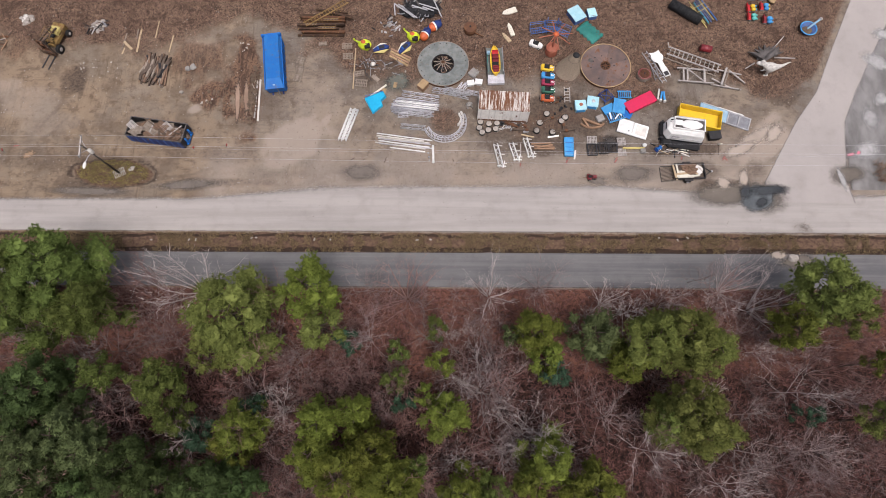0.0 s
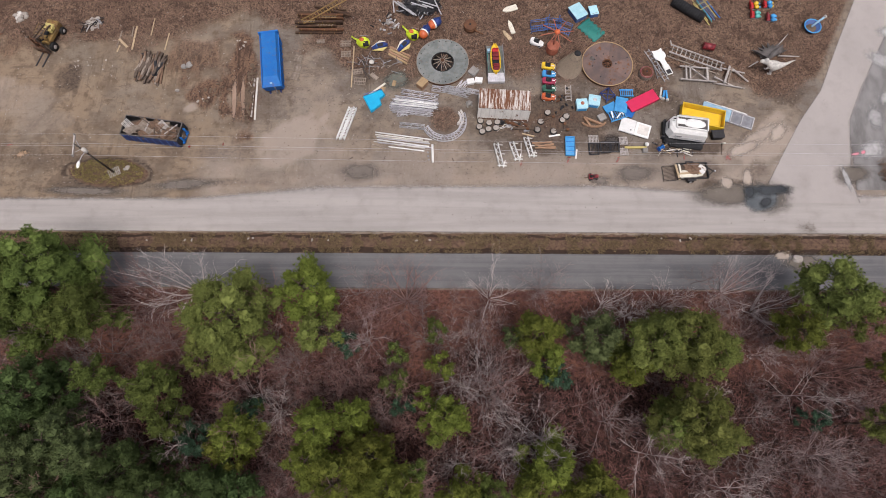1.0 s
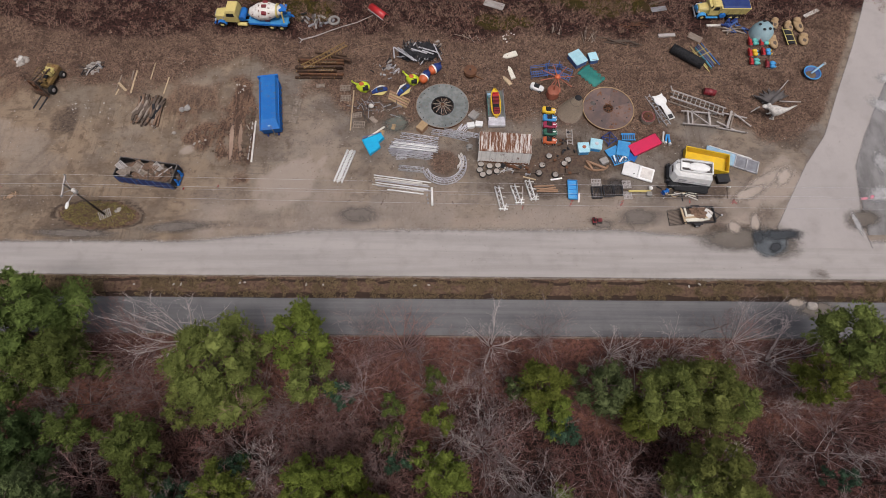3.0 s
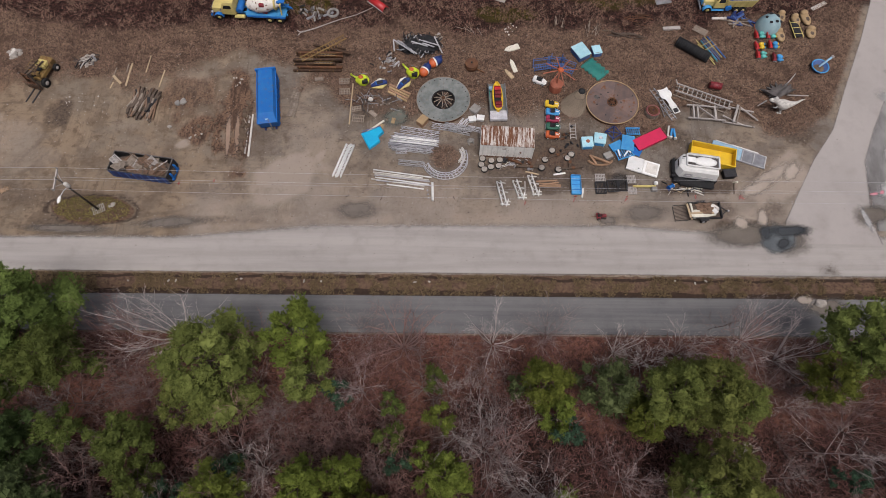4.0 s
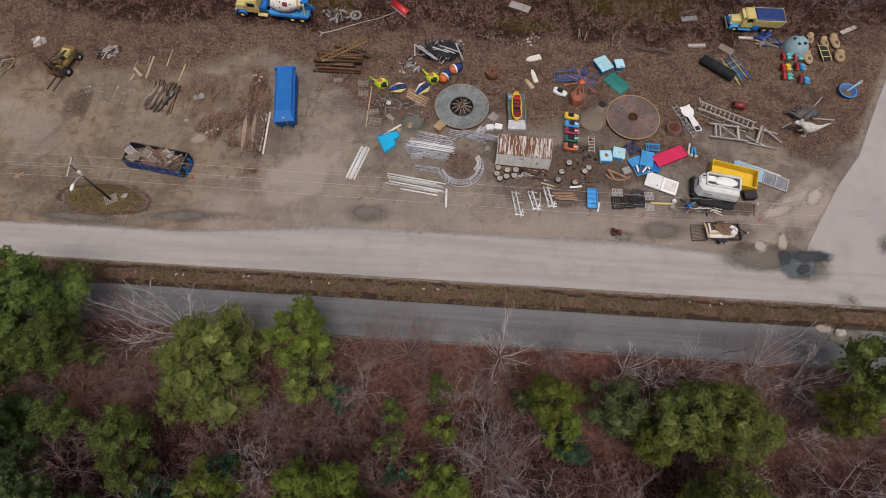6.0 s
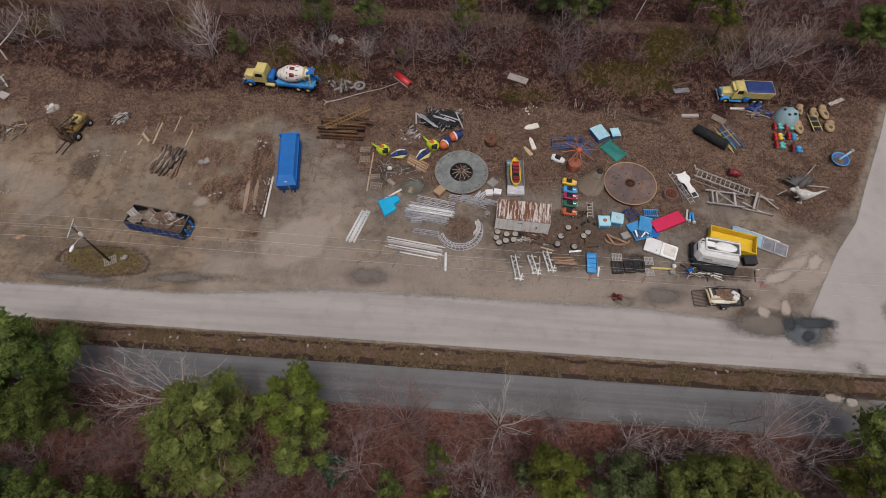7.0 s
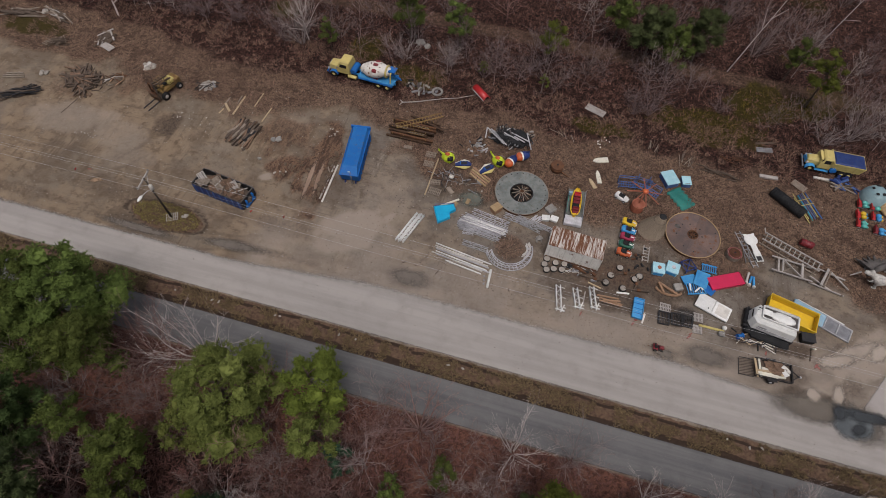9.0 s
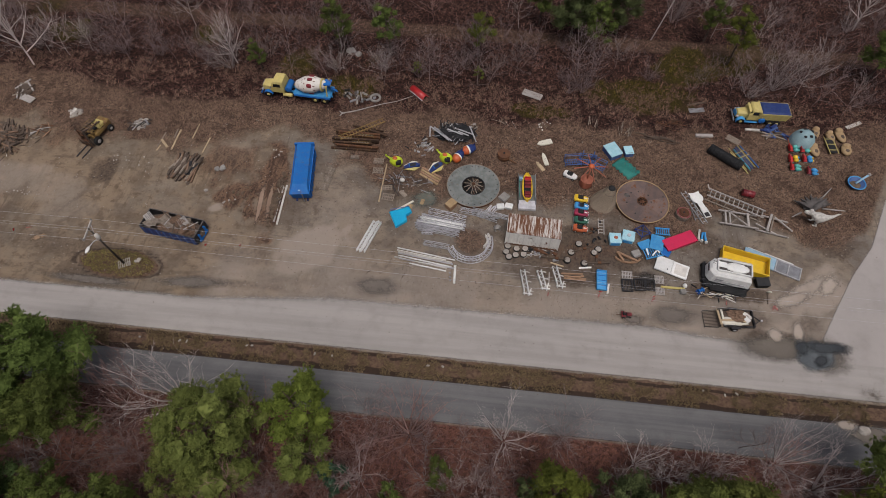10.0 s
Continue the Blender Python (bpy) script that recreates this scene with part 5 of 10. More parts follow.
def utility_trailer():
    x, y, length, rot = span((27.07, 29.79), (30.57, 29.94))
    x, y = x - 0.3 * math.cos(radians(rot)), y - 0.3 * math.sin(radians(rot))
    t = thing("utility_trailer", x, y, rot, "black utility trailer with mesh ramp, loaded with pale lumber", "trailer")
    L, W = length - 0.2, 1.75
    part("deck", Shape().box(0, 0, 0.52, L, W, 0.07), DARKWOOD, t, "dark planked deck")
    for s in (-1, 1):
        part("side_rail", Shape().box(0, s * W / 2, 0.9, L, 0.06, 0.07).box(0, s * W / 2, 0.6, L, 0.05, 0.12), BLACKFRAME, t)
        for i in range(5):
            part("stake", Shape().box(-L / 2 + i * L / 4, s * W / 2, 0.72, 0.06, 0.06, 0.4), BLACKFRAME, t)
        wheel(t, -0.15, s * (W / 2 + 0.16), 0.33, 0.33, 0.2, ALU)
        part("mudguard", Shape().box(-0.15, s * (W / 2 + 0.16), 0.72, 0.9, 0.24, 0.05, c=0.01), BLACKFRAME, t)
    part("front_rail", Shape().box(L / 2, 0, 0.9, 0.06, W, 0.07).box(L / 2, 0, 0.65, 0.05, W, 0.2), BLACKFRAME, t)
    ramp_part = part("ramp", Shape().box(-L / 2 - 0.65, -W / 2, 0.28, 1.3, 0.05, 0.05).box(-L / 2 - 0.65, W / 2, 0.28, 1.3, 0.05, 0.05).box(-L / 2 - 1.27, 0, 0.06, 0.05, W, 0.05), BLACKFRAME, t, "dark mesh loading ramp let down")
    for i in range(11):
        part("mesh_bar", Shape().bar((-L / 2 - 0.06, -W / 2 + 0.1 + i * (W - 0.2) / 10, 0.45), (-L / 2 - 1.25, -W / 2 + 0.1 + i * (W - 0.2) / 10, 0.07), 0.05, 0.02), DARKWOOD, ramp_part)
    part("drawbar", Shape().bar((L / 2, -0.6, 0.5), (L / 2 + 0.8, 0, 0.5), 0.08).bar((L / 2, 0.6, 0.5), (L / 2 + 0.8, 0, 0.5), 0.08).box(L / 2 + 0.85, 0, 0.5, 0.3, 0.14, 0.12), BLACKFRAME, t)
    part("coupler", Shape().lathe([(0.09, 0.42), (0.12, 0.5), (0.06, 0.62)], 10, (L / 2 + 0.95, 0, 0)), ALU, t)
    rnd = random.Random(9)
    ca, sa = math.cos(radians(rot)), math.sin(radians(rot))
    for u, v, l, w, a, m in ((-1.55, 0, 1.9, 0.2, 96, PALEWOOD), (-1.2, 0.05, 1.8, 0.2, 94, CREAM), (-0.45, -0.45, 1.9, 0.25, 2, CREAM), (-0.5, -0.2, 2.0, 0.2, 4, PALEWOOD), (-0.4, -0.62, 1.7, 0.16, -2, CREAM), (0.4, 0.2, 0.8, 0.6, 30, PALEWOOD), (1.0, 0.1, 1.0, 0.5, -55, WHITE), (1.3, 0.4, 0.9, 0.35, -40, BONE), (0.5, -0.55, 1.3, 0.2, 8, CREAM), (0.6, -0.1, 0.9, 0.3, -25, PALEWOOD), (-0.2, 0.1, 1.2, 0.14, 12, PALEWOOD), (-0.3, -0.05, 1.5, 0.45, 3, CREAM), (0.75, 0.55, 1.1, 0.16, -35, GREYWOOD)):
        single("lumber", Shape().box(0, 0, 0.06, l, w, 0.1, c=0.01), m, x + u * ca - v * sa, y + u * sa + v * ca, rot + a, "pale lumber lying on a trailer", "lumber", "lumber on the trailer", z=0.56 + rnd.uniform(0, 0.06))
    single("brush_heap", Shape().blob((0, 0, 0.2), (0.95, 0.6, 0.25), 16, 8, 0.35, 4), DEEPWOOD, x + 0.1 * ca - 0.35 * sa, y + 0.1 * sa + 0.35 * ca, rot, "dark heap of brush on a trailer", "debris", z=0.5)


closed_dumpster()
open_dumpster()
mixer_truck()
dump_truck()
forklift()
shed()
camper()
utility_trailer()


# ---- utility pole ----
def utility_pole():
    bx, by = -34.62, 29.57
    p = thing("utility_pole", bx, by, 0, "dark wooden utility pole with crossarm, street light and wires", "utility pole")
    tx, ty = 0.25, -0.2
    H = 7.5
    part("pole", Shape().rod((0, 0, 0), (tx, ty, H), 0.115, 0.075, 10), POLEWOOD, p)
    z = H - 0.25
    part("crossarm", Shape().bar((tx - 0.35, ty + 1.15, z), (tx - 0.1, ty - 1.2, z), 0.13, 0.14), GREYWOOD, p, "silvered wooden crossarm")
    part("crossarm_brace", Shape().bar((tx, ty, z - 0.8), (tx - 0.28, ty + 0.7, z - 0.08), 0.05, 0.03).bar((tx, ty, z - 0.8), (tx - 0.15, ty - 0.75, z - 0.08), 0.05, 0.03), GALV, p)
    part("transformer", Shape().lathe([(0.15, 0), (0.2, 0.05), (0.2, 0.62), (0.15, 0.68), (0.06, 0.74)], 12, (tx + 0.3, ty - 0.1, H - 1.5)), BONE, p, "pale grey cylindrical transformer")
    lamp = part("lamp_arm", Shape().path([(tx, ty, H - 1.7), (tx - 0.1, ty - 0.6, H - 1.45), (tx - 0.18, ty - 1.1, H - 1.4)], 0.04), ALU, p)
    part("lamp_head", Shape().blob((tx - 0.25, ty - 1.5, H - 1.42), (0.17, 0.42, 0.12), 12, 6), WHITE, lamp, "white oval street light head")
    for k, (dx, dy) in enumerate(((-0.33, 1.1), (-0.15, 0.1), (-0.1, -1.15))):
        part("insulator", Shape().lathe([(0.05, 0), (0.07, 0.06), (0.05, 0.12), (0.06, 0.18), (0.03, 0.22)], 8, (tx + dx, ty + dy, z + 0.07)), STONE, p)
    wires = [(tx - 0.33, ty + 1.1, z + 0.27, 0.01), (tx - 0.15, ty + 0.1, z + 0.27, 0.01), (tx - 0.1, ty - 1.15, z + 0.27, 0.01), (tx - 0.13, ty - 0.15, z + 0.24, 0.008)]
    for wx, wy, wz, r in wires:
        for far in (-75, 130):
            n = 26
            pts = [(wx + far * i / n, wy + (-0.7 if far > 0 else 0.2) * i / n, wz - 4.0 * (0.9 if far > 0 else 0.4) * (i / n) * (1 - i / n)) for i in range(n + 1)]
            part("wire", Shape().path(pts, r, 4), GALV, p, "thin pale overhead wire")


utility_pole()


# ---- ride parts ----
def grey_platform():
    p = thing("round_platform", 1.34, 43.72, 0, "round grey-green ride platform with open spoked centre", "ride platform")
    R, r = 3.02, 1.34
    for i in range(8):
        a0, a1, n = 2 * math.pi * i / 8, 2 * math.pi * (i + 1) / 8 - 0.006, 8
        ang = [a0 + (a1 - a0) * j / n for j in range(n + 1)]
        s = Shape().rings([[(r * math.cos(q), r * math.sin(q), 0.30), (R * math.cos(q), R * math.sin(q), 0.36), (R * math.cos(q), R * math.sin(q), 0.45), (r * math.cos(q), r * math.sin(q), 0.36)] for q in ang])
        part("deck_plate", s, GREYDECK, p)
        for j in range(3):
            a = a0 + (a1 - a0) * (j + 0.5) / 3
            part("socket", Shape().lathe([(0.06, 0.44), (0.06, 0.458)], 8, (2.72 * math.cos(a), 2.72 * math.sin(a), 0)), BLACK, p)
    part("rim", Shape().hoop((0, 0, 0.42), R, 0.045, 56, 6), OLDWOOD, p, "pale bent-pipe rim")
    part("skirt", Shape().ringplate(R - 0.12, R - 0.05, 0, 0.38), RUST, p)
    part("inner_ring", Shape().ringplate(r - 0.08, r, 0.05, 0.34), BLACKFRAME, p)
    part("pit", Shape().lathe([(r - 0.08, 0.02), (0.1, 0.05)], 24), CHARRED, p, "dark pit under the spokes")
    for i in range(11):
        a = 2 * math.pi * i / 11
        part("spoke", Shape().bar((0.18 * math.cos(a), 0.18 * math.sin(a), 0.66), (1.12 * math.cos(a), 1.12 * math.sin(a), 0.3), 0.08, 0.07), OLDWOOD, p)
    part("hub", Shape().lathe([(0.26, 0.1), (0.26, 0.6), (0.2, 0.72), (0.08, 0.75)], 14), RUST, p)


def brown_platform():
    p = thing("round_platform", 20.46, 43.50, 0, "round brown stained ride platform with small slotted hub", "ride platform")
    R, r = 2.93, 0.55
    for i in range(6):
        a0, a1, n = 2 * math.pi * i / 6 + 0.3, 2 * math.pi * (i + 1) / 6 + 0.297, 10
        ang = [a0 + (a1 - a0) * j / n for j in range(n + 1)]
        s = Shape().rings([[(r * math.cos(q), r * math.sin(q), 0.30), (R * math.cos(q), R * math.sin(q), 0.30), (R * math.cos(q), R * math.sin(q), 0.38), (r * math.cos(q), r * math.sin(q), 0.38)] for q in ang])
        part("deck_plate", s, RUSTDECK, p)
    part("rim", Shape().hoop((0, 0, 0.42), R, 0.06, 56, 6), TAN, p, "raised tan rim")
    part("skirt", Shape().ringplate(R - 0.12, R - 0.05, 0, 0.32), RUST, p)
    part("hub_ring", Shape().ringplate(r - 0.06, r + 0.05, 0.34, 0.43, 24), RUST, p)
    part("pit", Shape().lathe([(r - 0.05, 0.2), (0.05, 0.22)], 16), BLACK, p)
    for i in range(8):
        a = 2 * math.pi * i / 8
        part("spoke", Shape().bar((0.12 * math.cos(a), 0.12 * math.sin(a), 0.36), (0.52 * math.cos(a), 0.52 * math.sin(a), 0.36), 0.09, 0.06), RUST, p)
    part("cap", Shape().lathe([(0.16, 0.3), (0.16, 0.44), (0.08, 0.5)], 12), RUST, p)
    for i in range(10):
        a, q = i * 2.4, 1.0 + 1.6 * ((i * 0.37) % 1)
        part("bolt_plate", Shape().lathe([(0.09, 0.38), (0.09, 0.4), (0.05, 0.41)], 8, (q * math.cos(a), q * math.sin(a), 0)), BLACKFRAME, p)
    part("tar_stain", Shape().lathe([(0.3, 0.382), (0.3, 0.39)], 14, (-1.7, 0.7, 0)), GREYBAR, p, "dark tar patch")


def kiddie_car(name, x, y, rot, paint_mat, label, second=None):
    c = thing(name, x, y, rot, label, "ride car", "small ride cars in a row")
    L, W = 1.75, 0.92
    prof = [(-L / 2, 0.30, 0.34, 0.62), (-L / 2 + 0.1, 0.42, 0.24, 0.7), (-0.45, W / 2, 0.2, 0.74), (-0.1, W / 2, 0.2, 0.66), (0.35, W / 2 - 0.02, 0.2, 0.6), (0.7, 0.4, 0.24, 0.54), (L / 2, 0.26, 0.32, 0.46)]
    rings = [[(px, -w, z0), (px, -w, z1 - 0.14), (px, -w * 0.68, z1), (px, w * 0.68, z1), (px, w, z1 - 0.14), (px, w, z0)] for px, w, z0, z1 in prof]
    part("body", Shape().rings(rings), paint_mat, c)
    part("cockpit", Shape().box(-0.12, 0, 0.69, 0.62, 0.62, 0.06, c=0.02), BLACK, c)
    part("seat", Shape().box(-0.36, 0, 0.78, 0.14, 0.58, 0.22, c=0.04), second or paint_mat, c)
    part("windscreen", Shape().bar((0.28, 0, 0.62), (0.18, 0, 0.86), 0.6, 0.03), DARKGLASS, c)
    part("hood_stripe", Shape().bar((0.36, 0, 0.607), (0.72, 0, 0.553), 0.16, 0.02), WHITE, c)
    part("bumper", Shape().box(L / 2 + 0.02, 0, 0.34, 0.1, 0.62, 0.1, c=0.02), STEEL, c)
    part("bumper", Shape().box(-L / 2 - 0.02, 0, 0.36, 0.1, 0.66, 0.1, c=0.02), STEEL, c)
    for sx in (-0.52, 0.52):
        for sy in (-1, 1):
            wheel(c, sx, sy * (W / 2 - 0.05), 0.19, 0.19, 0.14, ALU)
    for sy in (-1, 1):
        part("headlight", Shape().blob((L / 2 - 0.04, sy * 0.2, 0.44), (0.06, 0.07, 0.06), 8, 5), WHITE, c)
    c.scale = (0.9, 0.9, 0.9)
    return c


def carousel_arms():
    c = thing("ride_centre", 14.20, 45.53, 0, "orange-brown carousel centre drum with a tilted ring of arms", "ride centre")
    part("drum", Shape().lathe([(0.72, 0), (0.75, 0.1), (0.66, 1.0), (0.6, 1.1), (0.25, 1.15)], 20), TERRA, c)
    part("drum_ring", Shape().hoop((0, 0, 0.98), 0.68, 0.05, 24, 6), TERRA, c)
    part("mast", Shape().rod((0, 0, 1.1), (0.25, 0.75, 2.3), 0.09, 0.08, 8), TERRA, c)
    hub = Vector((0.25, 0.78, 2.35))
    part("hub", Shape().lathe([(0.28, -0.12), (0.34, 0), (0.3, 0.12), (0.1, 0.2)], 14, hub), ORANGE, c, "orange eight-arm hub")
    for i in range(8):
        a = 2 * math.pi * i / 8 + 0.15
        part("arm", Shape().bar(hub, hub + Vector((1.95 * math.cos(a), 1.95 * math.sin(a), -0.25)), 0.09, 0.07), TERRA, c)


def bench_frames():
    x, y = 14.06, 48.55
    b = thing("bench_frame", x, y, -3, "blue tubular bench framework lying in dry grass", "bench frame")
    for k, (cx, cy, rot) in enumerate(((-1.3, -0.1, 12), (0.35, 0.15, -2), (1.5, -0.2, -22))):
        ca, sa = math.cos(radians(rot)), math.sin(radians(rot))
        at = lambda u, v, z: (cx + u * ca - v * sa, cy + u * sa + v * ca, z)
        L = 0.95
        for v, z in ((-0.55, 0.4), (-0.2, 0.45), (0.15, 0.45), (0.5, 0.75), (0.55, 1.0)):
            part("rail", Shape().rod(at(-L, v, z), at(L, v, z), 0.045), DULLBLUE, b)
        for i in range(8):
            u = -L + i * 2 * L / 7
            part("slat", Shape().bar(at(u, -0.55, 0.42), at(u, 0.2, 0.47), 0.07, 0.03), DULLBLUE, b)
        for u in (-L, L):
            part("leg", Shape().rod(at(u, -0.5, 0), at(u, -0.5, 0.42), 0.045).rod(at(u, 0.2, 0), at(u, 0.55, 1.05), 0.045), DULLBLUE, b)
    for cx in (-0.3, 0.95):
        part("upright", Shape().rod((cx, 0.4, 0), (cx, 0.6, 1.7), 0.05), DULLBLUE, b)


def boat_ride():
    x, y, length, rot = span((7.37, 45.86), (7.55, 41.12))
    b = thing("boat_ride", x, y, rot, "yellow boat ride with dark red seats on a grey trailer bed", "boat ride")
    L = length
    part("bed", Shape().box(-0.1, 0, 0.4, L - 0.3, 1.9, 0.14, c=0.02), GREYDECK, b, "grey steel trailer bed")
    for s in (-1, 1):
        part("bed_rail", Shape().box(-0.2, s * 0.97, 0.62, L - 0.6, 0.08, 0.3, c=0.02), STEEL if s > 0 else GREYBAR, b)
        part("leg", Shape().box(-1.6, s * 0.9, 0.17, 0.15, 0.15, 0.34), STEEL, b)
        part("leg", Shape().box(1.6, s * 0.9, 0.17, 0.15, 0.15, 0.34), STEEL, b)
    part("entry_step", Shape().box(L / 2 - 0.45, 0.0, 0.48, 1.15, 1.95, 0.12, c=0.03).box(L / 2 + 0.06, 0, 0.28, 0.14, 1.95, 0.3), ALU, b, "pale grey entry platform")
    hull = Shape()
    st = [(-2.2, 0.06, 1.0), (-1.75, 0.34, 0.95), (-1.0, 0.5, 0.9), (0.0, 0.54, 0.88), (0.9, 0.48, 0.9), (1.35, 0.32, 0.95), (1.55, 0.1, 1.0)]
    hull.rings([[(sx, -w, z), (sx, -w * 0.7, 0.5), (sx, w * 0.7, 0.5), (sx, w, z)] for sx, w, z in st])
    h = part("hull", hull, YELLOW, b, "yellow boat hull pointed at both ends")
    for s in (-1, 1):
        part("gunwale", Shape().path([(sx, s * w, z + 0.04) for sx, w, z in st], 0.07, 6), YELLOW, h)
    for i, sx in enumerate((-1.3, -0.75, -0.25, 0.75, 1.1)):
        part("seat", Shape().box(sx, 0.05, 0.98, 0.34, 0.72, 0.12, c=0.03).box(sx - 0.17, 0.05, 1.12, 0.08, 0.72, 0.26, c=0.02), DARKRED if i != 0 else RED, h, "dark red bench seat")
    part("cockpit", Shape().box(-0.15, 0, 0.92, 2.7, 0.78, 0.06), BLACK, h, "dark footwell")
    part("control_box", Shape().box(-1.25, -0.75, 1.05, 0.3, 0.4, 0.5, c=0.03), PALEBLUE, b, "pale blue control box")
    part("handrail", Shape().path([(-1.6, 0.85, 0.6), (-1.6, 0.85, 1.3), (1.2, 0.85, 1.3), (1.2, 0.85, 0.6)], 0.03), STEEL, b)
    part("handrail", Shape().path([(-1.0, -0.92, 0.6), (-1.0, -0.92, 1.2), (1.2, -0.92, 1.2), (1.2, -0.92, 0.6)], 0.03), TEAL, b)


def helicopter_cab(x, y, rot):
    c = thing("helicopter_cab", x, y, rot, "lime plastic helicopter ride cab tipped on its side", "ride cab", "ride cabs by the grey platform")
    part("shell", Shape().rings([[(-0.75, -0.3, 0.15), (-0.2, -0.6, 0.05), (0.55, -0.6, 0.05), (0.85, -0.2, 0.15), (0.85, 0.2, 0.15), (0.55, 0.6, 0.05), (-0.2, 0.6, 0.05), (-0.75, 0.3, 0.15)],
                                 [(-0.85, -0.25, 0.5), (-0.2, -0.66, 0.55), (0.6, -0.66, 0.55), (0.95, -0.22, 0.5), (0.95, 0.22, 0.5), (0.6, 0.66, 0.55), (-0.2, 0.66, 0.55), (-0.85, 0.25, 0.5)],
                                 [(-0.5, -0.15, 0.95), (-0.1, -0.42, 1.05), (0.35, -0.42, 1.05), (0.6, -0.15, 0.98), (0.6, 0.15, 0.98), (0.35, 0.42, 1.05), (-0.1, 0.42, 1.05), (-0.5, 0.15, 0.95)]]), LIME, c)
    part("cabin_opening", Shape().box(0.5, -0.34, 0.74, 0.75, 0.6, 0.56, rz=20, c=0.1), BLACK, c, "black cabin opening")
    part("tail", Shape().rod((-0.7, 0.1, 0.6), (-1.45, 0.3, 0.75), 0.16, 0.08, 8).box(-1.45, 0.3, 0.85, 0.3, 0.06, 0.4, c=0.02), LIME, c)
    part("nose", Shape().blob((-0.1, 0.0, 1.05), (0.35, 0.3, 0.16), 10, 6), ORANGE, c, "orange engine hump")
    for k in (-0.25, 0.15):
        part("skid_leg", Shape().rod((k, 0.55, 0.4), (k + 0.1, 1.05, 0.75), 0.04), TERRA, c)
    part("skid", Shape().rod((-0.6, 0.85, 0.62), (0.5, 0.95, 0.7), 0.04), STEEL, c)
    c.scale = (0.88, 0.88, 0.88)


def plane_cab(x, y, rot):
    c = thing("plane_cab", x, y, rot, "navy ride cab with cream fins lying on the ground", "ride cab", "ride cabs by the grey platform")
    part("hull", Shape().rings([[(-0.9, -0.12, 0.1), (-0.9, 0.12, 0.1), (-0.9, 0.12, 0.4), (-0.9, -0.12, 0.4)], [(-0.3, -0.34, 0.03), (-0.3, 0.34, 0.03), (-0.3, 0.3, 0.55), (-0.3, -0.3, 0.55)], [(0.5, -0.36, 0.03), (0.5, 0.36, 0.03), (0.5, 0.3, 0.55), (0.5, -0.3, 0.55)], [(0.98, -0.1, 0.15), (0.98, 0.1, 0.15), (0.98, 0.1, 0.4), (0.98, -0.1, 0.4)]]), NAVY, c)
    for s in (-1, 1):
        part("fin", Shape().rings([[(-0.95, s * 0.25, 0.2), (0.2, s * 0.72, 0.25), (0.85, s * 0.4, 0.3), (0.1, s * 0.36, 0.3)], [(-0.95, s * 0.25, 0.32), (0.2, s * 0.72, 0.36), (0.85, s * 0.4, 0.42), (0.1, s * 0.36, 0.46)]]), CREAM if s > 0 else CREAMY, c, "cream plastic side fin")
    part("cockpit", Shape().box(0.1, 0, 0.56, 0.75, 0.4, 0.08, c=0.03), BLACKFRAME, c)
    part("seat_back", Shape().box(-0.3, 0, 0.62, 0.1, 0.42, 0.22, c=0.03), BLUE, c)


def ball_cab(x, y, rot):
    c = thing("bullet_cab", x, y, rot, "orange and blue bullet-shaped ride cab lying on its side", "ride cab", "ride cabs by the grey platform")
    part("nose", Shape().spin((0, 0, 0.55), 0, [(0.1, -0.85), (0.36, -0.75), (0.52, -0.45), (0.55, -0.2)], 18), ORANGE, c, "orange rounded nose")
    part("band", Shape().spin((0, 0, 0.55), 0, [(0.555, -0.2), (0.56, -0.02)], 18), WHITE, c)
    part("body", Shape().spin((0, 0, 0.55), 0, [(0.55, -0.02), (0.52, 0.3), (0.42, 0.7), (0.3, 0.85)], 18), NAVY, c)
    part("fin", Shape().box(0.65, 0, 0.95, 0.5, 0.07, 0.4, c=0.02).box(0.65, 0.42, 0.45, 0.5, 0.35, 0.07, c=0.02), NAVY, c)


def seat_bench(x, y, rot, back, front, ball):
    s = thing("double_chair", x, y, rot, "small coloured ride seat with round cushions", "chair", "rows of small ride seats")
    part("back", Shape().box(-0.42, 0, 0.3, 0.5, 0.95, 0.14, c=0.04).box(-0.62, 0, 0.48, 0.12, 0.95, 0.4, c=0.04), back, s)
    for v in (-0.24, 0.24):
        part("cushion", Shape().blob((0.16, v, 0.34), (0.32, 0.26, 0.24), 10, 6), front, s)
        part("knob", Shape().blob((0.5, v, 0.3), (0.14, 0.14, 0.14), 8, 5), ball, s)
    part("frame", Shape().rod((-0.5, -0.4, 0.08), (0.45, -0.4, 0.08), 0.035).rod((-0.5, 0.4, 0.08), (0.45, 0.4, 0.08), 0.035).rod((-0.2, -0.45, 0.12), (-0.2, 0.45, 0.12), 0.035), STEEL, s)


grey_platform()
brown_platform()
carousel_arms()
bench_frames()
boat_ride()
kiddie_car("ride_car", 13.62, 43.18, -6, YELLOW, "small bright yellow ride car parked in a row", BLACK)
kiddie_car("ride_car", 13.64, 42.12, -4, SKYBLUE, "small sky blue ride car parked in a row", NAVY)
kiddie_car("ride_car", 13.60, 41.21, -3, MAGENTA, "small wine red ride car parked in a row", BLACK)
kiddie_car("ride_car", 13.56, 40.21, -2, GREEN, "small dark green ride car parked in a row", BLACK)
kiddie_car("ride_car", 13.45, 39.14, -5, ORANGE, "small orange ride car at the row's end", BLACK)
kiddie_car("ride_car", 12.42, 46.41, -22, WHITE, "small white ride car standing apart in grass", BLACK)
helicopter_cab(-8.06, 46.29, -10)
helicopter_cab(-2.28, 47.41, -25)
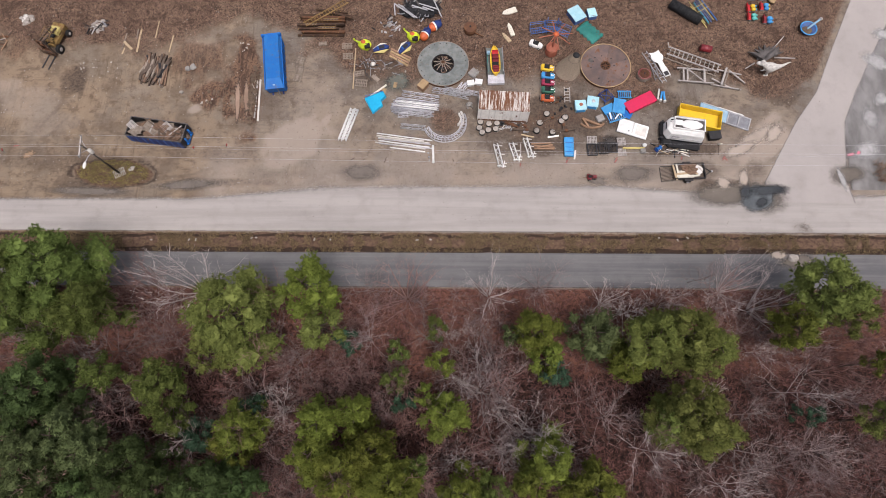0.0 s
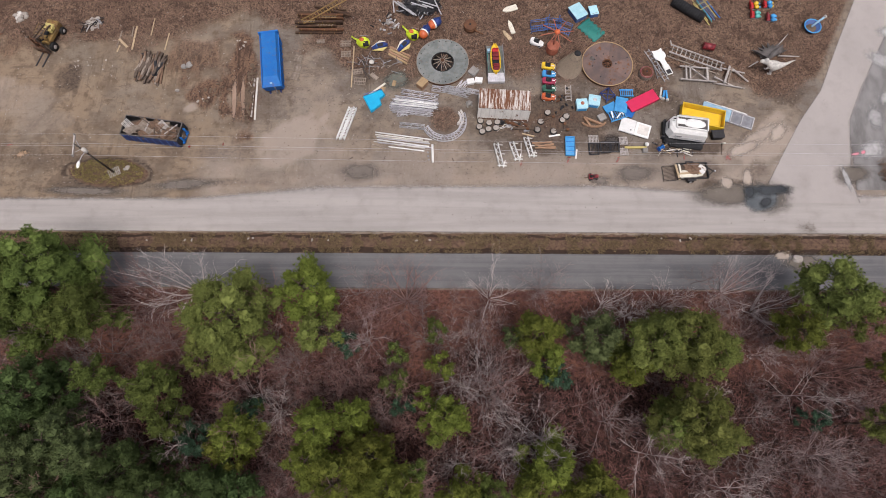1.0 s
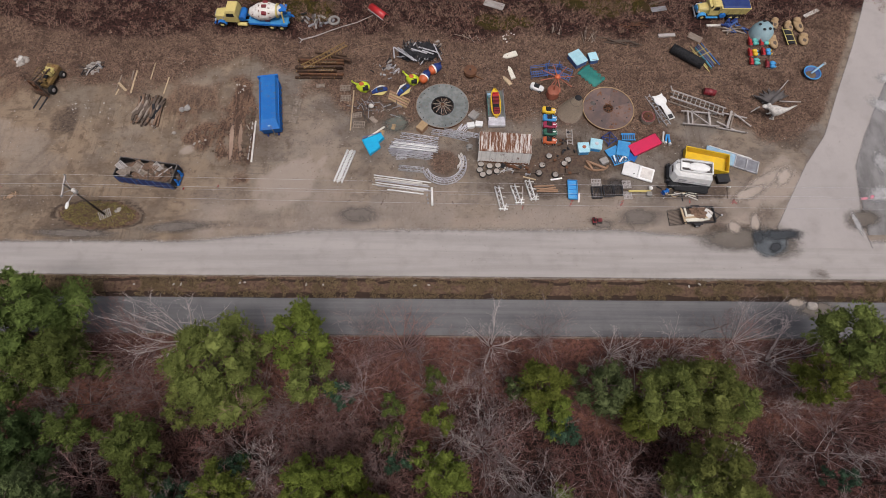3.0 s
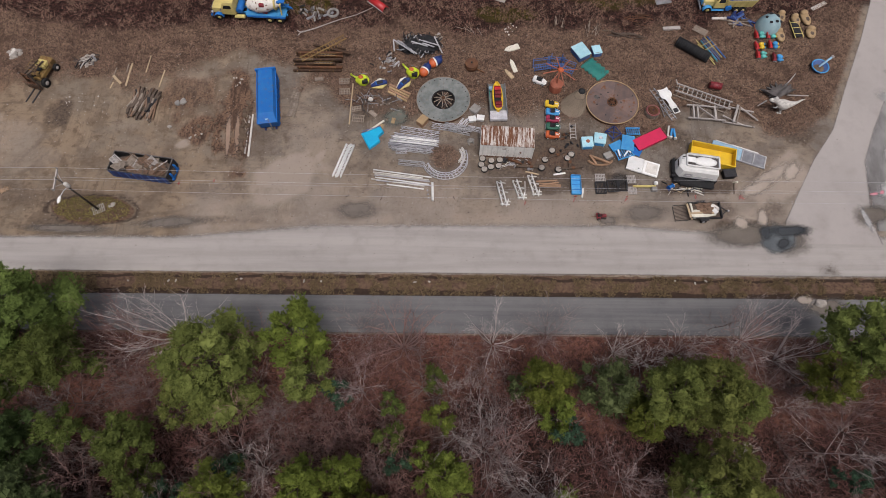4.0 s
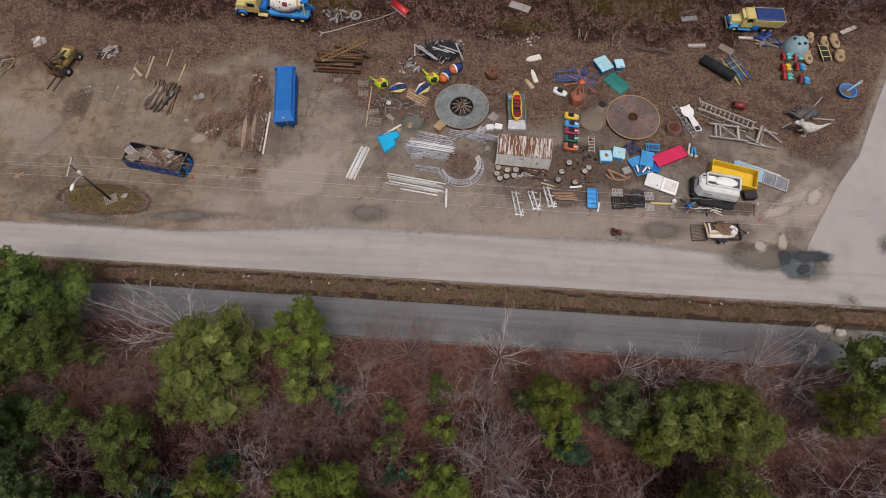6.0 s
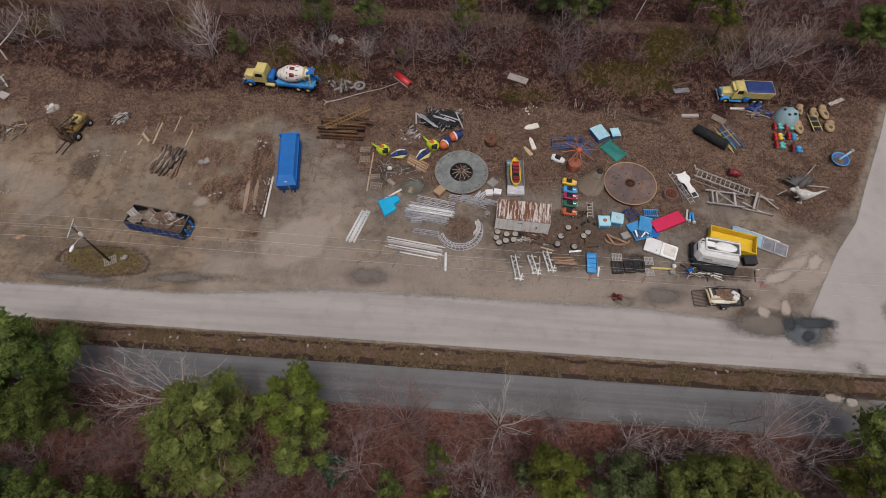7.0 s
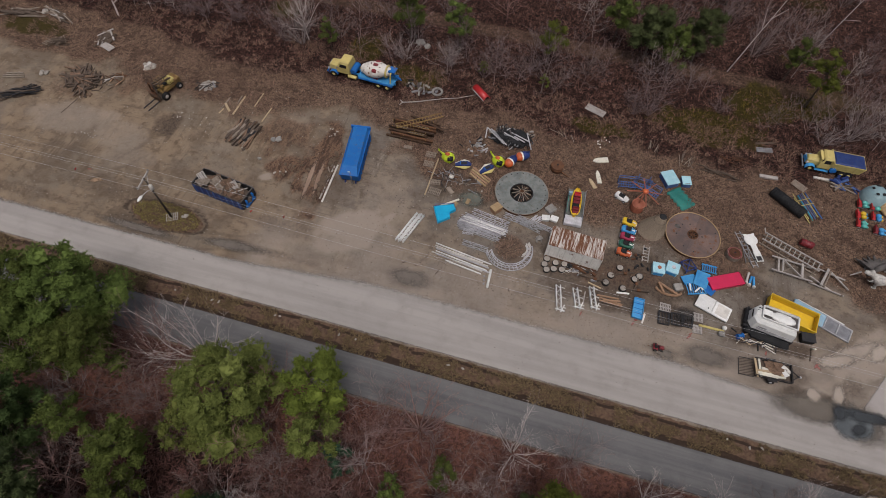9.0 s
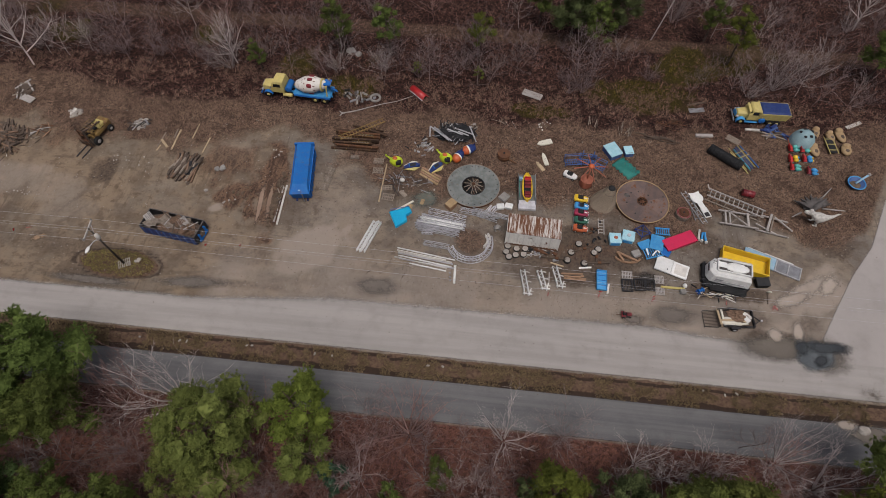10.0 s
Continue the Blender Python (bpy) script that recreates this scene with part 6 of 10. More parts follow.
plane_cab(-6.10, 45.82, 18)
plane_cab(-3.27, 45.91, 48)
ball_cab(-0.79, 47.65, 62)
ball_cab(0.34, 48.84, 35)
SEAT_COLOURS = ((RED, AQUA, AQUA), (RED, YELLOW, SKYBLUE), (RED, AQUA, AQUA), (RED, AQUA, YELLOW), (RED, SKYBLUE, YELLOW), (DARKRED, SKYBLUE, SKYBLUE))
seat_bench(39.13, 53.33, 0, *SEAT_COLOURS[0])
seat_bench(38.83, 51.70, 0, *SEAT_COLOURS[1])
seat_bench(38.74, 50.39, -5, *SEAT_COLOURS[2])
seat_bench(40.48, 53.35, 0, *SEAT_COLOURS[3])
seat_bench(40.46, 51.84, -4, *SEAT_COLOURS[4])
seat_bench(40.55, 49.95, -8, *SEAT_COLOURS[5])


def dome():
    d = thing("ride_dome", 40.31, 54.70, 0, "grey-blue fibreglass ride dome with dark round openings", "dome")
    prof = [(1.42, 0), (1.45, 0.12), (1.3, 0.75), (1.05, 1.25), (0.7, 1.6), (0.35, 1.75), (0.1, 1.8)]
    part("shell", Shape().lathe(prof, 28), GREYBLUE, d)
    part("base_rim", Shape().hoop((0, 0, 0.08), 1.46, 0.06, 32, 6), TERRA, d)
    for a, r, z, s in ((100, 0.62, 1.62, 0.26), (30, 0.66, 1.6, 0.28), (-60, 0.6, 1.66, 0.22), (165, 0.7, 1.58, 0.2), (240, 0.68, 1.6, 0.2), (-15, 1.0, 1.32, 0.2)):
        part("opening", Shape().blob((r * math.cos(radians(a)), r * math.sin(radians(a)), z), (s, s, 0.08), 12, 5), BLACK, d, "dark round opening")


def tan_shells():
    for k, (px, py, rx, ry, rot) in enumerate(((42.22, 56.16, 0.5, 0.95, -15), (41.49, 53.35, 0.55, 1.05, 5), (45.13, 56.03, 0.55, 1.2, 8), (45.28, 53.76, 0.6, 0.95, -10), (43.90, 55.74, 0.5, 0.85, 10))):
        t = thing("seat_shell", px, py, rot, "tan rounded plastic seat shell lying in dry grass", "seat shell", "tan seat shells")
        part("shell", Shape().blob((0, 0, 0.3), (rx * 1.0, ry * 0.95, 0.32), 16, 8), TAN, t)
        part("backrest", Shape().blob((0, ry * 0.5, 0.5), (rx * 0.8, ry * 0.36, 0.3), 14, 7), TAN, t)
        part("recess", Shape().blob((0, -ry * 0.25, 0.55), (rx * 0.42, ry * 0.36, 0.07), 12, 5), DARKWOOD, t, "dark worn pad of the seat")
        part("base", Shape().box(0, 0, 0.05, rx * 1.3, ry * 1.3, 0.1, c=0.03), DARKWOOD, t)
    f = thing("padded_frame", 43.62, 54.26, 4, "black padded panel strapped in a yellow ladder frame", "frame")
    part("pad", Shape().box(0, 0, 0.3, 0.85, 2.3, 0.22, c=0.06), BLACK, f)
    for s in (-1, 1):
        part("rail", Shape().rod((s * 0.5, -1.35, 0.4), (s * 0.5, 1.35, 0.4), 0.05), CREAMY, f)
    for v in (-0.8, 0.1, 0.9):
        part("rung", Shape().rod((-0.5, v, 0.45), (0.5, v, 0.45), 0.045), CREAMY, f)


def fountain():
    f = thing("fountain_basin", 45.09, 48.65, 0, "pale blue round basin with a pipe leaning out", "basin")
    part("bowl", Shape().lathe([(0.7, 0.0), (0.85, 0.25), (0.98, 0.5), (0.88, 0.5), (0.72, 0.22), (0.2, 0.14)], 28), DULLBLUE, f)
    part("rim", Shape().hoop((0, 0, 0.5), 0.95, 0.07, 32, 6), SKYBLUE, f)
    part("silt", Shape().blob((-0.1, -0.1, 0.2), (0.6, 0.5, 0.16), 12, 5, 0.2, 2), SOIL, f, "muddy leaves in the basin")
    part("pipe", Shape().rod((-0.1, 0.0, 0.35), (1.35, 0.95, 1.0), 0.12, 0.12, 10), PALEBLUE, f, "pale leaning pipe")
    part("pipe_collar", Shape().rod((1.22, 0.87, 0.94), (1.4, 0.98, 1.02), 0.19, 0.19, 10), GREYWOOD, f)


def black_roll():
    x, y, length, rot = span((28.98, 52.20), (32.36, 49.69))
    r = thing("rolled_matting", x, y, rot, "thick black roll of rubber matting", "roll")
    part("roll", Shape().spin((0, 0, 0.48), 0, [(0.2, -length / 2), (0.5, -length / 2), (0.58, -length / 2 + 0.05), (0.58, length / 2 - 0.05), (0.5, length / 2), (0.2, length / 2)], 20), BLACK, r)
    for i in range(14):
        part("rib", Shape().spin((-length / 2 + 0.15 + i * (length - 0.3) / 13, 0, 0.5), 0, [(0.57, -0.06), (0.61, -0.03), (0.61, 0.03), (0.57, 0.06)], 20), BLACK, r)
    ang = [(31.67, 52.42), (33.61, 49.79)]
    x, y, length, rot = span(*ang)
    b = thing("painted_bar_rack", x, y, rot, "bundle of yellow, blue and green painted steel bars", "bar rack")
    rnd = random.Random(2)
    for i, m in enumerate((CREAMY, CREAMY, TEAL, SKYBLUE, DULLBLUE, DULLBLUE, CREAMY, BLUE)):
        v = -0.75 + i * 0.24
        part("bar", Shape().rod((-length / 2 + rnd.uniform(-0.3, 0.3), v + 0.25, 0.35 + 0.04 * (i % 3)), (length / 2 + rnd.uniform(-0.2, 0.4), v - 0.15, 0.18 + 0.04 * (i % 3)), 0.05), m, b)
    for u in (-0.9, -0.2):
        part("cross_bar", Shape().rod((u, -0.9, 0.42), (u + 0.2, 1.1, 0.42), 0.05), CREAMY, b)
    single("weathered_sheet", Shape().box(0, 0, 0.08, 1.7, 0.95, 0.06, c=0.01), OLDWOOD, 32.24, 54.19, -35, "weathered plywood sheet lying in grass", "sheet")


dome()
tan_shells()
fountain()
black_roll()


def lizard_statue():
    """A standing dinosaur figure, one plain mesh."""
    s = Shape()
    spine = [((-1.3, 0.0, 1.75), 0.26), ((-1.0, 0, 1.85), 0.36), ((-0.75, 0, 1.6), 0.3), ((-0.45, 0, 1.3), 0.42), ((0, 0, 1.12), 0.56), ((0.45, 0, 1.05), 0.54), ((0.9, 0.05, 1.05), 0.36), ((1.5, 0.2, 1.15), 0.2), ((2.1, 0.5, 1.3), 0.11), ((2.5, 0.65, 1.35), 0.03)]
    n = 10
    rings = [[(p[0], p[1] + r * math.cos(t), p[2] + r * 1.1 * math.sin(t)) for t in [2 * math.pi * i / n for i in range(n)]] for p, r in spine]
    s.rings(rings, True, True)
    s.blob((-1.4, 0, 1.78), (0.36, 0.24, 0.22), 10, 6)
    for v in (-1, 1):
        s.rod((0.25, v * 0.28, 1.0), (0.05, v * 0.36, 0.5), 0.22, 0.14, 8).rod((0.05, v * 0.36, 0.5), (0.3, v * 0.36, 0.1), 0.13, 0.09, 8)
        s.box(0.18, v * 0.36, 0.06, 0.5, 0.24, 0.12, c=0.04)
        s.rod((-0.45, v * 0.28, 1.2), (-0.7, v * 0.42, 0.95), 0.08, 0.05, 6).rod((-0.7, v * 0.42, 0.95), (-0.95, v * 0.4, 1.02), 0.05, 0.03, 6)
    single("dinosaur_statue", s, OLDRESIN, 39.07, 42.83, -3, "weathered grey-white dinosaur statue standing in dry grass", "statue")
    w = Shape()
    sp = [((-1.2, -0.6, 0.3), 0.2), ((-0.5, -0.2, 0.6), 0.32), ((0.3, 0.1, 0.7), 0.38), ((1.0, 0.5, 0.6), 0.25), ((1.7, 0.9, 0.5), 0.1)]
    w.rings([[(p[0], p[1] + r * math.cos(t), p[2] + r * math.sin(t)) for t in [2 * math.pi * i / n for i in range(n)]] for p, r in sp], True, True)
    for z, reach, turn in ((0.5, 1.0, 0.0), (0.75, 0.8, 0.16)):
        rim = []
        for k in range(15):
            a0 = radians(4 + 9.5 * k) + turn
            r = reach * (1.0 if k % 2 == 0 else 0.62) * (0.9 + 0.1 * math.sin(k * 1.9))
            rim.append((-0.2 + 2.5 * r * math.cos(a0), 0.1 + 1.75 * r * math.sin(a0)))
        w.prism([(0.9, -0.1)] + rim + [(-0.9, -0.3)], z - 0.12, z)
    single("winged_statue", w, GREYBAR, 39.68, 44.66, 15, "dark grey winged creature statue lying toppled", "statue")
    for k, (p, q) in enumerate((((39.81, 45.13), (42.05, 47.47)), ((38.12, 44.04), (36.67, 43.12)), ((40.57, 44.82), (42.75, 44.36)), ((38.53, 44.58), (40.10, 45.28)))):
        x, y, l, r = span(p, q)
        single("dead_limb", Shape().rod((-l / 2, 0, 0.1), (l / 2, 0.1, 0.5), 0.11, 0.05, 7), GREYWOOD, x, y, r, "grey dead limb leaning beside statues", "branch", "limbs by the statues")


lizard_statue()


def thatched_hut():
    h = thing("thatched_roof", 16.1, 43.1, -28, "conical straw thatch hut roof with a dark opening", "thatched roof")
    s = Shape()
    prof = [(1.45, 0.0), (1.2, 0.5), (0.85, 1.0), (0.55, 1.5), (0.42, 1.8), (0.3, 1.9)]
    rnd = random.Random(3)
    n = 26
    s.rings([[(r * k * math.cos(2 * math.pi * i / n) + z * 0.1, r * k * math.sin(2 * math.pi * i / n) + z * 0.62, z * 0.85) for i in range(n) for k in [1 + rnd.uniform(-0.06, 0.06)]] for r, z in prof])
    part("thatch", s, THATCH, h)
    straw = Shape()
    for i in range(110):
        a, k0, k1 = rnd.uniform(0, 6.283), rnd.uniform(0.0, 0.5), rnd.uniform(0.6, 1.0)
        tip = lambda k: (((1.5 - 1.05 * k) * math.cos(a)) + 1.8 * k * 0.1, ((1.5 - 1.05 * k) * math.sin(a)) + 1.8 * k * 0.62, 1.8 * 0.85 * k + 0.05)
        straw.bar(tip(k0), tip(k1), 0.035, 0.02)
    tagged(part("straw", straw, THATCH, h, "loose strands of straw"), kind="stuff")
    part("opening", Shape().blob((0.19, 1.15, 1.6), (0.42, 0.4, 0.14), 12, 5), BLACK, h, "dark hole at the tip")
    part("tie_ring", Shape().hoop((0.14, 0.87, 1.19), 0.66, 0.04, 22, 5), DARKWOOD, h)


def rust_drum(x, y, rot, r, h, m, label, cover):
    d = thing("rusted_drum", x, y, rot, label, "drum")
    part("drum", Shape().lathe([(r * 0.95, 0), (r, 0.06), (r, h * 0.45), (r * 1.05, h * 0.5), (r, h * 0.55), (r, h), (r * 0.9, h + 0.03), (r * 0.86, h - 0.08)], 22), m, d)
    part("lid", Shape().lathe([(r * 0.95, h - 0.05), (r * 0.9, h + 0.03), (r * 0.8, h + 0.01), (r * 0.5, h - 0.02), (r * 0.3, h + 0.03), (r * 0.08, h + 0.05)], 22), cover, d)
    part("rim", Shape().hoop((0, 0, h), r, 0.05, 26, 6), cover, d)
    part("hub", Shape().lathe([(0.1, h), (0.1, h + 0.16), (0.03, h + 0.2)], 10), BLACKFRAME, d)
    return d


thatched_hut()
d = rust_drum(4.58, 48.52, 0, 0.72, 0.75, RUST, "rusted brown gear drum standing in dry grass", RUST)
part("axle", Shape().bar((0.5, -0.3, 0.15), (1.55, -0.85, 0.12), 0.12), RUST, d)
d = rust_drum(24.85, 42.26, 0, 0.72, 0.6, OLDWOOD, "round wooden tub round a coil of dark red hose", DARKRED)
for k in range(3):
    part("coil", Shape().hoop((0, 0, 0.66 + 0.05 * (k % 2)), 0.52 - 0.15 * k, 0.07, 22, 6), RUST, d, "rust-red coiled hose")
for k in range(14):
    part("stave", Shape().box(0.76 * math.cos(k * 0.449), 0.76 * math.sin(k * 0.449), 0.3, 0.07, 0.24, 0.6, rz=math.degrees(k * 0.449), c=0.015), OLDWOOD, d, "weathered wooden stave")
b = thing("steel_barrel", 32.49, 45.81, -12, "dull red steel barrel lying on its side", "barrel")
part("barrel", Shape().spin((0, 0, 0.45), 0, [(0.34, -0.66), (0.4, -0.62), (0.4, -0.26), (0.43, -0.23), (0.4, -0.2), (0.4, 0.2), (0.43, 0.23), (0.4, 0.26), (0.4, 0.62), (0.34, 0.66)], 18), DARKRED, b)
part("chock", Shape().box(0, 0.3, 0.08, 1.2, 0.14, 0.16).box(0, -0.3, 0.08, 1.2, 0.14, 0.16), DARKWOOD, b)


def guitar_sign():
    x, y, length, rot = span((26.31, 45.50), (27.54, 42.45))
    g = thing("cutout_sign", x, y, rot, "white guitar-shaped cutout sign lying on a frame", "sign")
    pts = []
    for i in range(28):
        a = 2 * math.pi * i / 28
        ear = 0.42 * max(0.0, 1 - abs(abs(a - math.pi) - 0.62) / 0.24)
        pts.append((-0.75 + (0.72 + ear) * math.cos(a), (0.72 + ear) * math.sin(a)))
    part("round_body", Shape().prism(pts, 0.3, 0.37), WHITE, g)
    part("neck", Shape().box(0.55, 0, 0.34, 1.5, 0.62, 0.07), WHITE, g)
    part("neck_frame", Shape().box(1.3, 0.33, 0.33, 1.2, 0.09, 0.1).box(1.3, -0.33, 0.33, 1.2, 0.09, 0.1).box(1.92, 0, 0.33, 0.1, 0.75, 0.1), WHITE, g)
    part("neck_panel", Shape().box(1.35, 0, 0.3, 1.1, 0.56, 0.03), BLACKFRAME, g, "dark panel within the neck")
    for u in (-0.9, 0.6, 1.6):
        part("support", Shape().box(u, 0, 0.13, 0.12, 0.9, 0.26), DARKWOOD, g)


guitar_sign()


# ---- scrap, trusses and loose parts ----
def lattice(p, q, w, h, m, label, group, z=0.0, bays=0, r=0.042):
    """A box truss lying on the ground: four chords and zigzag braces."""
    x, y, L, rot = span(p, q)
    t = thing("truss", x, y, rot, label, "truss", group, z)
    for v in (-w / 2, w / 2):
        for u in (0.05, h):
            part("chord", Shape().rod((-L / 2, v, u), (L / 2, v, u), r, None, 6), m, t)
    n = bays or max(4, int(L / 0.55))
    step_x = L / n
    top = Shape().rod((-step_x / 2, -w / 2, h), (step_x / 2, w / 2, h), r * 0.7, None, 5).mesh("brace")
    side = Shape().rod((-step_x / 2, 0, 0.05), (step_x / 2, 0, h), r * 0.7, None, 5).mesh("side_brace")
    for me in (top, side):
        me.materials.append(m)
    for i in range(n):
        u = -L / 2 + (i + 0.5) * step_x
        b = new("brace", top)
        b.parent, b.location, b.scale = t, (u, 0, 0), (1, -1 if i % 2 else 1, 1)
        for v in (-w / 2, w / 2):
            b = new("side_brace", side)
            b.parent, b.location, b.scale = t, (u, v, 0), (-1 if i % 2 else 1, 1, 1)
    return t


def ladder(p, q, w, n, m, label, name="ladder", z=0.06, r=0.05, group="", rung=None):
    x, y, L, rot = span(p, q)
    t = thing(name, x, y, rot, label, name.replace("_", " "), group)
    for s in (-1, 1):
        part("rail", Shape().bar((-L / 2, s * w / 2, z), (L / 2, s * w / 2, z), r, r * 1.3), m, t)
    for i in range(n):
        u = -L / 2 + L * (i + 0.5) / n
        part("rung", Shape().bar((u, -w / 2, z), (u, w / 2, z), rung or r * 0.8), m, t)
    return t


def plank(p, q, w, m, label, z=0.0, thick=0.05, name="plank", group="loose planks"):
    x, y, L, rot = span(p, q)
    return single(name, Shape().box(0, 0, thick / 2, L, w, thick, c=min(0.008, thick / 4)), m, x, y, rot, label, name.replace("_", " "), group, z=z)


def pole(p, q, r, m, label, z=None, name="pole", group=""):
    x, y, L, rot = span(p, q)
    s = Shape().spin((0, 0, r if z is None else z), 0, [(r * 0.6, -L / 2), (r, -L / 2 + 0.01), (r, L / 2 - 0.01), (r * 0.6, L / 2)], 10)
    return single(name, s, m, x, y, rot, label, name, group)


G1 = "aluminium coaster trusses in a stack"
T1 = "weathered aluminium box truss lying in a stack"
lattice((-3.39, 39.85), (0.91, 39.12), 0.5, 0.4, ALU, T1, G1)
lattice((-3.89, 38.95), (0.85, 38.23), 0.5, 0.42, ALU, T1, G1)
lattice((-4.47, 38.58), (0.92, 37.94), 0.55, 0.42, ALU, T1, G1)
lattice((-4.66, 38.14), (0.14, 37.50), 0.5, 0.42, ALU, T1, G1)
lattice((-4.58, 37.77), (0.34, 37.13), 0.5, 0.42, ALU, T1, G1)
lattice((-4.10, 38.74), (0.47, 38.02), 0.45, 0.4, ALU, T1, G1, 0.44)
lattice((-4.21, 38.16), (0.22, 37.52), 0.45, 0.4, ALU, T1, G1, 0.44)
lattice((-3.95, 38.38), (0.74, 37.73), 0.4, 0.35, WHITE, T1, G1, 0.5)
lattice((-4.46, 37.86), (0.09, 37.30), 0.4, 0.35, ALU, T1, G1, 0.5)
lattice((-4.30, 37.41), (0.02, 36.91), 0.35, 0.35, GALV, T1, G1)
pole((-4.12, 38.34), (0.35, 37.78), 0.07, WHITE, "thin white pole lying on stacked trusses", 0.95, group=G1)
pole((-4.36, 37.83), (0.62, 37.27), 0.07, WHITE, "thin white pole lying on stacked trusses", 0.95, group=G1)
lattice((-3.83, 36.97), (-2.59, 37.05), 0.45, 0.35, ALU, "short aluminium truss beside the stack", G1)
lattice((-3.47, 35.60), (-0.61, 35.32), 0.45, 0.38, GALV, "single grey truss lying alone on bare dirt", "trusses on the dirt")
lattice((0.10, 40.30), (4.13, 39.72), 0.5, 0.4, ALU, "pale truss lying beside the grey platform", "trusses on the dirt")
lattice((1.43, 40.16), (4.39, 39.35), 0.5, 0.4, GALV, "grey truss lying beside the grey platform", "trusses on the dirt")
lattice((1.50, 40.15), (4.64, 39.56), 0.45, 0.35, GALV, "grey truss lying across others", "trusses on the dirt", 0.42)
lattice((4.13, 40.09), (5.71, 39.72), 0.4, 0.3, ALU, "short pale truss end by a container", "trusses on the dirt")
lattice((-9.10, 37.76), (-10.31, 33.79), 0.36, 0.3, WHITE, "long white truss section lying on dirt", "white truss pair", bays=20, r=0.06)
lattice((-8.58, 37.76), (-9.80, 33.79), 0.36, 0.3, WHITE, "long white truss section lying on dirt", "white truss pair", bays=20, r=0.06)

G2 = "white steel poles on the ground"
for k, (a, b) in enumerate((((-6.16, 34.73), (0.19, 33.83)), ((-6.15, 34.44), (-0.77, 33.75)), ((-6.00, 34.09), (0.00, 33.33)), ((-5.93, 33.80), (-0.12, 32.98)), ((-6.31, 33.59), (-0.57, 32.77)), ((-5.79, 33.45), (0.14, 32.84)), ((-4.61, 32.96), (-0.62, 32.42)), ((-5.97, 34.08), (-0.12, 33.39)))):
    pole(a, b, 0.075, (WHITE, BONE, ALU)[k % 3], "long white steel pole lying in a loose row", None if k < 7 else 0.32, group=G2)
pole((-6.22, 33.17), (-4.08, 32.40), 0.05, OLDWOOD, "thin grey pole lying beside white poles", group=G2)
pole((0.26, 33.19), (0.35, 31.03), 0.13, WHITE, "short white steel pole lying across the row's end", group=G2)
for k, (px, py) in enumerate(((-0.24, 32.28), (-0.17, 31.79), (-0.10, 31.38))):
    single("pipe_fitting", Shape().lathe([(0.04, 0), (0.1, 0.03), (0.1, 0.1), (0.04, 0.12)], 10), STEEL, px, py, 0, "small grey pipe flange on the dirt", "pipe fitting", "pipe fittings")


def curved_truss():
    cx, cy = 1.59, 36.12
    t = thing("curved_truss", cx, cy, 0, "white horseshoe-curved coaster track truss", "truss")
    a0, a1, n = -158, 22, 18
    at = lambda r, a, z: (r * math.cos(radians(a)), r * math.sin(radians(a)), z)
    for r, z in ((1.95, 0.06), (2.5, 0.06), (1.95, 0.5), (2.45, 0.5)):
        part("chord", Shape().path([at(r, a0 + (a1 - a0) * i / n, z) for i in range(n + 1)], 0.05), ALU, t)
    for i in range(n):
        u, v = a0 + (a1 - a0) * i / n, a0 + (a1 - a0) * (i + 1) / n
        part("brace", Shape().rod(at(1.95, u, 0.5), at(2.45, v, 0.5), 0.035, None, 5), ALU, t)
        part("tie", Shape().rod(at(1.95, u, 0.5), at(2.5, u, 0.06), 0.025, None, 5).rod(at(2.5, u, 0.06), at(2.45, u, 0.5), 0.035, None, 5), ALU, t)
    cx, cy = 2.37, 36.49
    t = thing("curved_truss", cx, cy, 0, "white curved coaster track end standing behind the horseshoe", "truss")
    for r, z in ((1.05, 0.06), (1.4, 0.06), (1.05, 0.45), (1.4, 0.45)):
        part("chord", Shape().path([at(r, -50 + 90 * i / 8, z) for i in range(9)], 0.07), BONE, t)
    for i in range(8):
        u = -50 + 90 * i / 8
        part("brace", Shape().rod(at(1.05, u, 0.45), at(1.4, u + 11, 0.45), 0.045, None, 5), BONE, t)


curved_truss()


def cyan_cover():
    c = thing("plastic_cover", -6.40, 38.47, 0, "bright cyan L-shaped plastic cover lying on dirt", "cover")
    pts = [(-7.72, 39.09), (-5.65, 40.06), (-5.23, 39.39), (-5.80, 38.80), (-5.58, 38.21), (-6.72, 37.18)]
    ox, oy = c.matrix_world.translation[:2]
    pts = [(x - ox, y - oy) for x, y in reversed(pts)]
    mid = (sum(p[0] for p in pts) / 6, sum(p[1] for p in pts) / 6)
    inner = [(mid[0] + (x - mid[0]) * 0.88, mid[1] + (y - mid[1]) * 0.88) for x, y in pts]
    part("skirt", Shape().rings([[(x, y, 0.0) for x, y in pts], [(x, y, 0.35) for x, y in pts]]), CYAN, c)
    part("top", Shape().rings([[(x, y, 0.35) for x, y in pts], [(x, y, 0.45) for x, y in inner]]), CYAN, c)
    f = thing("tubular_stand", -6.49, 39.61, 18, "dull blue tube frame behind a cyan cover", "frame")
    part("tube", Shape().path([(-1.2, 0, 0), (-1.2, 0, 0.6), (1.0, 0, 0.6), (1.0, 0, 0)], 0.04), DULLBLUE, f)
    part("brace", Shape().rod((-1.2, 0, 0.3), (1.0, 0, 0.3), 0.03), DULLBLUE, f)


cyan_cover()


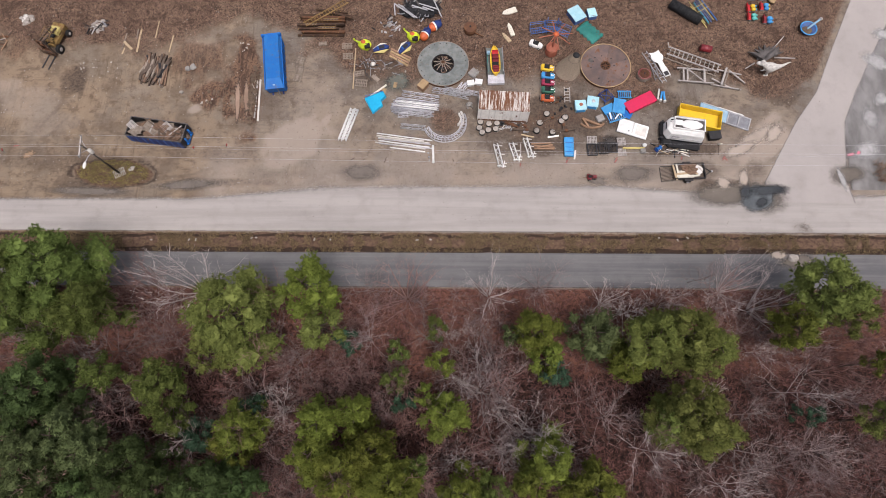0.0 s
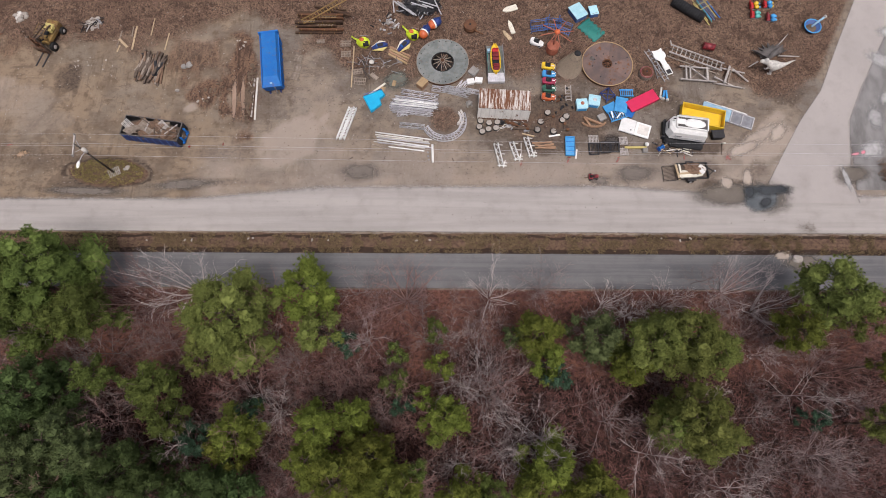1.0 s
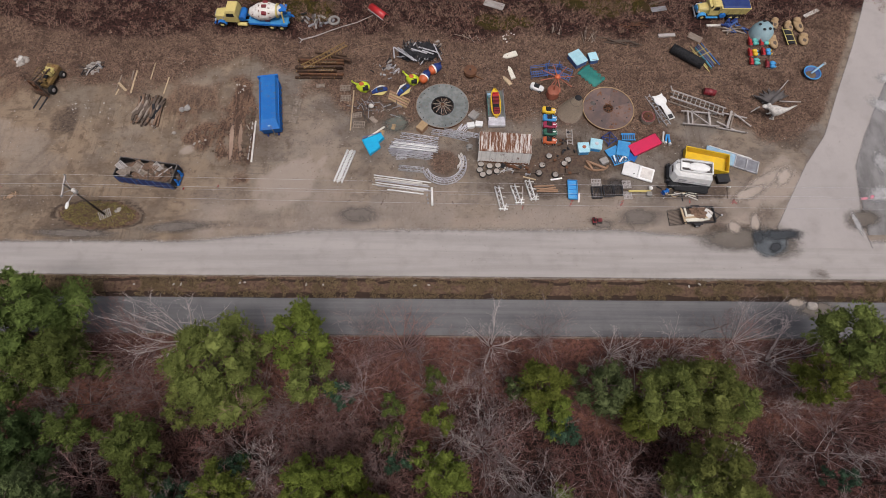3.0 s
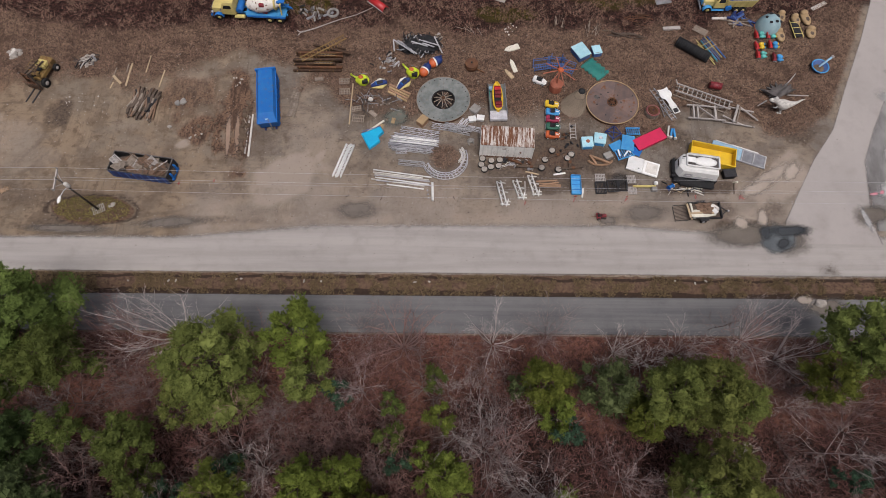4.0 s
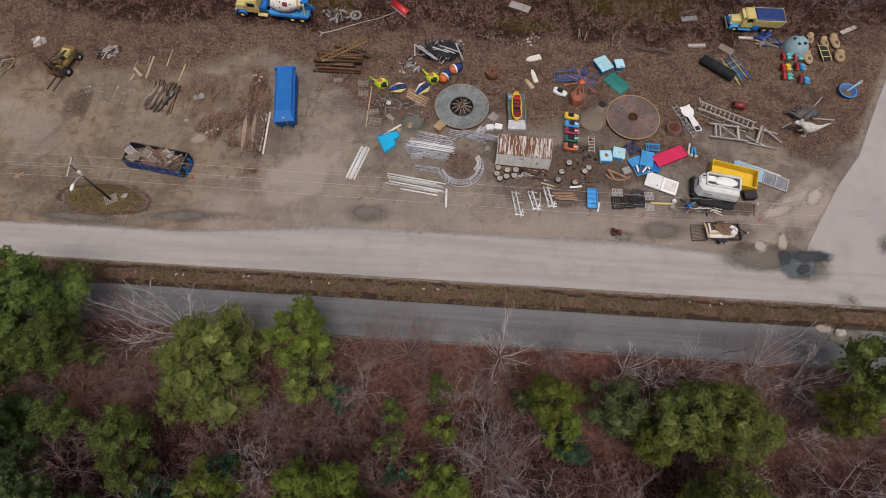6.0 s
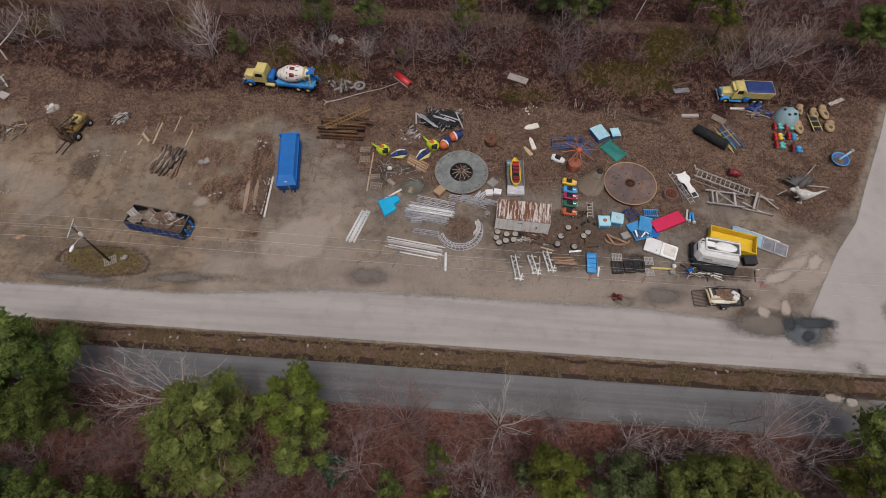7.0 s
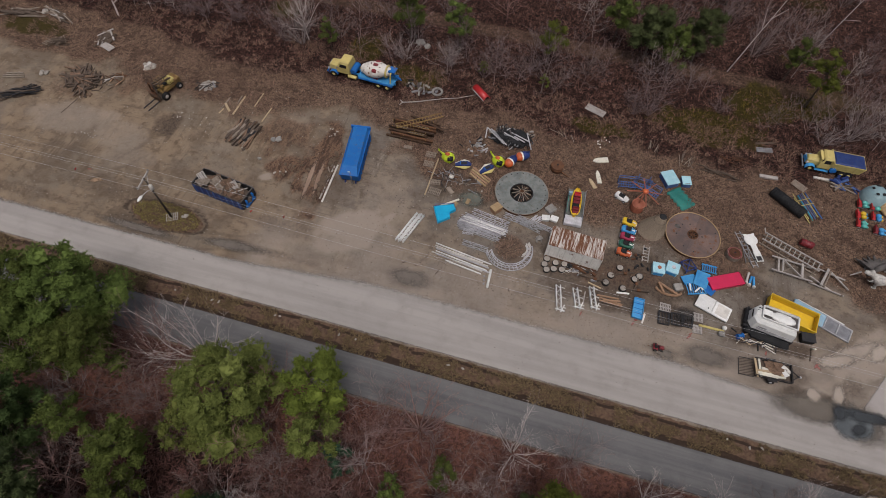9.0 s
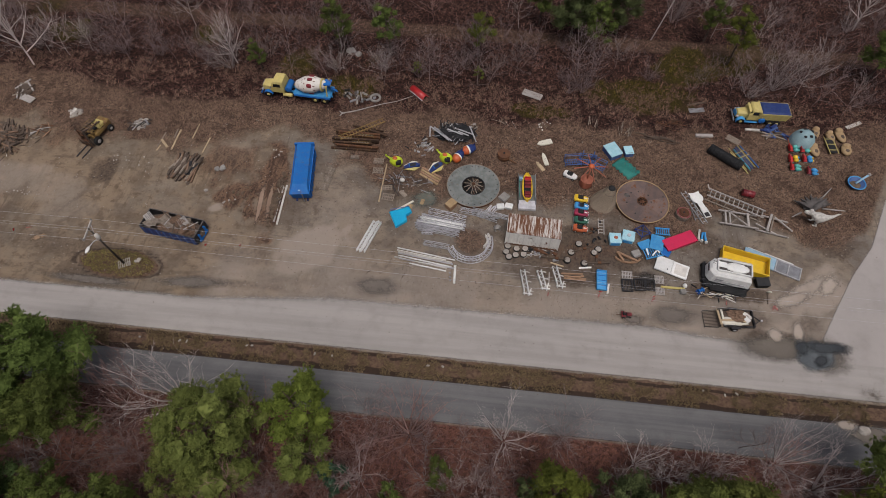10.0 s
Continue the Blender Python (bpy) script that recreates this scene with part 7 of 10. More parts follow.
# ---- pallets, timber and boards ----
def pallet(x, y, rot, m=None, L=1.15, W=0.95, label="grey wooden pallet lying flat on dirt", z=0.0, group="pallets in the yard"):
    return pallet_parts(thing("pallet", x, y, rot, label, "pallet", group, z), L, W, m)


for px, py, rot in ((-15.59, 44.30, 75), (-15.63, 43.06, 85), (-15.80, 41.92, 76)):
    pallet(px, py, rot, OLDWOOD, 0.95, 0.9)
pallet(-10.16, 46.34, 2, OLDWOOD, 1.2, 0.8)
pallet(-10.02, 44.93, 2, OLDWOOD, 1.2, 0.8)
pallet(-13.11, 46.65, 5, OLDWOOD, 1.0, 0.5)
pallet(-8.22, 41.26, -4, OLDWOOD, 1.35, 0.95)
pallet(-8.55, 42.55, 10, OLDWOOD, 1.2, 0.7)
pallet(-34.56, 29.57, 28, GREYWOOD, 1.25, 1.0, "grey wooden pallet at the foot of a pole", 0.34)
pallet(18.29, 33.97, 0, GREYWOOD, 1.1, 0.9)
pallet(21.60, 33.77, 2, GREYWOOD, 0.95, 0.95)
pallet(21.56, 32.44, 2, GREYWOOD, 0.95, 0.9)
for k in range(4):
    plank(((-5.03, 45.26)[0] + k * 0.05, (-5.03, 45.26)[1] + 0.32 * k - 0.3) , ((-2.83, 43.94)[0] + k * 0.12, (-2.83, 43.94)[1] + 0.32 * k - 0.3), 0.24, (TAN, BROWNWOOD)[k % 2], "pale brown plank in a neat stack", 0.0, 0.16, group="planks stacked by the ride cabs")
W1 = "long pale timber lying on dirt"
plank((-9.13, 46.03), (-9.18, 40.50), 0.14, PALEWOOD, W1, 0, 0.12)
plank((-7.08, 39.54), (-5.28, 41.04), 0.22, CREAM, "cream board lying beside scrap", 0, 0.08)
plank((-20.13, 41.68), (-19.93, 36.26), 0.2, BONE, "long white-painted board beside a dirt bank", 0.02, 0.1)
plank((-20.46, 41.60), (-20.36, 36.6), 0.18, GREYWOOD, "long white-painted board beside a dirt bank", 0.02, 0.1)
plank((-35.33, 48.76), (-35.43, 45.50), 0.22, PALEWOOD, W1)
plank((-35.73, 48.68), (-35.74, 47.48), 0.14, OLDWOOD, W1)
plank((-33.35, 49.90), (-33.47, 47.48), 0.15, PALEWOOD, W1)
plank((-31.32, 47.81), (-31.53, 45.43), 0.16, PALEWOOD, W1)
plank((-37.17, 46.92), (-36.03, 45.81), 0.3, PALEWOOD, "short wide pale board on dry grass", 0, 0.08)
plank((-36.96, 46.05), (-37.15, 45.18), 0.16, PALEWOOD, "short pale board on dry grass")
plank((-37.02, 48.12), (-37.31, 45.73), 0.12, OLDWOOD, "thin grey stick on dry grass")


def pointed_panel(p, q, w, m, label):
    """A thick moulded panel that narrows to a point at one end."""
    x, y, length, rot = span(p, q)
    h = length / 2
    outline = [(-h, 0), (-h * 0.72, w * 0.34), (-h * 0.3, w * 0.5), (h, w * 0.5), (h, -w * 0.5), (-h * 0.1, -w * 0.5), (-h * 0.6, -w * 0.36)]
    single("panel", Shape().prism(outline, 0.02, 0.16), m, x, y, rot, label, "panel", "cream panels in the grass")


pointed_panel((8.52, 50.94), (10.26, 51.60), 0.75, CREAM, "cream moulded panel with a pointed end in dry grass")
pointed_panel((9.18, 49.65), (9.75, 47.81), 0.5, CREAM, "narrow cream panel with a pointed end in dry grass")
pointed_panel((8.46, 48.20), (9.38, 46.94), 0.45, PALEWOOD, "tan panel with a pointed end in dry grass")
for k, (a, b) in enumerate((((11.42, 33.45), (13.66, 33.60)), ((11.66, 33.17), (14.02, 32.97)), ((12.04, 32.96), (13.77, 33.25)), ((11.65, 32.75), (13.94, 32.69)))):
    plank(a, b, 0.17, BROWNWOOD, "brown lumber lying in a loose row", 0.004 + 0.105 * k, 0.1, group="brown lumber")
plank((10.30, 34.65), (11.70, 34.30), 0.14, PALEWOOD, "pale lumber among axles", 0, 0.1)
plank((13.31, 34.30), (14.60, 34.52), 0.18, WHITE, "white board among axles", 0, 0.08)
plank((16.36, 32.70), (16.17, 31.58), 0.18, BONE, "white board beside a blue tray", 0, 0.08)
plank((27.37, 59.51), (29.70, 60.31), 0.3, DARKWOOD, "dark board at the edge of the brush", 0, 0.06)
plank((27.46, 58.53), (29.35, 58.89), 0.7, STEEL, "grey-blue sheet at the edge of the brush", 0, 0.1, "sheet")
plank((27.74, 54.36), (29.83, 54.54), 0.45, GREYWOOD, "weathered timber block in dry grass", 0, 0.22)
plank((33.93, 56.01), (35.73, 56.07), 0.3, BONE, "white beam lying before a truck", 0, 0.18)
plank((46.45, 57.65), (48.42, 58.77), 0.5, BONE, "pale board at the edge of the brush", 0, 0.06)
plank((6.52, 59.74), (8.93, 58.83), 1.05, GREYWOOD, "grey weathered door panel lying in brush", 0, 0.1, "door panel", "sheets in the brush")


def timber_heap(cx, cy, rx, ry, n, rot, spread, lengths, mats, label, seed, size=(0.12, 0.22), high=0.7, group="timber in heaps"):
    """A heap of boards laid over each other, each a thing of its own on a core of the same stuff."""
    rnd = random.Random(seed)
    core = Shape().blob((0, 0, high * 0.2), (max(rx * 0.6, 0.5), max(ry * 0.6, 0.4), high * 0.4), 12, 6, 0.22, seed)
    single("timber_heap", core, DARKWOOD, cx, cy, rot, label, "timber heap", kind="stuff")
    for i in range(n):
        u, v = rnd.uniform(-1, 1), rnd.uniform(-1, 1)
        lift = high * max(0.05, 0.75 - 0.45 * (u * u + v * v)) * rnd.uniform(0.6, 1.0)
        s = rnd.uniform(*size)
        b = single("timber", Shape().box(0, 0, 0, rnd.uniform(*lengths), s, s * rnd.uniform(0.4, 1.0), c=0.01), rnd.choice(mats), 0, 0, 0, "weathered timber thrown on a heap", "timber", group)
        b.matrix_world = pose(cx, cy, 0, 0, 0, rot) @ pose(u * rx * 0.7, v * ry * 0.7, lift + 0.08, 0, rnd.uniform(-8, 8), rnd.gauss(0, spread))


timber_heap(-32.66, 42.94, 1.3, 2.1, 56, 80, 11, (1.9, 3.2), (DEEPWOOD, DARKWOOD, DARKWOOD, DEEPWOOD, OLDWOOD, DARKWOOD, DARKWOOD, CHARRED), "stacked weathered timber posts on bare dirt", 1, (0.16, 0.3))
timber_heap(-56.37, 45.32, 3.0, 2.2, 95, -20, 38, (1.2, 3.0), (DEEPWOOD, DARKWOOD, DARKWOOD, DARKWOOD, DEEPWOOD, DARKWOOD), "broad heap of brown broken timber", 2, (0.1, 0.24), high=1.0)
timber_heap(-58.02, 53.21, 1.9, 1.6, 14, 100, 45, (1.2, 2.6), (OLDWOOD, GREYWOOD, DARKWOOD, DARKWOOD), "loose grey timber by the tree line", 3, (0.1, 0.2), high=0.35)
plank((-57.54, 51.93), (-55.78, 51.31), 1.0, GREYWOOD, "grey weathered panel among loose timber", 0.2, 0.06, "panel")
timber_heap(-62.30, 40.97, 2.0, 1.0, 46, 34, 9, (2.2, 4.0), (DARKWOOD, CHARRED, BLACKFRAME), "dark bundle of burnt poles", 4, (0.08, 0.15))
timber_heap(-63.63, 50.51, 2.0, 0.9, 44, 20, 50, (0.8, 2.0), (DARKWOOD, OLDWOOD, DARKWOOD, SOIL), "dark heap of brush and broken timber", 5, (0.04, 0.09))
timber_heap(-66.43, 55.27, 2.6, 0.8, 12, -18, 12, (1.8, 3.6), (GREYWOOD, DARKWOOD, OLDWOOD), "pale scattered timber by the tree line", 6)
timber_heap(-71.58, 54.29, 3.6, 0.9, 12, 12, 8, (2.2, 4.2), (DARKWOOD, OLDWOOD), "long grey logs lying by the tree line", 7, (0.15, 0.25))
timber_heap(-20.78, 39.49, 3.0, 0.5, 24, 88, 40, (0.5, 1.4), (DARKWOOD, OLDWOOD, SOIL), "splintered boards along a dirt bank", 8, (0.08, 0.16), 0.3)
for a, b in (((-66.45, 43.19), (-63.94, 44.07)), ((-66.25, 42.92), (-63.68, 43.72)), ((-66.31, 43.66), (-64.27, 44.29))):
    plank(a, b, 0.22, OLDWOOD, "weathered plank lying on dirt", 0, 0.1)
plank((-55.04, 42.38), (-55.54, 39.61), 0.1, DARKWOOD, "thin dark stick on dirt")


def rubble(cx, cy, rx, ry, n, m, label, seed, size=(0.1, 0.35), group="rubble"):
    rnd = random.Random(seed)
    for i in range(n):
        a, d = rnd.uniform(0, 6.28), math.sqrt(rnd.random())
        s = rnd.uniform(*size)
        x, y = cx + rx * d * math.cos(a), cy + ry * d * math.sin(a)
        single("stone", Shape().blob((0, 0, s * 0.3), (s, s * rnd.uniform(0.6, 1), s * 0.6), 8, 5, 0.2, seed * 100 + i), m, x, y, rnd.uniform(0, 360), label, "stone", group, z=ground_z(x, y))


rubble(-49.64, 50.02, 0.9, 0.7, 20, CONCRETE, "pale broken plaster lump", 1, (0.1, 0.34))
rubble(-50.03, 50.13, 0.5, 0.4, 5, BONE, "white broken plaster lump", 21, (0.2, 0.4))
rubble(-61.88, 45.14, 0.5, 0.5, 4, CONCRETE, "pale broken concrete lump", 2, (0.25, 0.5))
rubble(-69.08, 55.46, 0.3, 0.3, 2, CONCRETE, "large pale boulder by the trees", 3, (0.35, 0.5))
rubble(-16.70, 64.69, 0.9, 0.7, 5, STONE, "large grey boulder in the brush", 4, (0.25, 0.5))
rubble(-28.40, 43.42, 0.8, 0.5, 6, STONE, "grey stone on bare dirt", 5, (0.15, 0.4))
rubble(-29.30, 40.07, 0.2, 0.1, 1, CONCRETE, "pale concrete block on bare dirt", 6, (0.26, 0.28))
rubble(-24.6, 39.4, 1.6, 2.4, 40, SOIL, "brown clod on a dirt bank", 7, (0.06, 0.2))
rubble(-26.28, 38.88, 0.9, 0.5, 6, CONCRETE, "pale rubble on a dirt bank", 27, (0.06, 0.16))
rubble(-20.8, 39.8, 0.45, 4.4, 70, SOIL, "clod of brown soil along a dirt bank", 17, (0.08, 0.26), "soil clods")
rubble(9.36, 54.19, 0.8, 0.9, 15, BONE, "white broken shards in dry grass", 8, (0.05, 0.15))
rubble(9.30, 54.05, 0.45, 0.4, 5, SOIL, "dark clod among white shards", 28, (0.12, 0.25))
rubble(-40.70, 49.00, 1.1, 0.9, 30, CONCRETE, "white rubbish and broken lumps", 9, (0.08, 0.3))
rubble(-2.79, 52.21, 2.5, 0.9, 10, CONCRETE, "pale rubble beside charred scrap", 10, (0.1, 0.3))
rubble(3.41, 42.58, 1.0, 0.4, 5, STONE, "grey stone beside the platform", 11, (0.06, 0.12))
rubble(-4.94, 42.71, 2.2, 1.0, 12, CONCRETE, "pale rubble among scrap", 12, (0.05, 0.12))
rubble(-33.14, 29.92, 0.6, 0.25, 4, CONCRETE, "pale stone on a grass mound", 13, (0.15, 0.3))
for k, (px, py) in enumerate(((-18.72, 22.22), (-19.21, 22.15), (-12.38, 22.00), (-10.66, 22.01), (0.16, 22.07), (-1.30, 22.00), (24.71, 22.39), (26.68, 22.15), (27.80, 22.41), (-30.01, 21.90), (-25.95, 21.92), (-25.21, 21.93))):
    single("verge_stone", Shape().blob((0, 0, 0.07), (0.13 + 0.04 * (k % 3), 0.1, 0.1), 8, 5, 0.2, k), CONCRETE, px, py, k * 40, "pale stone on the grassy verge", "stone", "stones on the verge", z=ground_z(px, py))


# ---- rusted beams ----
def beam_stack():
    x, y, L, rot = span((-16.39, 49.28), (-10.40, 49.29))
    st = thing("beam_stack", x, y, rot, "stack of dark brown rusted ride frame beams", "beam stack")
    L *= 0.94
    for r, (v, z) in enumerate(((-1.5, 0.15), (-1.05, 0.15), (-0.6, 0.15), (-0.1, 0.15), (0.4, 0.15), (0.9, 0.15), (1.3, 0.15), (-1.3, 0.48), (-0.8, 0.48), (-0.2, 0.5), (0.35, 0.48), (0.85, 0.48), (-0.5, 0.8), (0.5, 0.8))):
        off = 0.35 * math.sin(r * 2.1)
        part("beam", Shape().box(off, v, z, L * (1 - 0.08 * (r % 3)), 0.24, 0.26, rz=1.6 * math.sin(r * 1.7), c=0.02), (BROWNSTEEL, RUST, BROWNSTEEL)[r % 3], st)
        for i in range(11):
            part("lug", Shape().box(off - L / 2 + 0.5 + i * (L - 1.0) / 10, v - 0.17, z + 0.12, 0.05, 0.2, 0.05), BROWNSTEEL if i % 3 else OCHRESTEEL, st)
    for v, u0, u1 in ((-1.05, -0.2, 1.9), (-0.55, -1.8, -0.4), (0.1, 0.3, 2.2)):
        n = int((u1 - u0) / 0.16)
        for i in range(n):
            u = u0 + (u1 - u0) * i / n
            part("lattice_bar", Shape().bar((u, v - 0.11, 0.98), (u + (0.12 if i % 2 else -0.02), v + 0.11, 0.98), 0.035), OLDWOOD, st, "pale lattice bar")
        part("lattice_rail", Shape().bar((u0, v - 0.13, 0.97), (u1, v - 0.13, 0.97), 0.04).bar((u0, v + 0.13, 0.97), (u1, v + 0.13, 0.97), 0.04), OCHRESTEEL, st)
    for u, v, z, q in ((1.6, 1.35, 0.55, -14), (1.2, 1.75, 0.4, -8), (2.0, 1.0, 0.75, -18)):
        part("upper_beam", Shape().box(u, v, z, L * 0.7, 0.2, 0.2, rz=q, c=0.02), BROWNSTEEL, st)
    t = ladder((-15.26, 48.67), (-10.35, 52.10), 0.6, 15, OCHRESTEEL, "ochre rusted ladder frame lying on brown beams", "rusted_ladder", 0.95, 0.09)
    for i in range(12):
        part("prop", Shape().rod((-2.0 + i * 0.36, -0.3, 0.95), (-2.05 + i * 0.36, -0.75, 0.75 if i % 3 else 0.1), 0.035), OCHRESTEEL, t)


beam_stack()


def charred_heap():
    cx, cy = -1.57, 51.58
    rnd = random.Random(6)
    core = Shape().blob((0, 0, 0.2), (2.2, 1.3, 0.55), 16, 7, 0.25, 3)
    single("charred_scrap", core, CHARRED, cx, cy, 0, "heap of charred black scrap metal", "scrap metal", kind="stuff")
    for i in range(120):
        a, d, l = rnd.uniform(0, 180), rnd.random() ** 0.7 * 1.15, rnd.uniform(0.5, 1.6)
        u, v = 2.3 * d * math.cos(i * 2.4), 1.35 * d * math.sin(i * 2.4)
        b = single("scrap_strip", Shape().box(0, 0, 0, l, rnd.uniform(0.05, 0.14), 0.05), rnd.choice((CHARRED, BLACKFRAME, CHARRED, GREYBAR, STEEL, CHARRED)), 0, 0, 0, "black bent metal strip on a scrap heap", "scrap metal", "strips on the scrap heap")
        b.matrix_world = pose(cx + u, cy + v, max(0.12, 0.3 + 0.5 * (1 - d)), rnd.uniform(-30, 30), rnd.uniform(-22, 22), a)
    for p, q in (((-4.62, 51.82), (-2.12, 49.80)), ((-4.14, 51.74), (-1.78, 49.72)), ((-3.72, 51.50), (-2.33, 50.04)), ((-4.63, 51.82), (-4.47, 50.12)), ((-2.49, 51.58), (-0.57, 50.85)), ((-1.61, 51.83), (0.66, 51.02)), ((-1.19, 51.34), (0.19, 50.77)), ((0.17, 52.32), (1.15, 49.88))):
        x, y, L, rot = span(p, q)
        b = single("metal_beam", Shape().box(0, 0, 0, L, 0.14, 0.1, c=0.015), GALV, x, y, rot, "pale grey metal beam lying over charred scrap", "beam", "pale beams on the scrap heap", z=0.82)
    rnd = random.Random(16)
    cx, cy = -5.17, 49.46
    for i in range(24):
        b = single("scrap_piece", Shape().box(0, 0, 0.08, rnd.uniform(0.3, 0.8), rnd.uniform(0.08, 0.25), 0.14, c=0.01), rnd.choice((STEEL, GALV, CHARRED, STONE)), cx + rnd.gauss(0, 0.8), cy + rnd.gauss(0, 0.55), rnd.uniform(0, 180), "small grey scrap piece in dry grass", "scrap metal", "small scrap pieces")
    cx, cy = -13.68, 56.58
    for i in range(26):
        single("scrap_piece", Shape().box(0, 0, 0.1, rnd.uniform(0.4, 1.0), rnd.uniform(0.12, 0.3), 0.18, c=0.02), rnd.choice((STEEL, GREYBAR, STONE, CHARRED)), cx + rnd.uniform(-2.6, 1.4), cy + rnd.gauss(0, 0.5), rnd.uniform(0, 180), "grey scrap piece in brown grass", "scrap metal", "small scrap pieces")
    single("old_tyre", Shape().hoop((0, 0, 0.14), 0.6, 0.16, 20, 8), STONE, -12.29, 56.50, 0, "dusty grey tyre lying flat in brown grass", "tyre")
    pts = [(0, 0, 0.12), (1.6, 0.5, 0.2), (3.0, 1.2, 0.2), (4.6, 1.9, 0.25), (6.6, 2.6, 0.3), (8.6, 3.6, 0.5)]
    br = Shape()
    for i in range(5):
        br.rod(pts[i], pts[i + 1], 0.085 - 0.011 * i, 0.074 - 0.011 * i, 7)
    br.rod(pts[0], (-0.5, 0.35, 0.12), 0.1, 0.04, 6).rod(pts[0], (-0.3, -0.5, 0.1), 0.08, 0.04, 6)
    single("fallen_branch", br, GREYWOOD, -15.96, 53.45, 0, "long pale barkless branch fallen in brown grass", "branch")
    r = thing("red_trough", -6.86, 57.96, -42, "shiny red half-round trough lying in brown grass", "trough")
    n, R, L = 10, 0.5, 2.6
    sh = Shape()
    sh.rings([[(u, R * math.cos(math.pi * i / n), 0.02 + R * math.sin(math.pi * i / n)) for i in range(n + 1)] + [(u, (R - 0.06) * math.cos(math.pi * i / n), 0.02 + (R - 0.06) * math.sin(math.pi * i / n)) for i in range(n, -1, -1)] for u in (-L / 2, L / 2)], True, True)
    part("shell", sh, RED, r)
    part("edge_rail", Shape().rod((-L / 2, -R - 0.03, 0.06), (L / 2, -R - 0.03, 0.06), 0.05), ALU, r)
    part("lip", Shape().rod((-L / 2, R + 0.03, 0.06), (L / 2, R + 0.03, 0.06), 0.05), DARKRED, r)
    cx, cy = -7.33, 43.70
    for i in range(34):
        single("bent_pipe", Shape().rod((-0.8, 0, 0.06), (0.0, 0.1, 0.08), 0.035).rod((0, 0.1, 0.08), (0.8, -0.05 + rnd.uniform(-0.3, 0.3), 0.06), 0.035), rnd.choice((BLACKFRAME, DARKWOOD, STEEL, RUST)), cx + rnd.gauss(0, 1.0), cy + rnd.gauss(0, 0.9), rnd.gauss(-20, 40), "thin bent pipe lying among scrap", "pipe", "bent pipes")
    t = thing("chain_hoist", -6.93, 43.70, 0, "round pale motor housing among scrap pipes", "motor")
    part("housing", Shape().blob((0, 0, 0.3), (0.32, 0.27, 0.25), 12, 7), BONE, t)
    part("shaft", Shape().rod((0.3, 0, 0.3), (0.75, 0.1, 0.3), 0.08), RUST, t)
    for k in range(3):
        single("white_sheet", Shape().box(0, 0, 0.05 + 0.03 * k, rnd.uniform(0.5, 1.2), rnd.uniform(0.3, 0.6), 0.03), rnd.choice((OLDWOOD, TAN, BONE)), (-5.23, 41.42)[0] + rnd.gauss(0, 0.6), (-5.23, 41.42)[1] + rnd.gauss(0, 0.5), rnd.uniform(0, 180), "torn pale sheet lying among scrap", "sheet", "torn sheets")
    c = thing("wooden_crate", -0.96, 40.75, -38, "brown wooden crate beside the grey platform", "crate")
    part("box", Shape().box(0, 0, 0.35, 0.85, 1.1, 0.7, c=0.02), BROWNWOOD, c)
    part("lid", Shape().box(0, 0, 0.72, 0.9, 1.15, 0.06, c=0.01), TAN, c)
    c = thing("wooden_crate", 4.94, 42.51, -38, "pale low wooden crate beside the grey platform", "crate")
    part("box", Shape().box(0, 0, 0.18, 0.9, 1.0, 0.36, c=0.02), GREYWOOD, c)
    part("lid", Shape().box(0, 0, 0.38, 0.95, 1.05, 0.05, c=0.01), STONE, c)
    for px, py, rot in ((4.60, 41.14, 10), (5.53, 41.30, -8)):
        w = thing("white_tub", px, py, rot, "small white plastic tub on bare dirt", "tub", "white tubs")
        part("tub", Shape().box(0, 0, 0.2, 0.75, 0.6, 0.4, c=0.05, top=1.08), WHITE, w)
        part("rim", Shape().box(0, 0, 0.41, 0.86, 0.7, 0.05, c=0.02), WHITE, w)
    for k in range(7):
        single("white_strip", Shape().box(0, 0, 0.1, 1.1, 0.08, 0.06), ALU, (3.74, 40.92)[0] + 0.17 * k - 0.5, (3.74, 40.92)[1] + 0.06 * math.sin(k * 3), 55 + 9 * math.sin(k * 2), "thin pale metal strip in a loose bunch", "metal strip", "pale strips")
    g = thing("gear_casting", 4.39, 38.32, 20, "small grey metal casting on bare dirt", "casting")
    part("casting", Shape().blob((0, 0, 0.3), (0.4, 0.32, 0.3), 9, 6, 0.25, 7), STONE, g)
    for u in (-0.25, 0.25):
        part("foot", Shape().box(u, -0.2, 0.1, 0.14, 0.3, 0.2), STONE, g)


charred_heap()


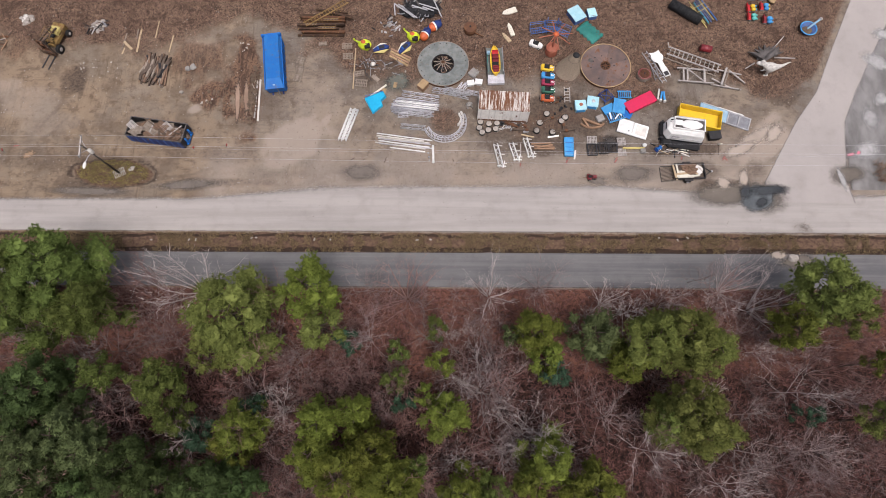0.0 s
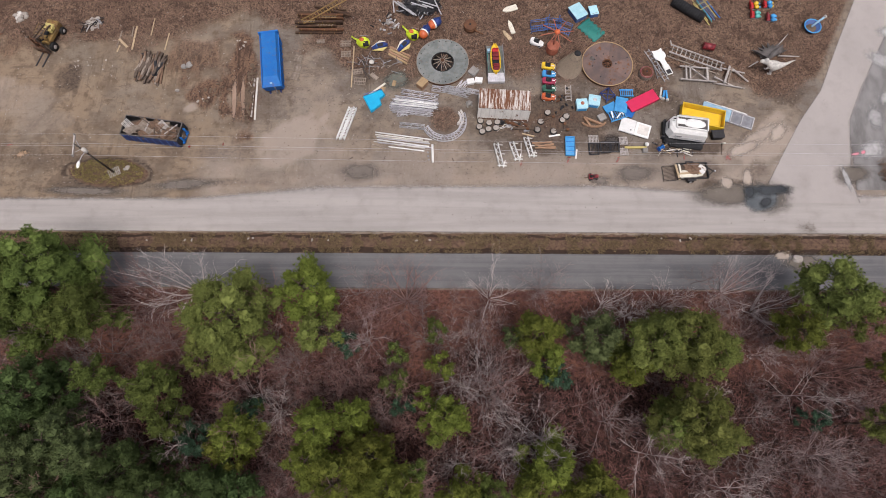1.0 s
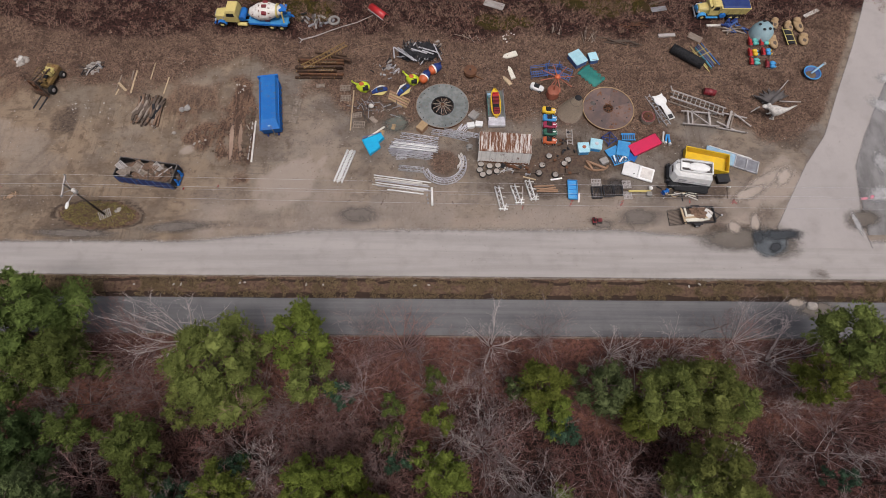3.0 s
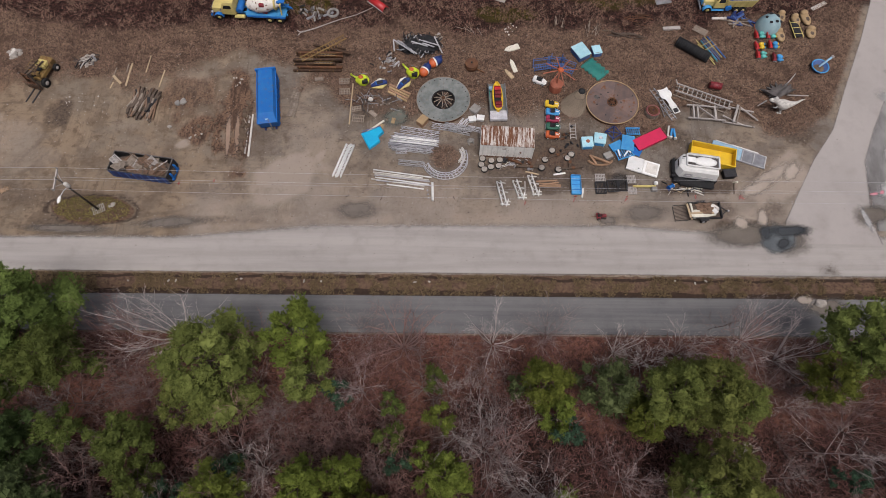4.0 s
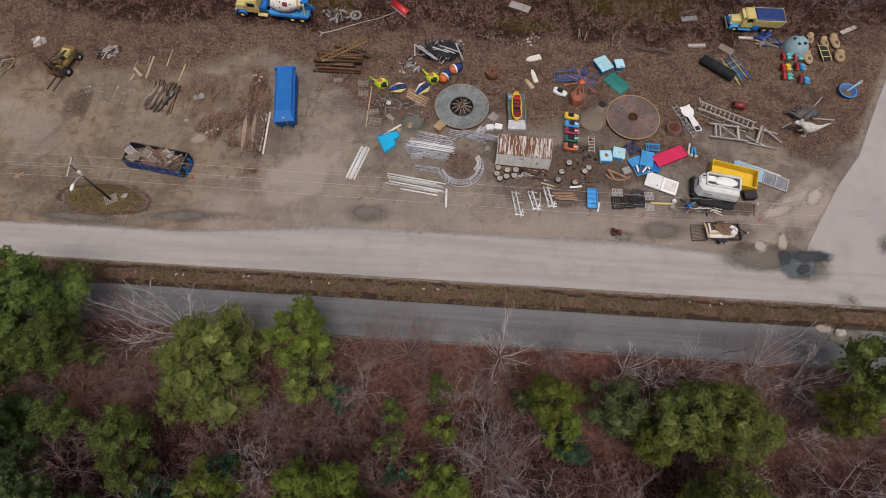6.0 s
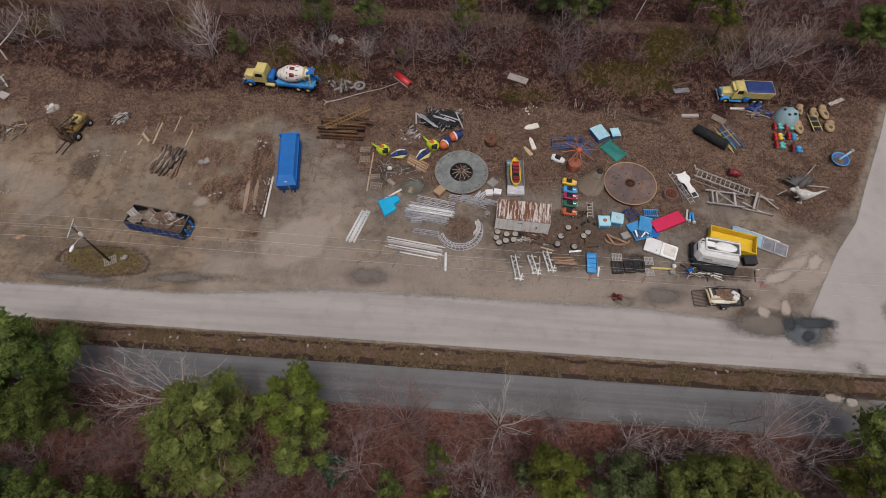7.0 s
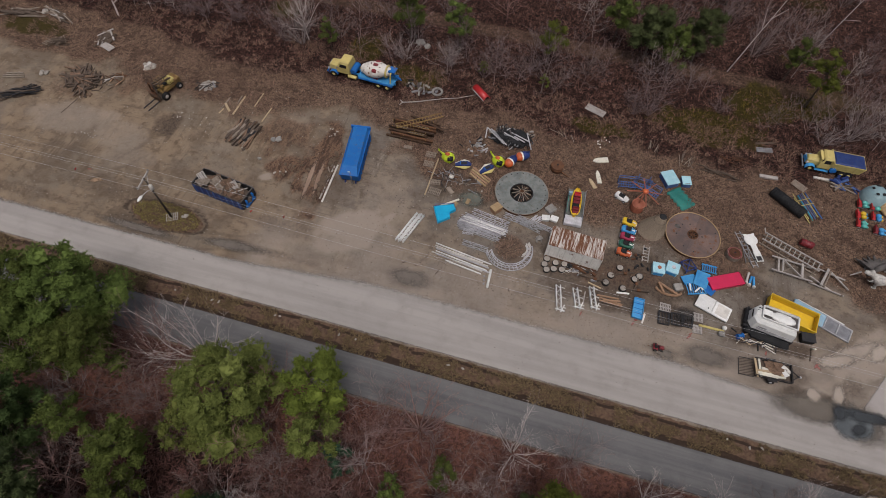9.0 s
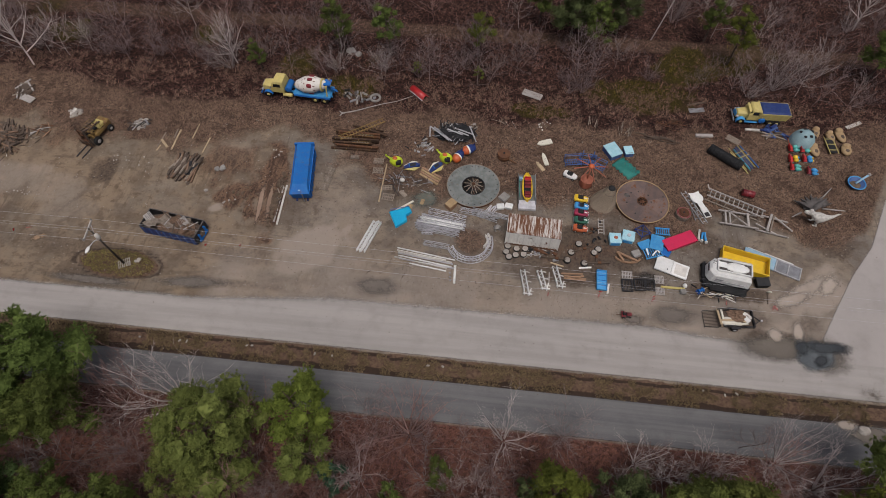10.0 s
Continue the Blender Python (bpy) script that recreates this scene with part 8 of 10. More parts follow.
# ---- trestles and ladders on the east side ----
def trestle():
    t = ladder((27.84, 45.30), (33.60, 42.81), 1.0, 12, GREYWOOD, "long silvered timber trestle ladder on short legs", "trestle", 0.8, 0.11)
    L = 6.3
    for s in (-1, 1):
        part("lower_rail", Shape().bar((-L / 2, s * 0.62, 0.15), (L / 2, s * 0.62, 0.15), 0.12), OLDWOOD, t)
        for i in range(7):
            part("leg", Shape().bar((-L / 2 + 0.3 + i * 0.95, s * 0.5, 0.8), (-L / 2 + 0.3 + i * 0.95, s * 0.66, 0.0), 0.09), OLDWOOD, t)
    part("arm", Shape().bar((-L / 2, 0.3, 0.9), (-L / 2 - 0.3, 1.1, 0.7), 0.1), GREYWOOD, t)
    a = thing("timber_trestle", 30.76, 42.16, -3, "silvered timber frame with crossed braces lying flat", "timber frame")
    for v in (-0.85, 0.85):
        part("rail", Shape().bar((-2.0, v + 0.05, 0.45), (2.1, v - 0.1, 0.45), 0.14), GREYWOOD, a)
    for u in (-1.35, -0.9, 1.05):
        part("post", Shape().bar((u, -0.9, 0.5), (u + 0.05, 0.95, 0.5), 0.17 if u < 0 else 0.22, 0.12), GREYWOOD, a)
    part("brace", Shape().bar((-0.9, 0.85, 0.5), (1.0, -0.8, 0.5), 0.12), GREYWOOD, a)
    part("brace", Shape().bar((-0.9, -0.8, 0.5), (0.2, 0.3, 0.5), 0.12), OLDWOOD, a)
    for u in (-1.6, 1.6):
        part("foot", Shape().bar((u, -0.85, 0.45), (u, -0.85, 0.0), 0.12).bar((u, 0.85, 0.45), (u, 0.85, 0.0), 0.12), OLDWOOD, a)
    b = thing("timber_trestle", 34.56, 41.65, -10, "silvered A-shaped timber frame lying flat", "timber frame")
    part("rail", Shape().bar((-1.9, -0.9, 0.25), (1.6, -1.0, 0.25), 0.13), GREYWOOD, b)
    part("rail", Shape().bar((-1.2, 1.1, 0.4), (1.5, 0.9, 0.4), 0.12), GREYWOOD, b)
    part("post", Shape().bar((-0.8, -0.95, 0.5), (-0.3, 1.4, 0.6), 0.24, 0.14), GREYWOOD, b)
    part("post", Shape().bar((-0.45, -0.95, 0.45), (0.0, 1.3, 0.5), 0.14), OLDWOOD, b)
    part("strut", Shape().bar((0.0, 1.2, 0.5), (2.0, -0.1, 0.3), 0.12).bar((-1.9, -0.2, 0.4), (0.3, -1.0, 0.3), 0.12), GREYWOOD, b)
    for u, v in ((-1.7, -0.9), (1.4, -1.0), (-0.3, 1.25), (1.4, 0.9)):
        part("foot", Shape().bar((u, v, 0.4), (u, v, 0.0), 0.12), OLDWOOD, b)
    ladder((25.29, 45.56), (27.29, 41.43), 0.55, 9, GALV, "grey metal ladder lying in dry grass", z=0.1, r=0.07)
    ladder((25.93, 44.57), (26.45, 41.68), 0.5, 6, STEEL, "short grey ladder section on another", z=0.2, r=0.06)
    ladder((15.83, 40.80), (15.79, 38.79), 0.6, 5, GREYWOOD, "short grey wooden ladder lying on dirt", z=0.06, r=0.09)
    ladder((21.61, 39.70), (23.18, 39.70), 0.8, 7, SKYBLUE, "bright blue ladder rack lying on dirt", "ladder_rack", 0.3, 0.1)
    for k, (a, b) in enumerate((((26.54, 40.53), (26.20, 39.05)), ((26.83, 40.16), (26.51, 38.90)), ((27.03, 40.16), (27.02, 38.76)))):
        x, y, L, rot = span(a, b)
        s = thing("stub_post", x, y, rot, "short blue post with white foot lying on dirt", "post", "short blue posts")
        part("post", Shape().spin((0, 0, 0.13), 0, [(0.1, -L / 2), (0.12, -L / 2 + 0.02), (0.12, L / 2 - 0.2)], 10), SKYBLUE if k else BONE, s)
        part("foot", Shape().spin((L / 2 - 0.15, 0, 0.17), 0, [(0.17, -0.1), (0.17, 0.1)], 10), BONE, s)


trestle()


# ---- coloured panels and boxes ----
def panels():
    x, y, L, rot = span((22.48, 37.79), (25.60, 39.41))
    c = thing("crimson_bin", x, y, rot, "bright crimson fibreglass box panel lying upside down", "panel")
    part("top", Shape().box(0, 0, 0.5, L + 0.15, 1.45, 0.1, c=0.03), CRIMSON, c)
    part("skirt", Shape().box(0, 0, 0.24, L + 0.05, 1.38, 0.46, c=0.03), CRIMSON, c)
    part("end_cap", Shape().box(L / 2 + 0.12, 0, 0.3, 0.1, 1.4, 0.5, c=0.02), DARKRED, c)
    x, y, L, rot = span((21.35, 35.81), (24.58, 34.69))
    w = thing("moulded_bed", x, y, rot, "cream-white moulded panel with a hinged seam", "panel")
    part("front_half", Shape().box(-L / 4, 0, 0.3, L / 2 - 0.03, 1.75, 0.2, c=0.03), WHITE, w)
    part("rear_half", Shape().box(L / 4, 0, 0.28, L / 2 - 0.03, 1.7, 0.2, c=0.05), WHITE, w)
    part("tray", Shape().box(L / 4 + 0.05, 0, 0.39, L / 2 - 0.5, 1.25, 0.04, c=0.02), BONE, w, "shallow stained recess")
    for s in (-1, 1):
        part("runner", Shape().box(0, s * 0.6, 0.1, L - 0.2, 0.12, 0.2), DARKWOOD, w)
    part("clip", Shape().lathe([(0.07, 0.4), (0.07, 0.43)], 8, (-0.4, -0.45, 0)), BLACK, w)
    for px, py, rot, s in ((17.16, 38.12, 3, 1.2), (18.59, 38.58, -10, 1.25)):
        b = thing("turquoise_box", px, py, rot, "pale turquoise seat box with worn top", "box", "turquoise boxes")
        part("box", Shape().box(0, 0, 0.3, s, s, 0.6, c=0.04), TURQ, b)
        part("top", Shape().box(0, 0, 0.62, s + 0.08, s + 0.08, 0.06, c=0.02), TURQ, b)
        part("emblem", Shape().lathe([(0.22, 0.65), (0.2, 0.7), (0.08, 0.72)], 12, (0.05, 0.05, 0)), TERRA if rot > 0 else ALU, b, "worn round fixing plate")
        part("front_panel", Shape().box(0, -s / 2 - 0.02, 0.28, s * 0.8, 0.04, 0.4), SKYBLUE, b)
    f = thing("tubular_stand", 20.17, 39.38, 35, "blue square tube frame with crossed bars", "frame")
    for a, b in (((-0.6, -0.6), (0.6, -0.6)), ((0.6, -0.6), (0.6, 0.6)), ((0.6, 0.6), (-0.6, 0.6)), ((-0.6, 0.6), (-0.6, -0.6)), ((-0.6, -0.6), (0.6, 0.6)), ((-0.6, 0.6), (0.6, -0.6))):
        part("tube", Shape().rod((*a, 0.55), (*b, 0.55), 0.06), NAVY, f)
    for a in ((-0.6, -0.6), (0.6, -0.6), (0.6, 0.6), (-0.6, 0.6)):
        part("leg", Shape().rod((*a, 0.55), (*a, 0), 0.05), NAVY, f)
    for px, py, rot, l, w, h, m, lab in ((20.41, 37.83, 28, 1.5, 1.0, 0.3, SKYBLUE, "blue metal panel leaning among others"), (21.60, 38.08, -12, 1.4, 1.9, 0.5, SKYBLUE, "blue folded metal panel on edge"), (22.30, 37.25, -30, 1.5, 0.9, 0.25, BLUE, "blue metal tray panel on dirt")):
        p = thing("metal_box", px, py, rot, lab, "panel", "blue metal panels")
        part("sheet", Shape().box(0, 0, h, l, w, 0.07, c=0.02), m, p)
        part("stand", Shape().box(0, 0, h / 2, l * 0.7, w * 0.6, h - 0.05), NAVY, p)
    x, y, L, rot = span((20.16, 36.24), (21.83, 37.04))
    t = ladder((20.14, 36.55), (22.00, 37.21), 1.25, 8, SKYBLUE, "blue slatted frame with white stripes", "slatted_rack", 0.4, 0.1)
    for i, (u, v, a) in enumerate(((-0.55, 0.15, 80), (0.1, -0.2, 35), (0.55, 0.1, 110))):
        part("white_slat", Shape().box(u, v, 0.47, 0.8, 0.16, 0.06, rz=a, c=0.01), WHITE, t)
    x, y, L, rot = span((15.61, 34.10), (15.55, 31.86))
    b = thing("blue_tray", x, y, rot, "bright blue shallow metal tray on dirt", "tray")
    part("floor", Shape().box(0, 0, 0.22, L, 1.0, 0.05), SKYBLUE, b)
    for s in (-1, 1):
        part("side", Shape().box(0, s * 0.5, 0.3, L, 0.07, 0.25, c=0.01), SKYBLUE, b)
        part("end", Shape().box(s * L / 2, 0, 0.3, 0.07, 1.0, 0.25, c=0.01), SKYBLUE, b)
        part("runner", Shape().box(0, s * 0.3, 0.1, L * 0.8, 0.08, 0.2), NAVY, b)
    for i in range(3):
        part("divider", Shape().box(-L / 4 + i * L / 4, 0, 0.26, 0.04, 0.9, 0.06), BLUE, b)
    t = thing("turquoise_chest", 17.48, 50.39, 30, "pale turquoise cabinet lying on its back", "cabinet")
    part("body", Shape().box(0, 0.1, 0.36, 1.5, 1.9, 0.72, c=0.06), DULLBLUE, t)
    part("lid", Shape().box(0, 0.1, 0.77, 1.6, 2.0, 0.1, c=0.03), TURQ, t, "pale turquoise lid")
    t = thing("turquoise_chest", 19.32, 50.72, 12, "small pale blue box lying in dry grass", "cabinet")
    part("body", Shape().box(0, 0, 0.3, 1.0, 1.2, 0.6, c=0.05), DULLBLUE, t)
    part("lid", Shape().box(0, 0, 0.63, 1.05, 1.25, 0.06, c=0.02), TURQ, t)
    part("handle", Shape().rod((-0.3, -0.5, 0.69), (0.3, -0.5, 0.69), 0.03), STEEL, t)
    x, y, L, rot = span((18.08, 49.35), (19.98, 47.28))
    g = Shape()
    n = 14
    top = [[(-L / 2 + L * i / n, (-0.92 + 1.84 * j / 8) * (1 + 0.14 * math.sin(i * 2.1)), 0.1 + 0.3 * math.sin(i * 1.7 + j * 1.3) ** 2 * (1 - abs(j - 4) / 5)) for j in range(9)] for i in range(n + 1)]
    vs = [p for r in top for p in r]
    base = len(vs)
    vs += [(p[0], p[1], 0.0) for p in vs]
    fs = [(i * 9 + j, (i + 1) * 9 + j, (i + 1) * 9 + j + 1, i * 9 + j + 1) for i in range(n) for j in range(8)]
    fs += [(i * 9, base + i * 9, base + (i + 1) * 9, (i + 1) * 9) for i in range(n)] + [(i * 9 + 8, (i + 1) * 9 + 8, base + (i + 1) * 9 + 8, base + i * 9 + 8) for i in range(n)]
    fs += [(j, j + 1, base + j + 1, base + j) for j in range(8)] + [(n * 9 + j, base + n * 9 + j, base + n * 9 + j + 1, n * 9 + j + 1) for j in range(8)]
    single("crumpled_tarp", g.add(vs, fs, True), TEAL, x, y, rot, "crumpled teal tarp lying in dry grass", "tarp")
    for k, (p, q) in enumerate((((17.36, 36.61), (17.94, 35.53)), ((17.42, 36.54), (19.37, 35.68)))):
        x, y, L, rot = span(p, q)
        single("curved_timber", Shape().box(0, 0, 0.25, L, 0.24, 0.3, c=0.03), BROWNWOOD, x, y, rot, "brown laminated timber beam on dirt", "timber", "curved timbers")
    cx, cy = 18.46, 36.54
    arc = Shape()
    pts = [(1.35 * math.cos(radians(a)), 0.75 * math.sin(radians(a)) - 0.3, 0.12) for a in range(195, 351, 15)]
    arc.path(pts, 0.14, 6)
    single("curved_timber", arc, BROWNWOOD, cx, cy, 0, "brown curved laminated timber beam", "timber", "curved timbers")
    single("stone_block", Shape().box(0, 0, 0.2, 0.9, 0.8, 0.4, c=0.06), STONE, 19.37, 36.62, 25, "grey stone block beside blue panels", "block")


panels()


# ---- wheels, axles and small frames ----
G3 = "loose white-walled wheels"
for px, py in ((5.68, 36.14), (5.54, 35.42), (5.86, 34.84), (6.65, 35.92), (6.57, 35.13), (7.56, 36.00), (7.41, 35.28), (13.31, 37.25), (12.48, 36.09), (14.95, 36.31), (15.43, 36.82)):
    w = thing("loose_wheel", px, py, 0, "small tyre with dusty pale hub lying flat", "wheel", G3)
    part("tyre", Shape().lathe([(0.2, 0), (0.34, 0), (0.38, 0.06), (0.38, 0.16), (0.34, 0.22), (0.22, 0.22)], 18), TYRE, w)
    part("hub", Shape().lathe([(0.32, 0.02), (0.32, 0.225), (0.26, 0.235), (0.12, 0.24), (0.08, 0.28), (0.02, 0.28)], 14), CONCRETE, w, "dusty pale wheel hub")


def axle(p, q, r, label, ends=(True, True), m=None):
    x, y, L, rot = span(p, q)
    a = thing("axle", x, y, rot, label, "axle", "old axles")
    part("shaft", Shape().rod((-L / 2, 0, 0.25), (L / 2, 0, 0.25), r), m or DARKWOOD, a)
    for s, on in zip((-1, 1), ends):
        if on:
            part("wheel", Shape().lathe([(0.2, 0), (0.4, 0.02), (0.42, 0.15), (0.36, 0.26), (0.1, 0.28)], 16, (s * L / 2, 0, 0)), TYRE, a)
            part("hub", Shape().lathe([(0.33, 0.25), (0.3, 0.3), (0.06, 0.33)], 12, (s * L / 2, 0, 0)), CONCRETE, a, "dusty pale wheel hub")
    part("bracket", Shape().box(L * 0.1, 0, 0.28, 0.35, 0.3, 0.2, c=0.03), RUST, a)


axle((9.28, 35.14), (12.05, 35.08), 0.08, "rusty axle with one pale wheel", (False, True))
axle((12.54, 36.09), (14.79, 37.04), 0.06, "thin rusty drive shaft", (False, False))
axle((13.85, 34.87), (16.50, 35.17), 0.09, "rusty axle with a pale wheel at one end", (True, False))
axle((15.36, 36.75), (15.02, 35.09), 0.07, "short rusty axle across another", (True, False))
axle((8.40, 36.07), (9.94, 35.50), 0.1, "dark rusty axle housing beside the container", (False, False), RUST)
pole((14.68, 37.54), (17.02, 37.41), 0.04, DARKWOOD, "thin dark pipe lying on dirt")
rnd = random.Random(44)
for k in range(16):
    single("machine_part", Shape().box(0, 0, 0.12, rnd.uniform(0.25, 0.8), rnd.uniform(0.12, 0.3), 0.22, c=0.03), rnd.choice((RUST, STEEL, BLACKFRAME, DARKWOOD)), (8.91, 35.72)[0] + rnd.gauss(0, 1.1), (8.91, 35.72)[1] + rnd.gauss(0, 0.35), rnd.uniform(0, 180), "rusty machine part beside a container", "machine part", "machine parts")
for k in range(12):
    single("machine_part", Shape().blob((0, 0, 0.16), (rnd.uniform(0.1, 0.28), rnd.uniform(0.08, 0.18), 0.14), 9, 5, 0.2, k), rnd.choice((RUST, BLACKFRAME, CHARRED)), (14.90, 39.23)[0] + rnd.gauss(0, 0.5), (14.88, 38.86)[1] + rnd.gauss(0, 0.9), rnd.uniform(0, 180), "dark greasy engine part by the ride cars", "machine part", "machine parts")


def step_frame(p, q, label):
    t = lattice(p, q, 0.46, 0.32, WHITE, label, "white step frames", bays=6, r=0.05)
    L = math.dist(p, q)
    for i in range(3):
        part("foot", Shape().bar((-L / 2 + 0.3 + i * (L - 0.6) / 2, 0.3, 0.35), (-L / 2 + 0.3 + i * (L - 0.6) / 2, 0.7, 0.05), 0.09), BONE, t)
        part("leg", Shape().bar((-L / 2 + 0.3 + i * (L - 0.6) / 2, -0.25, 0.35), (-L / 2 + 0.3 + i * (L - 0.6) / 2, -0.25, 0.0), 0.08), OLDWOOD, t)
    part("end_bar", Shape().bar((L / 2 - 0.1, -0.45, 0.38), (L / 2 + 0.15, 0.5, 0.36), 0.1).bar((L / 2 - 0.5, 0.5, 0.42), (L / 2 + 0.3, 0.1, 0.4), 0.09), WHITE, t)


step_frame((7.35, 33.35), (7.93, 30.58), "white peeling steel step frame lying on dirt")
step_frame((9.08, 33.50), (9.72, 31.35), "small white steel step frame lying on dirt")
step_frame((10.69, 34.14), (11.31, 31.77), "white peeling steel step frame lying on dirt")
plank((10.20, 33.51), (10.15, 31.83), 0.12, GREYWOOD, "thin grey board between step frames")


def grate(x, y, rot, L, W, n, m, label):
    g = thing("steel_grate", x, y, rot, label, "grate", "steel grates")
    for s in (-1, 1):
        part("side", Shape().box(0, s * W / 2, 0.2, L, 0.1, 0.14).box(s * L / 2, 0, 0.2, 0.1, W, 0.14), m, g)
        part("leg", Shape().box(s * L * 0.4, s * W * 0.4, 0.07, 0.1, 0.1, 0.14).box(s * L * 0.4, -s * W * 0.4, 0.07, 0.1, 0.1, 0.14), m, g)
    for i in range(n):
        part("bar", Shape().box(-L / 2 + (i + 0.5) * L / n, 0, 0.22, 0.05, W, 0.06), m, g)


grate(18.21, 32.70, 2, 1.05, 1.35, 7, BLACKFRAME, "blackened steel grate on damp dirt")
grate(19.50, 32.92, 5, 1.1, 1.3, 6, BLACKFRAME, "blackened steel frame on damp dirt")
grate(20.58, 32.99, -3, 0.9, 1.2, 5, BLACKFRAME, "blackened steel grate on damp dirt")
x, y, L, rot = span((21.66, 32.90), (24.07, 32.91))
p = thing("bollard_post", x, y, rot, "cream steel post with a pale ball end", "post")
part("shaft", Shape().spin((0, 0, 0.2), 0, [(0.11, -L / 2), (0.13, -L / 2 + 0.02), (0.13, L / 2)], 10), CREAMY, p)
part("ball", Shape().blob((L / 2 + 0.05, 0.35, 0.25), (0.24, 0.24, 0.24), 12, 7), WHITE, p)
part("fitting", Shape().box(L / 2 - 0.2, -0.35, 0.2, 0.6, 0.55, 0.35, c=0.08), STONE, p)
b = thing("blue_hose_reel", 25.66, 32.87, 30, "small bright blue plastic reel on dirt", "reel")
part("drum", Shape().spin((0, 0, 0.25), 0, [(0.25, -0.3), (0.25, -0.24), (0.14, -0.22), (0.14, 0.22), (0.25, 0.24), (0.25, 0.3)], 14), BLUE, b)
part("stand", Shape().box(0, 0, 0.05, 0.8, 0.5, 0.1, c=0.02), NAVY, b)
rnd = random.Random(31)
for k in range(20):
    l = rnd.uniform(0.6, 2.0)
    single("scrap_bar", Shape().box(0, 0, 0.08, l, 0.1, 0.1, c=0.01), rnd.choice((BLACKFRAME, BONE, DARKWOOD, CREAM, BLACK)), (28.72, 32.89)[0] + rnd.gauss(0, 1.4), (28.73, 33.03)[1] + rnd.gauss(0, 0.4), rnd.gauss(10, 40), "narrow scrap bar lying before the white shell", "scrap bar", "scrap bars")


def mower():
    m = thing("garden_tractor", 17.93, 29.33, 2, "small dark red garden tractor with steering lever", "tractor")
    part("hood", Shape().box(0.35, 0, 0.5, 0.7, 0.5, 0.34, c=0.08), DARKRED, m)
    part("deck", Shape().box(-0.1, 0, 0.28, 1.1, 0.75, 0.12, c=0.04), BLACKFRAME, m)
    part("seat", Shape().box(-0.35, 0, 0.55, 0.35, 0.42, 0.12, c=0.04).box(-0.52, 0, 0.72, 0.1, 0.42, 0.3, c=0.04), BLACK, m)
    part("fender", Shape().box(-0.4, 0, 0.42, 0.6, 0.85, 0.1, c=0.04), DARKRED, m)
    part("steering_wheel", Shape().hoop((0.02, 0, 0.82), 0.15, 0.02, 12, 5).rod((0.1, 0, 0.6), (0.02, 0, 0.82), 0.02), BLACK, m)
    for s in (-1, 1):
        wheel(m, -0.4, s * 0.42, 0.24, 0.24, 0.2, STONE)
        wheel(m, 0.5, s * 0.34, 0.17, 0.17, 0.14, STONE)
    part("drawbar", Shape().rod((-0.6, 0, 0.3), (-1.35, 0.05, 0.12), 0.035), RUST, m)
    m.scale = (0.74, 0.74, 0.74)


mower()
for k, (px, py) in enumerate(((15.22, 31.51), (20.60, 31.46), (32.67, 31.58), (-26.78, 32.52), (-23.01, 32.82), (-48.26, 32.15))):
    f = thing("marker_flag", px, py, 20 * k, "small red survey flag on a wire stake", "flag", "survey flags")
    part("stake", Shape().rod((0, 0, 0), (0, 0, 0.6), 0.015), STEEL, f)
    part("flag", Shape().box(0.16, 0, 0.5, 0.3, 0.02, 0.2), RED, f)
for k, (p, q) in enumerate((((-8.90, 31.41), (-8.53, 31.69)), ((-5.18, 31.08), (-4.95, 31.77)), ((-7.56, 31.41), (-7.37, 31.55)), ((2.51, 31.59), (2.64, 31.25)), ((-29.72, 32.30), (-29.43, 32.09)))):
    pole(p, q, 0.05, DARKWOOD, "short dark stick on bare dirt", group="sticks on the dirt")


# ---- thin scrap in the grass behind ----
def tangle(cx, cy, rx, ry, n, rot, spread, lengths, mats, label, seed, thick=(0.04, 0.09), high=0.35):
    """Loose bars and slats lying across each other."""
    rnd = random.Random(seed)
    for i in range(n):
        l, w = rnd.uniform(*lengths), rnd.uniform(*thick)
        b = single("scrap_bar", Shape().box(0, 0, 0, l, w, w * 0.8, c=0.006), rnd.choice(mats), 0, 0, 0, label, "scrap bar", "bars lying in the grass")
        tilt = rnd.uniform(-6, 6)
        b.matrix_world = pose(cx, cy, 0, 0, 0, rot) @ pose(rnd.uniform(-rx, rx), rnd.uniform(-ry, ry), 0.05 + l * 0.5 * abs(math.sin(radians(tilt))) + rnd.uniform(0, high), 0, tilt, rnd.gauss(0, spread))


tangle(19.34, 54.06, 0.6, 0.8, 14, 70, 20, (0.9, 1.8), (OLDWOOD, DARKWOOD, OLDWOOD), "thin grey slat leaning by a turquoise box", 31)
tangle(22.92, 53.36, 2.0, 0.35, 12, -14, 10, (1.2, 2.6), (DARKWOOD, DARKWOOD, DEEPWOOD), "long brown timber lying in dry grass", 32, (0.06, 0.12))
tangle(24.98, 55.49, 1.1, 0.8, 14, 20, 60, (1.0, 2.2), (RUST, BROWNSTEEL, RUST), "thin rusted bar standing in brush", 33)
tangle(15.29, 55.21, 0.5, 0.6, 9, 80, 12, (1.0, 1.6), (DARKWOOD, OLDWOOD), "thin grey slat lying in dry grass", 34)
tangle(36.87, 55.38, 1.6, 0.45, 16, -8, 30, (0.6, 1.8), (OLDWOOD, DULLBLUE, NAVY, DARKWOOD, OLDWOOD), "broken blue and grey board in dry grass", 35, (0.08, 0.25))
tangle(37.01, 56.37, 0.4, 0.5, 6, 60, 20, (0.8, 1.3), (DULLBLUE, NAVY), "broken blue panel strip in dry grass", 36, (0.2, 0.35))
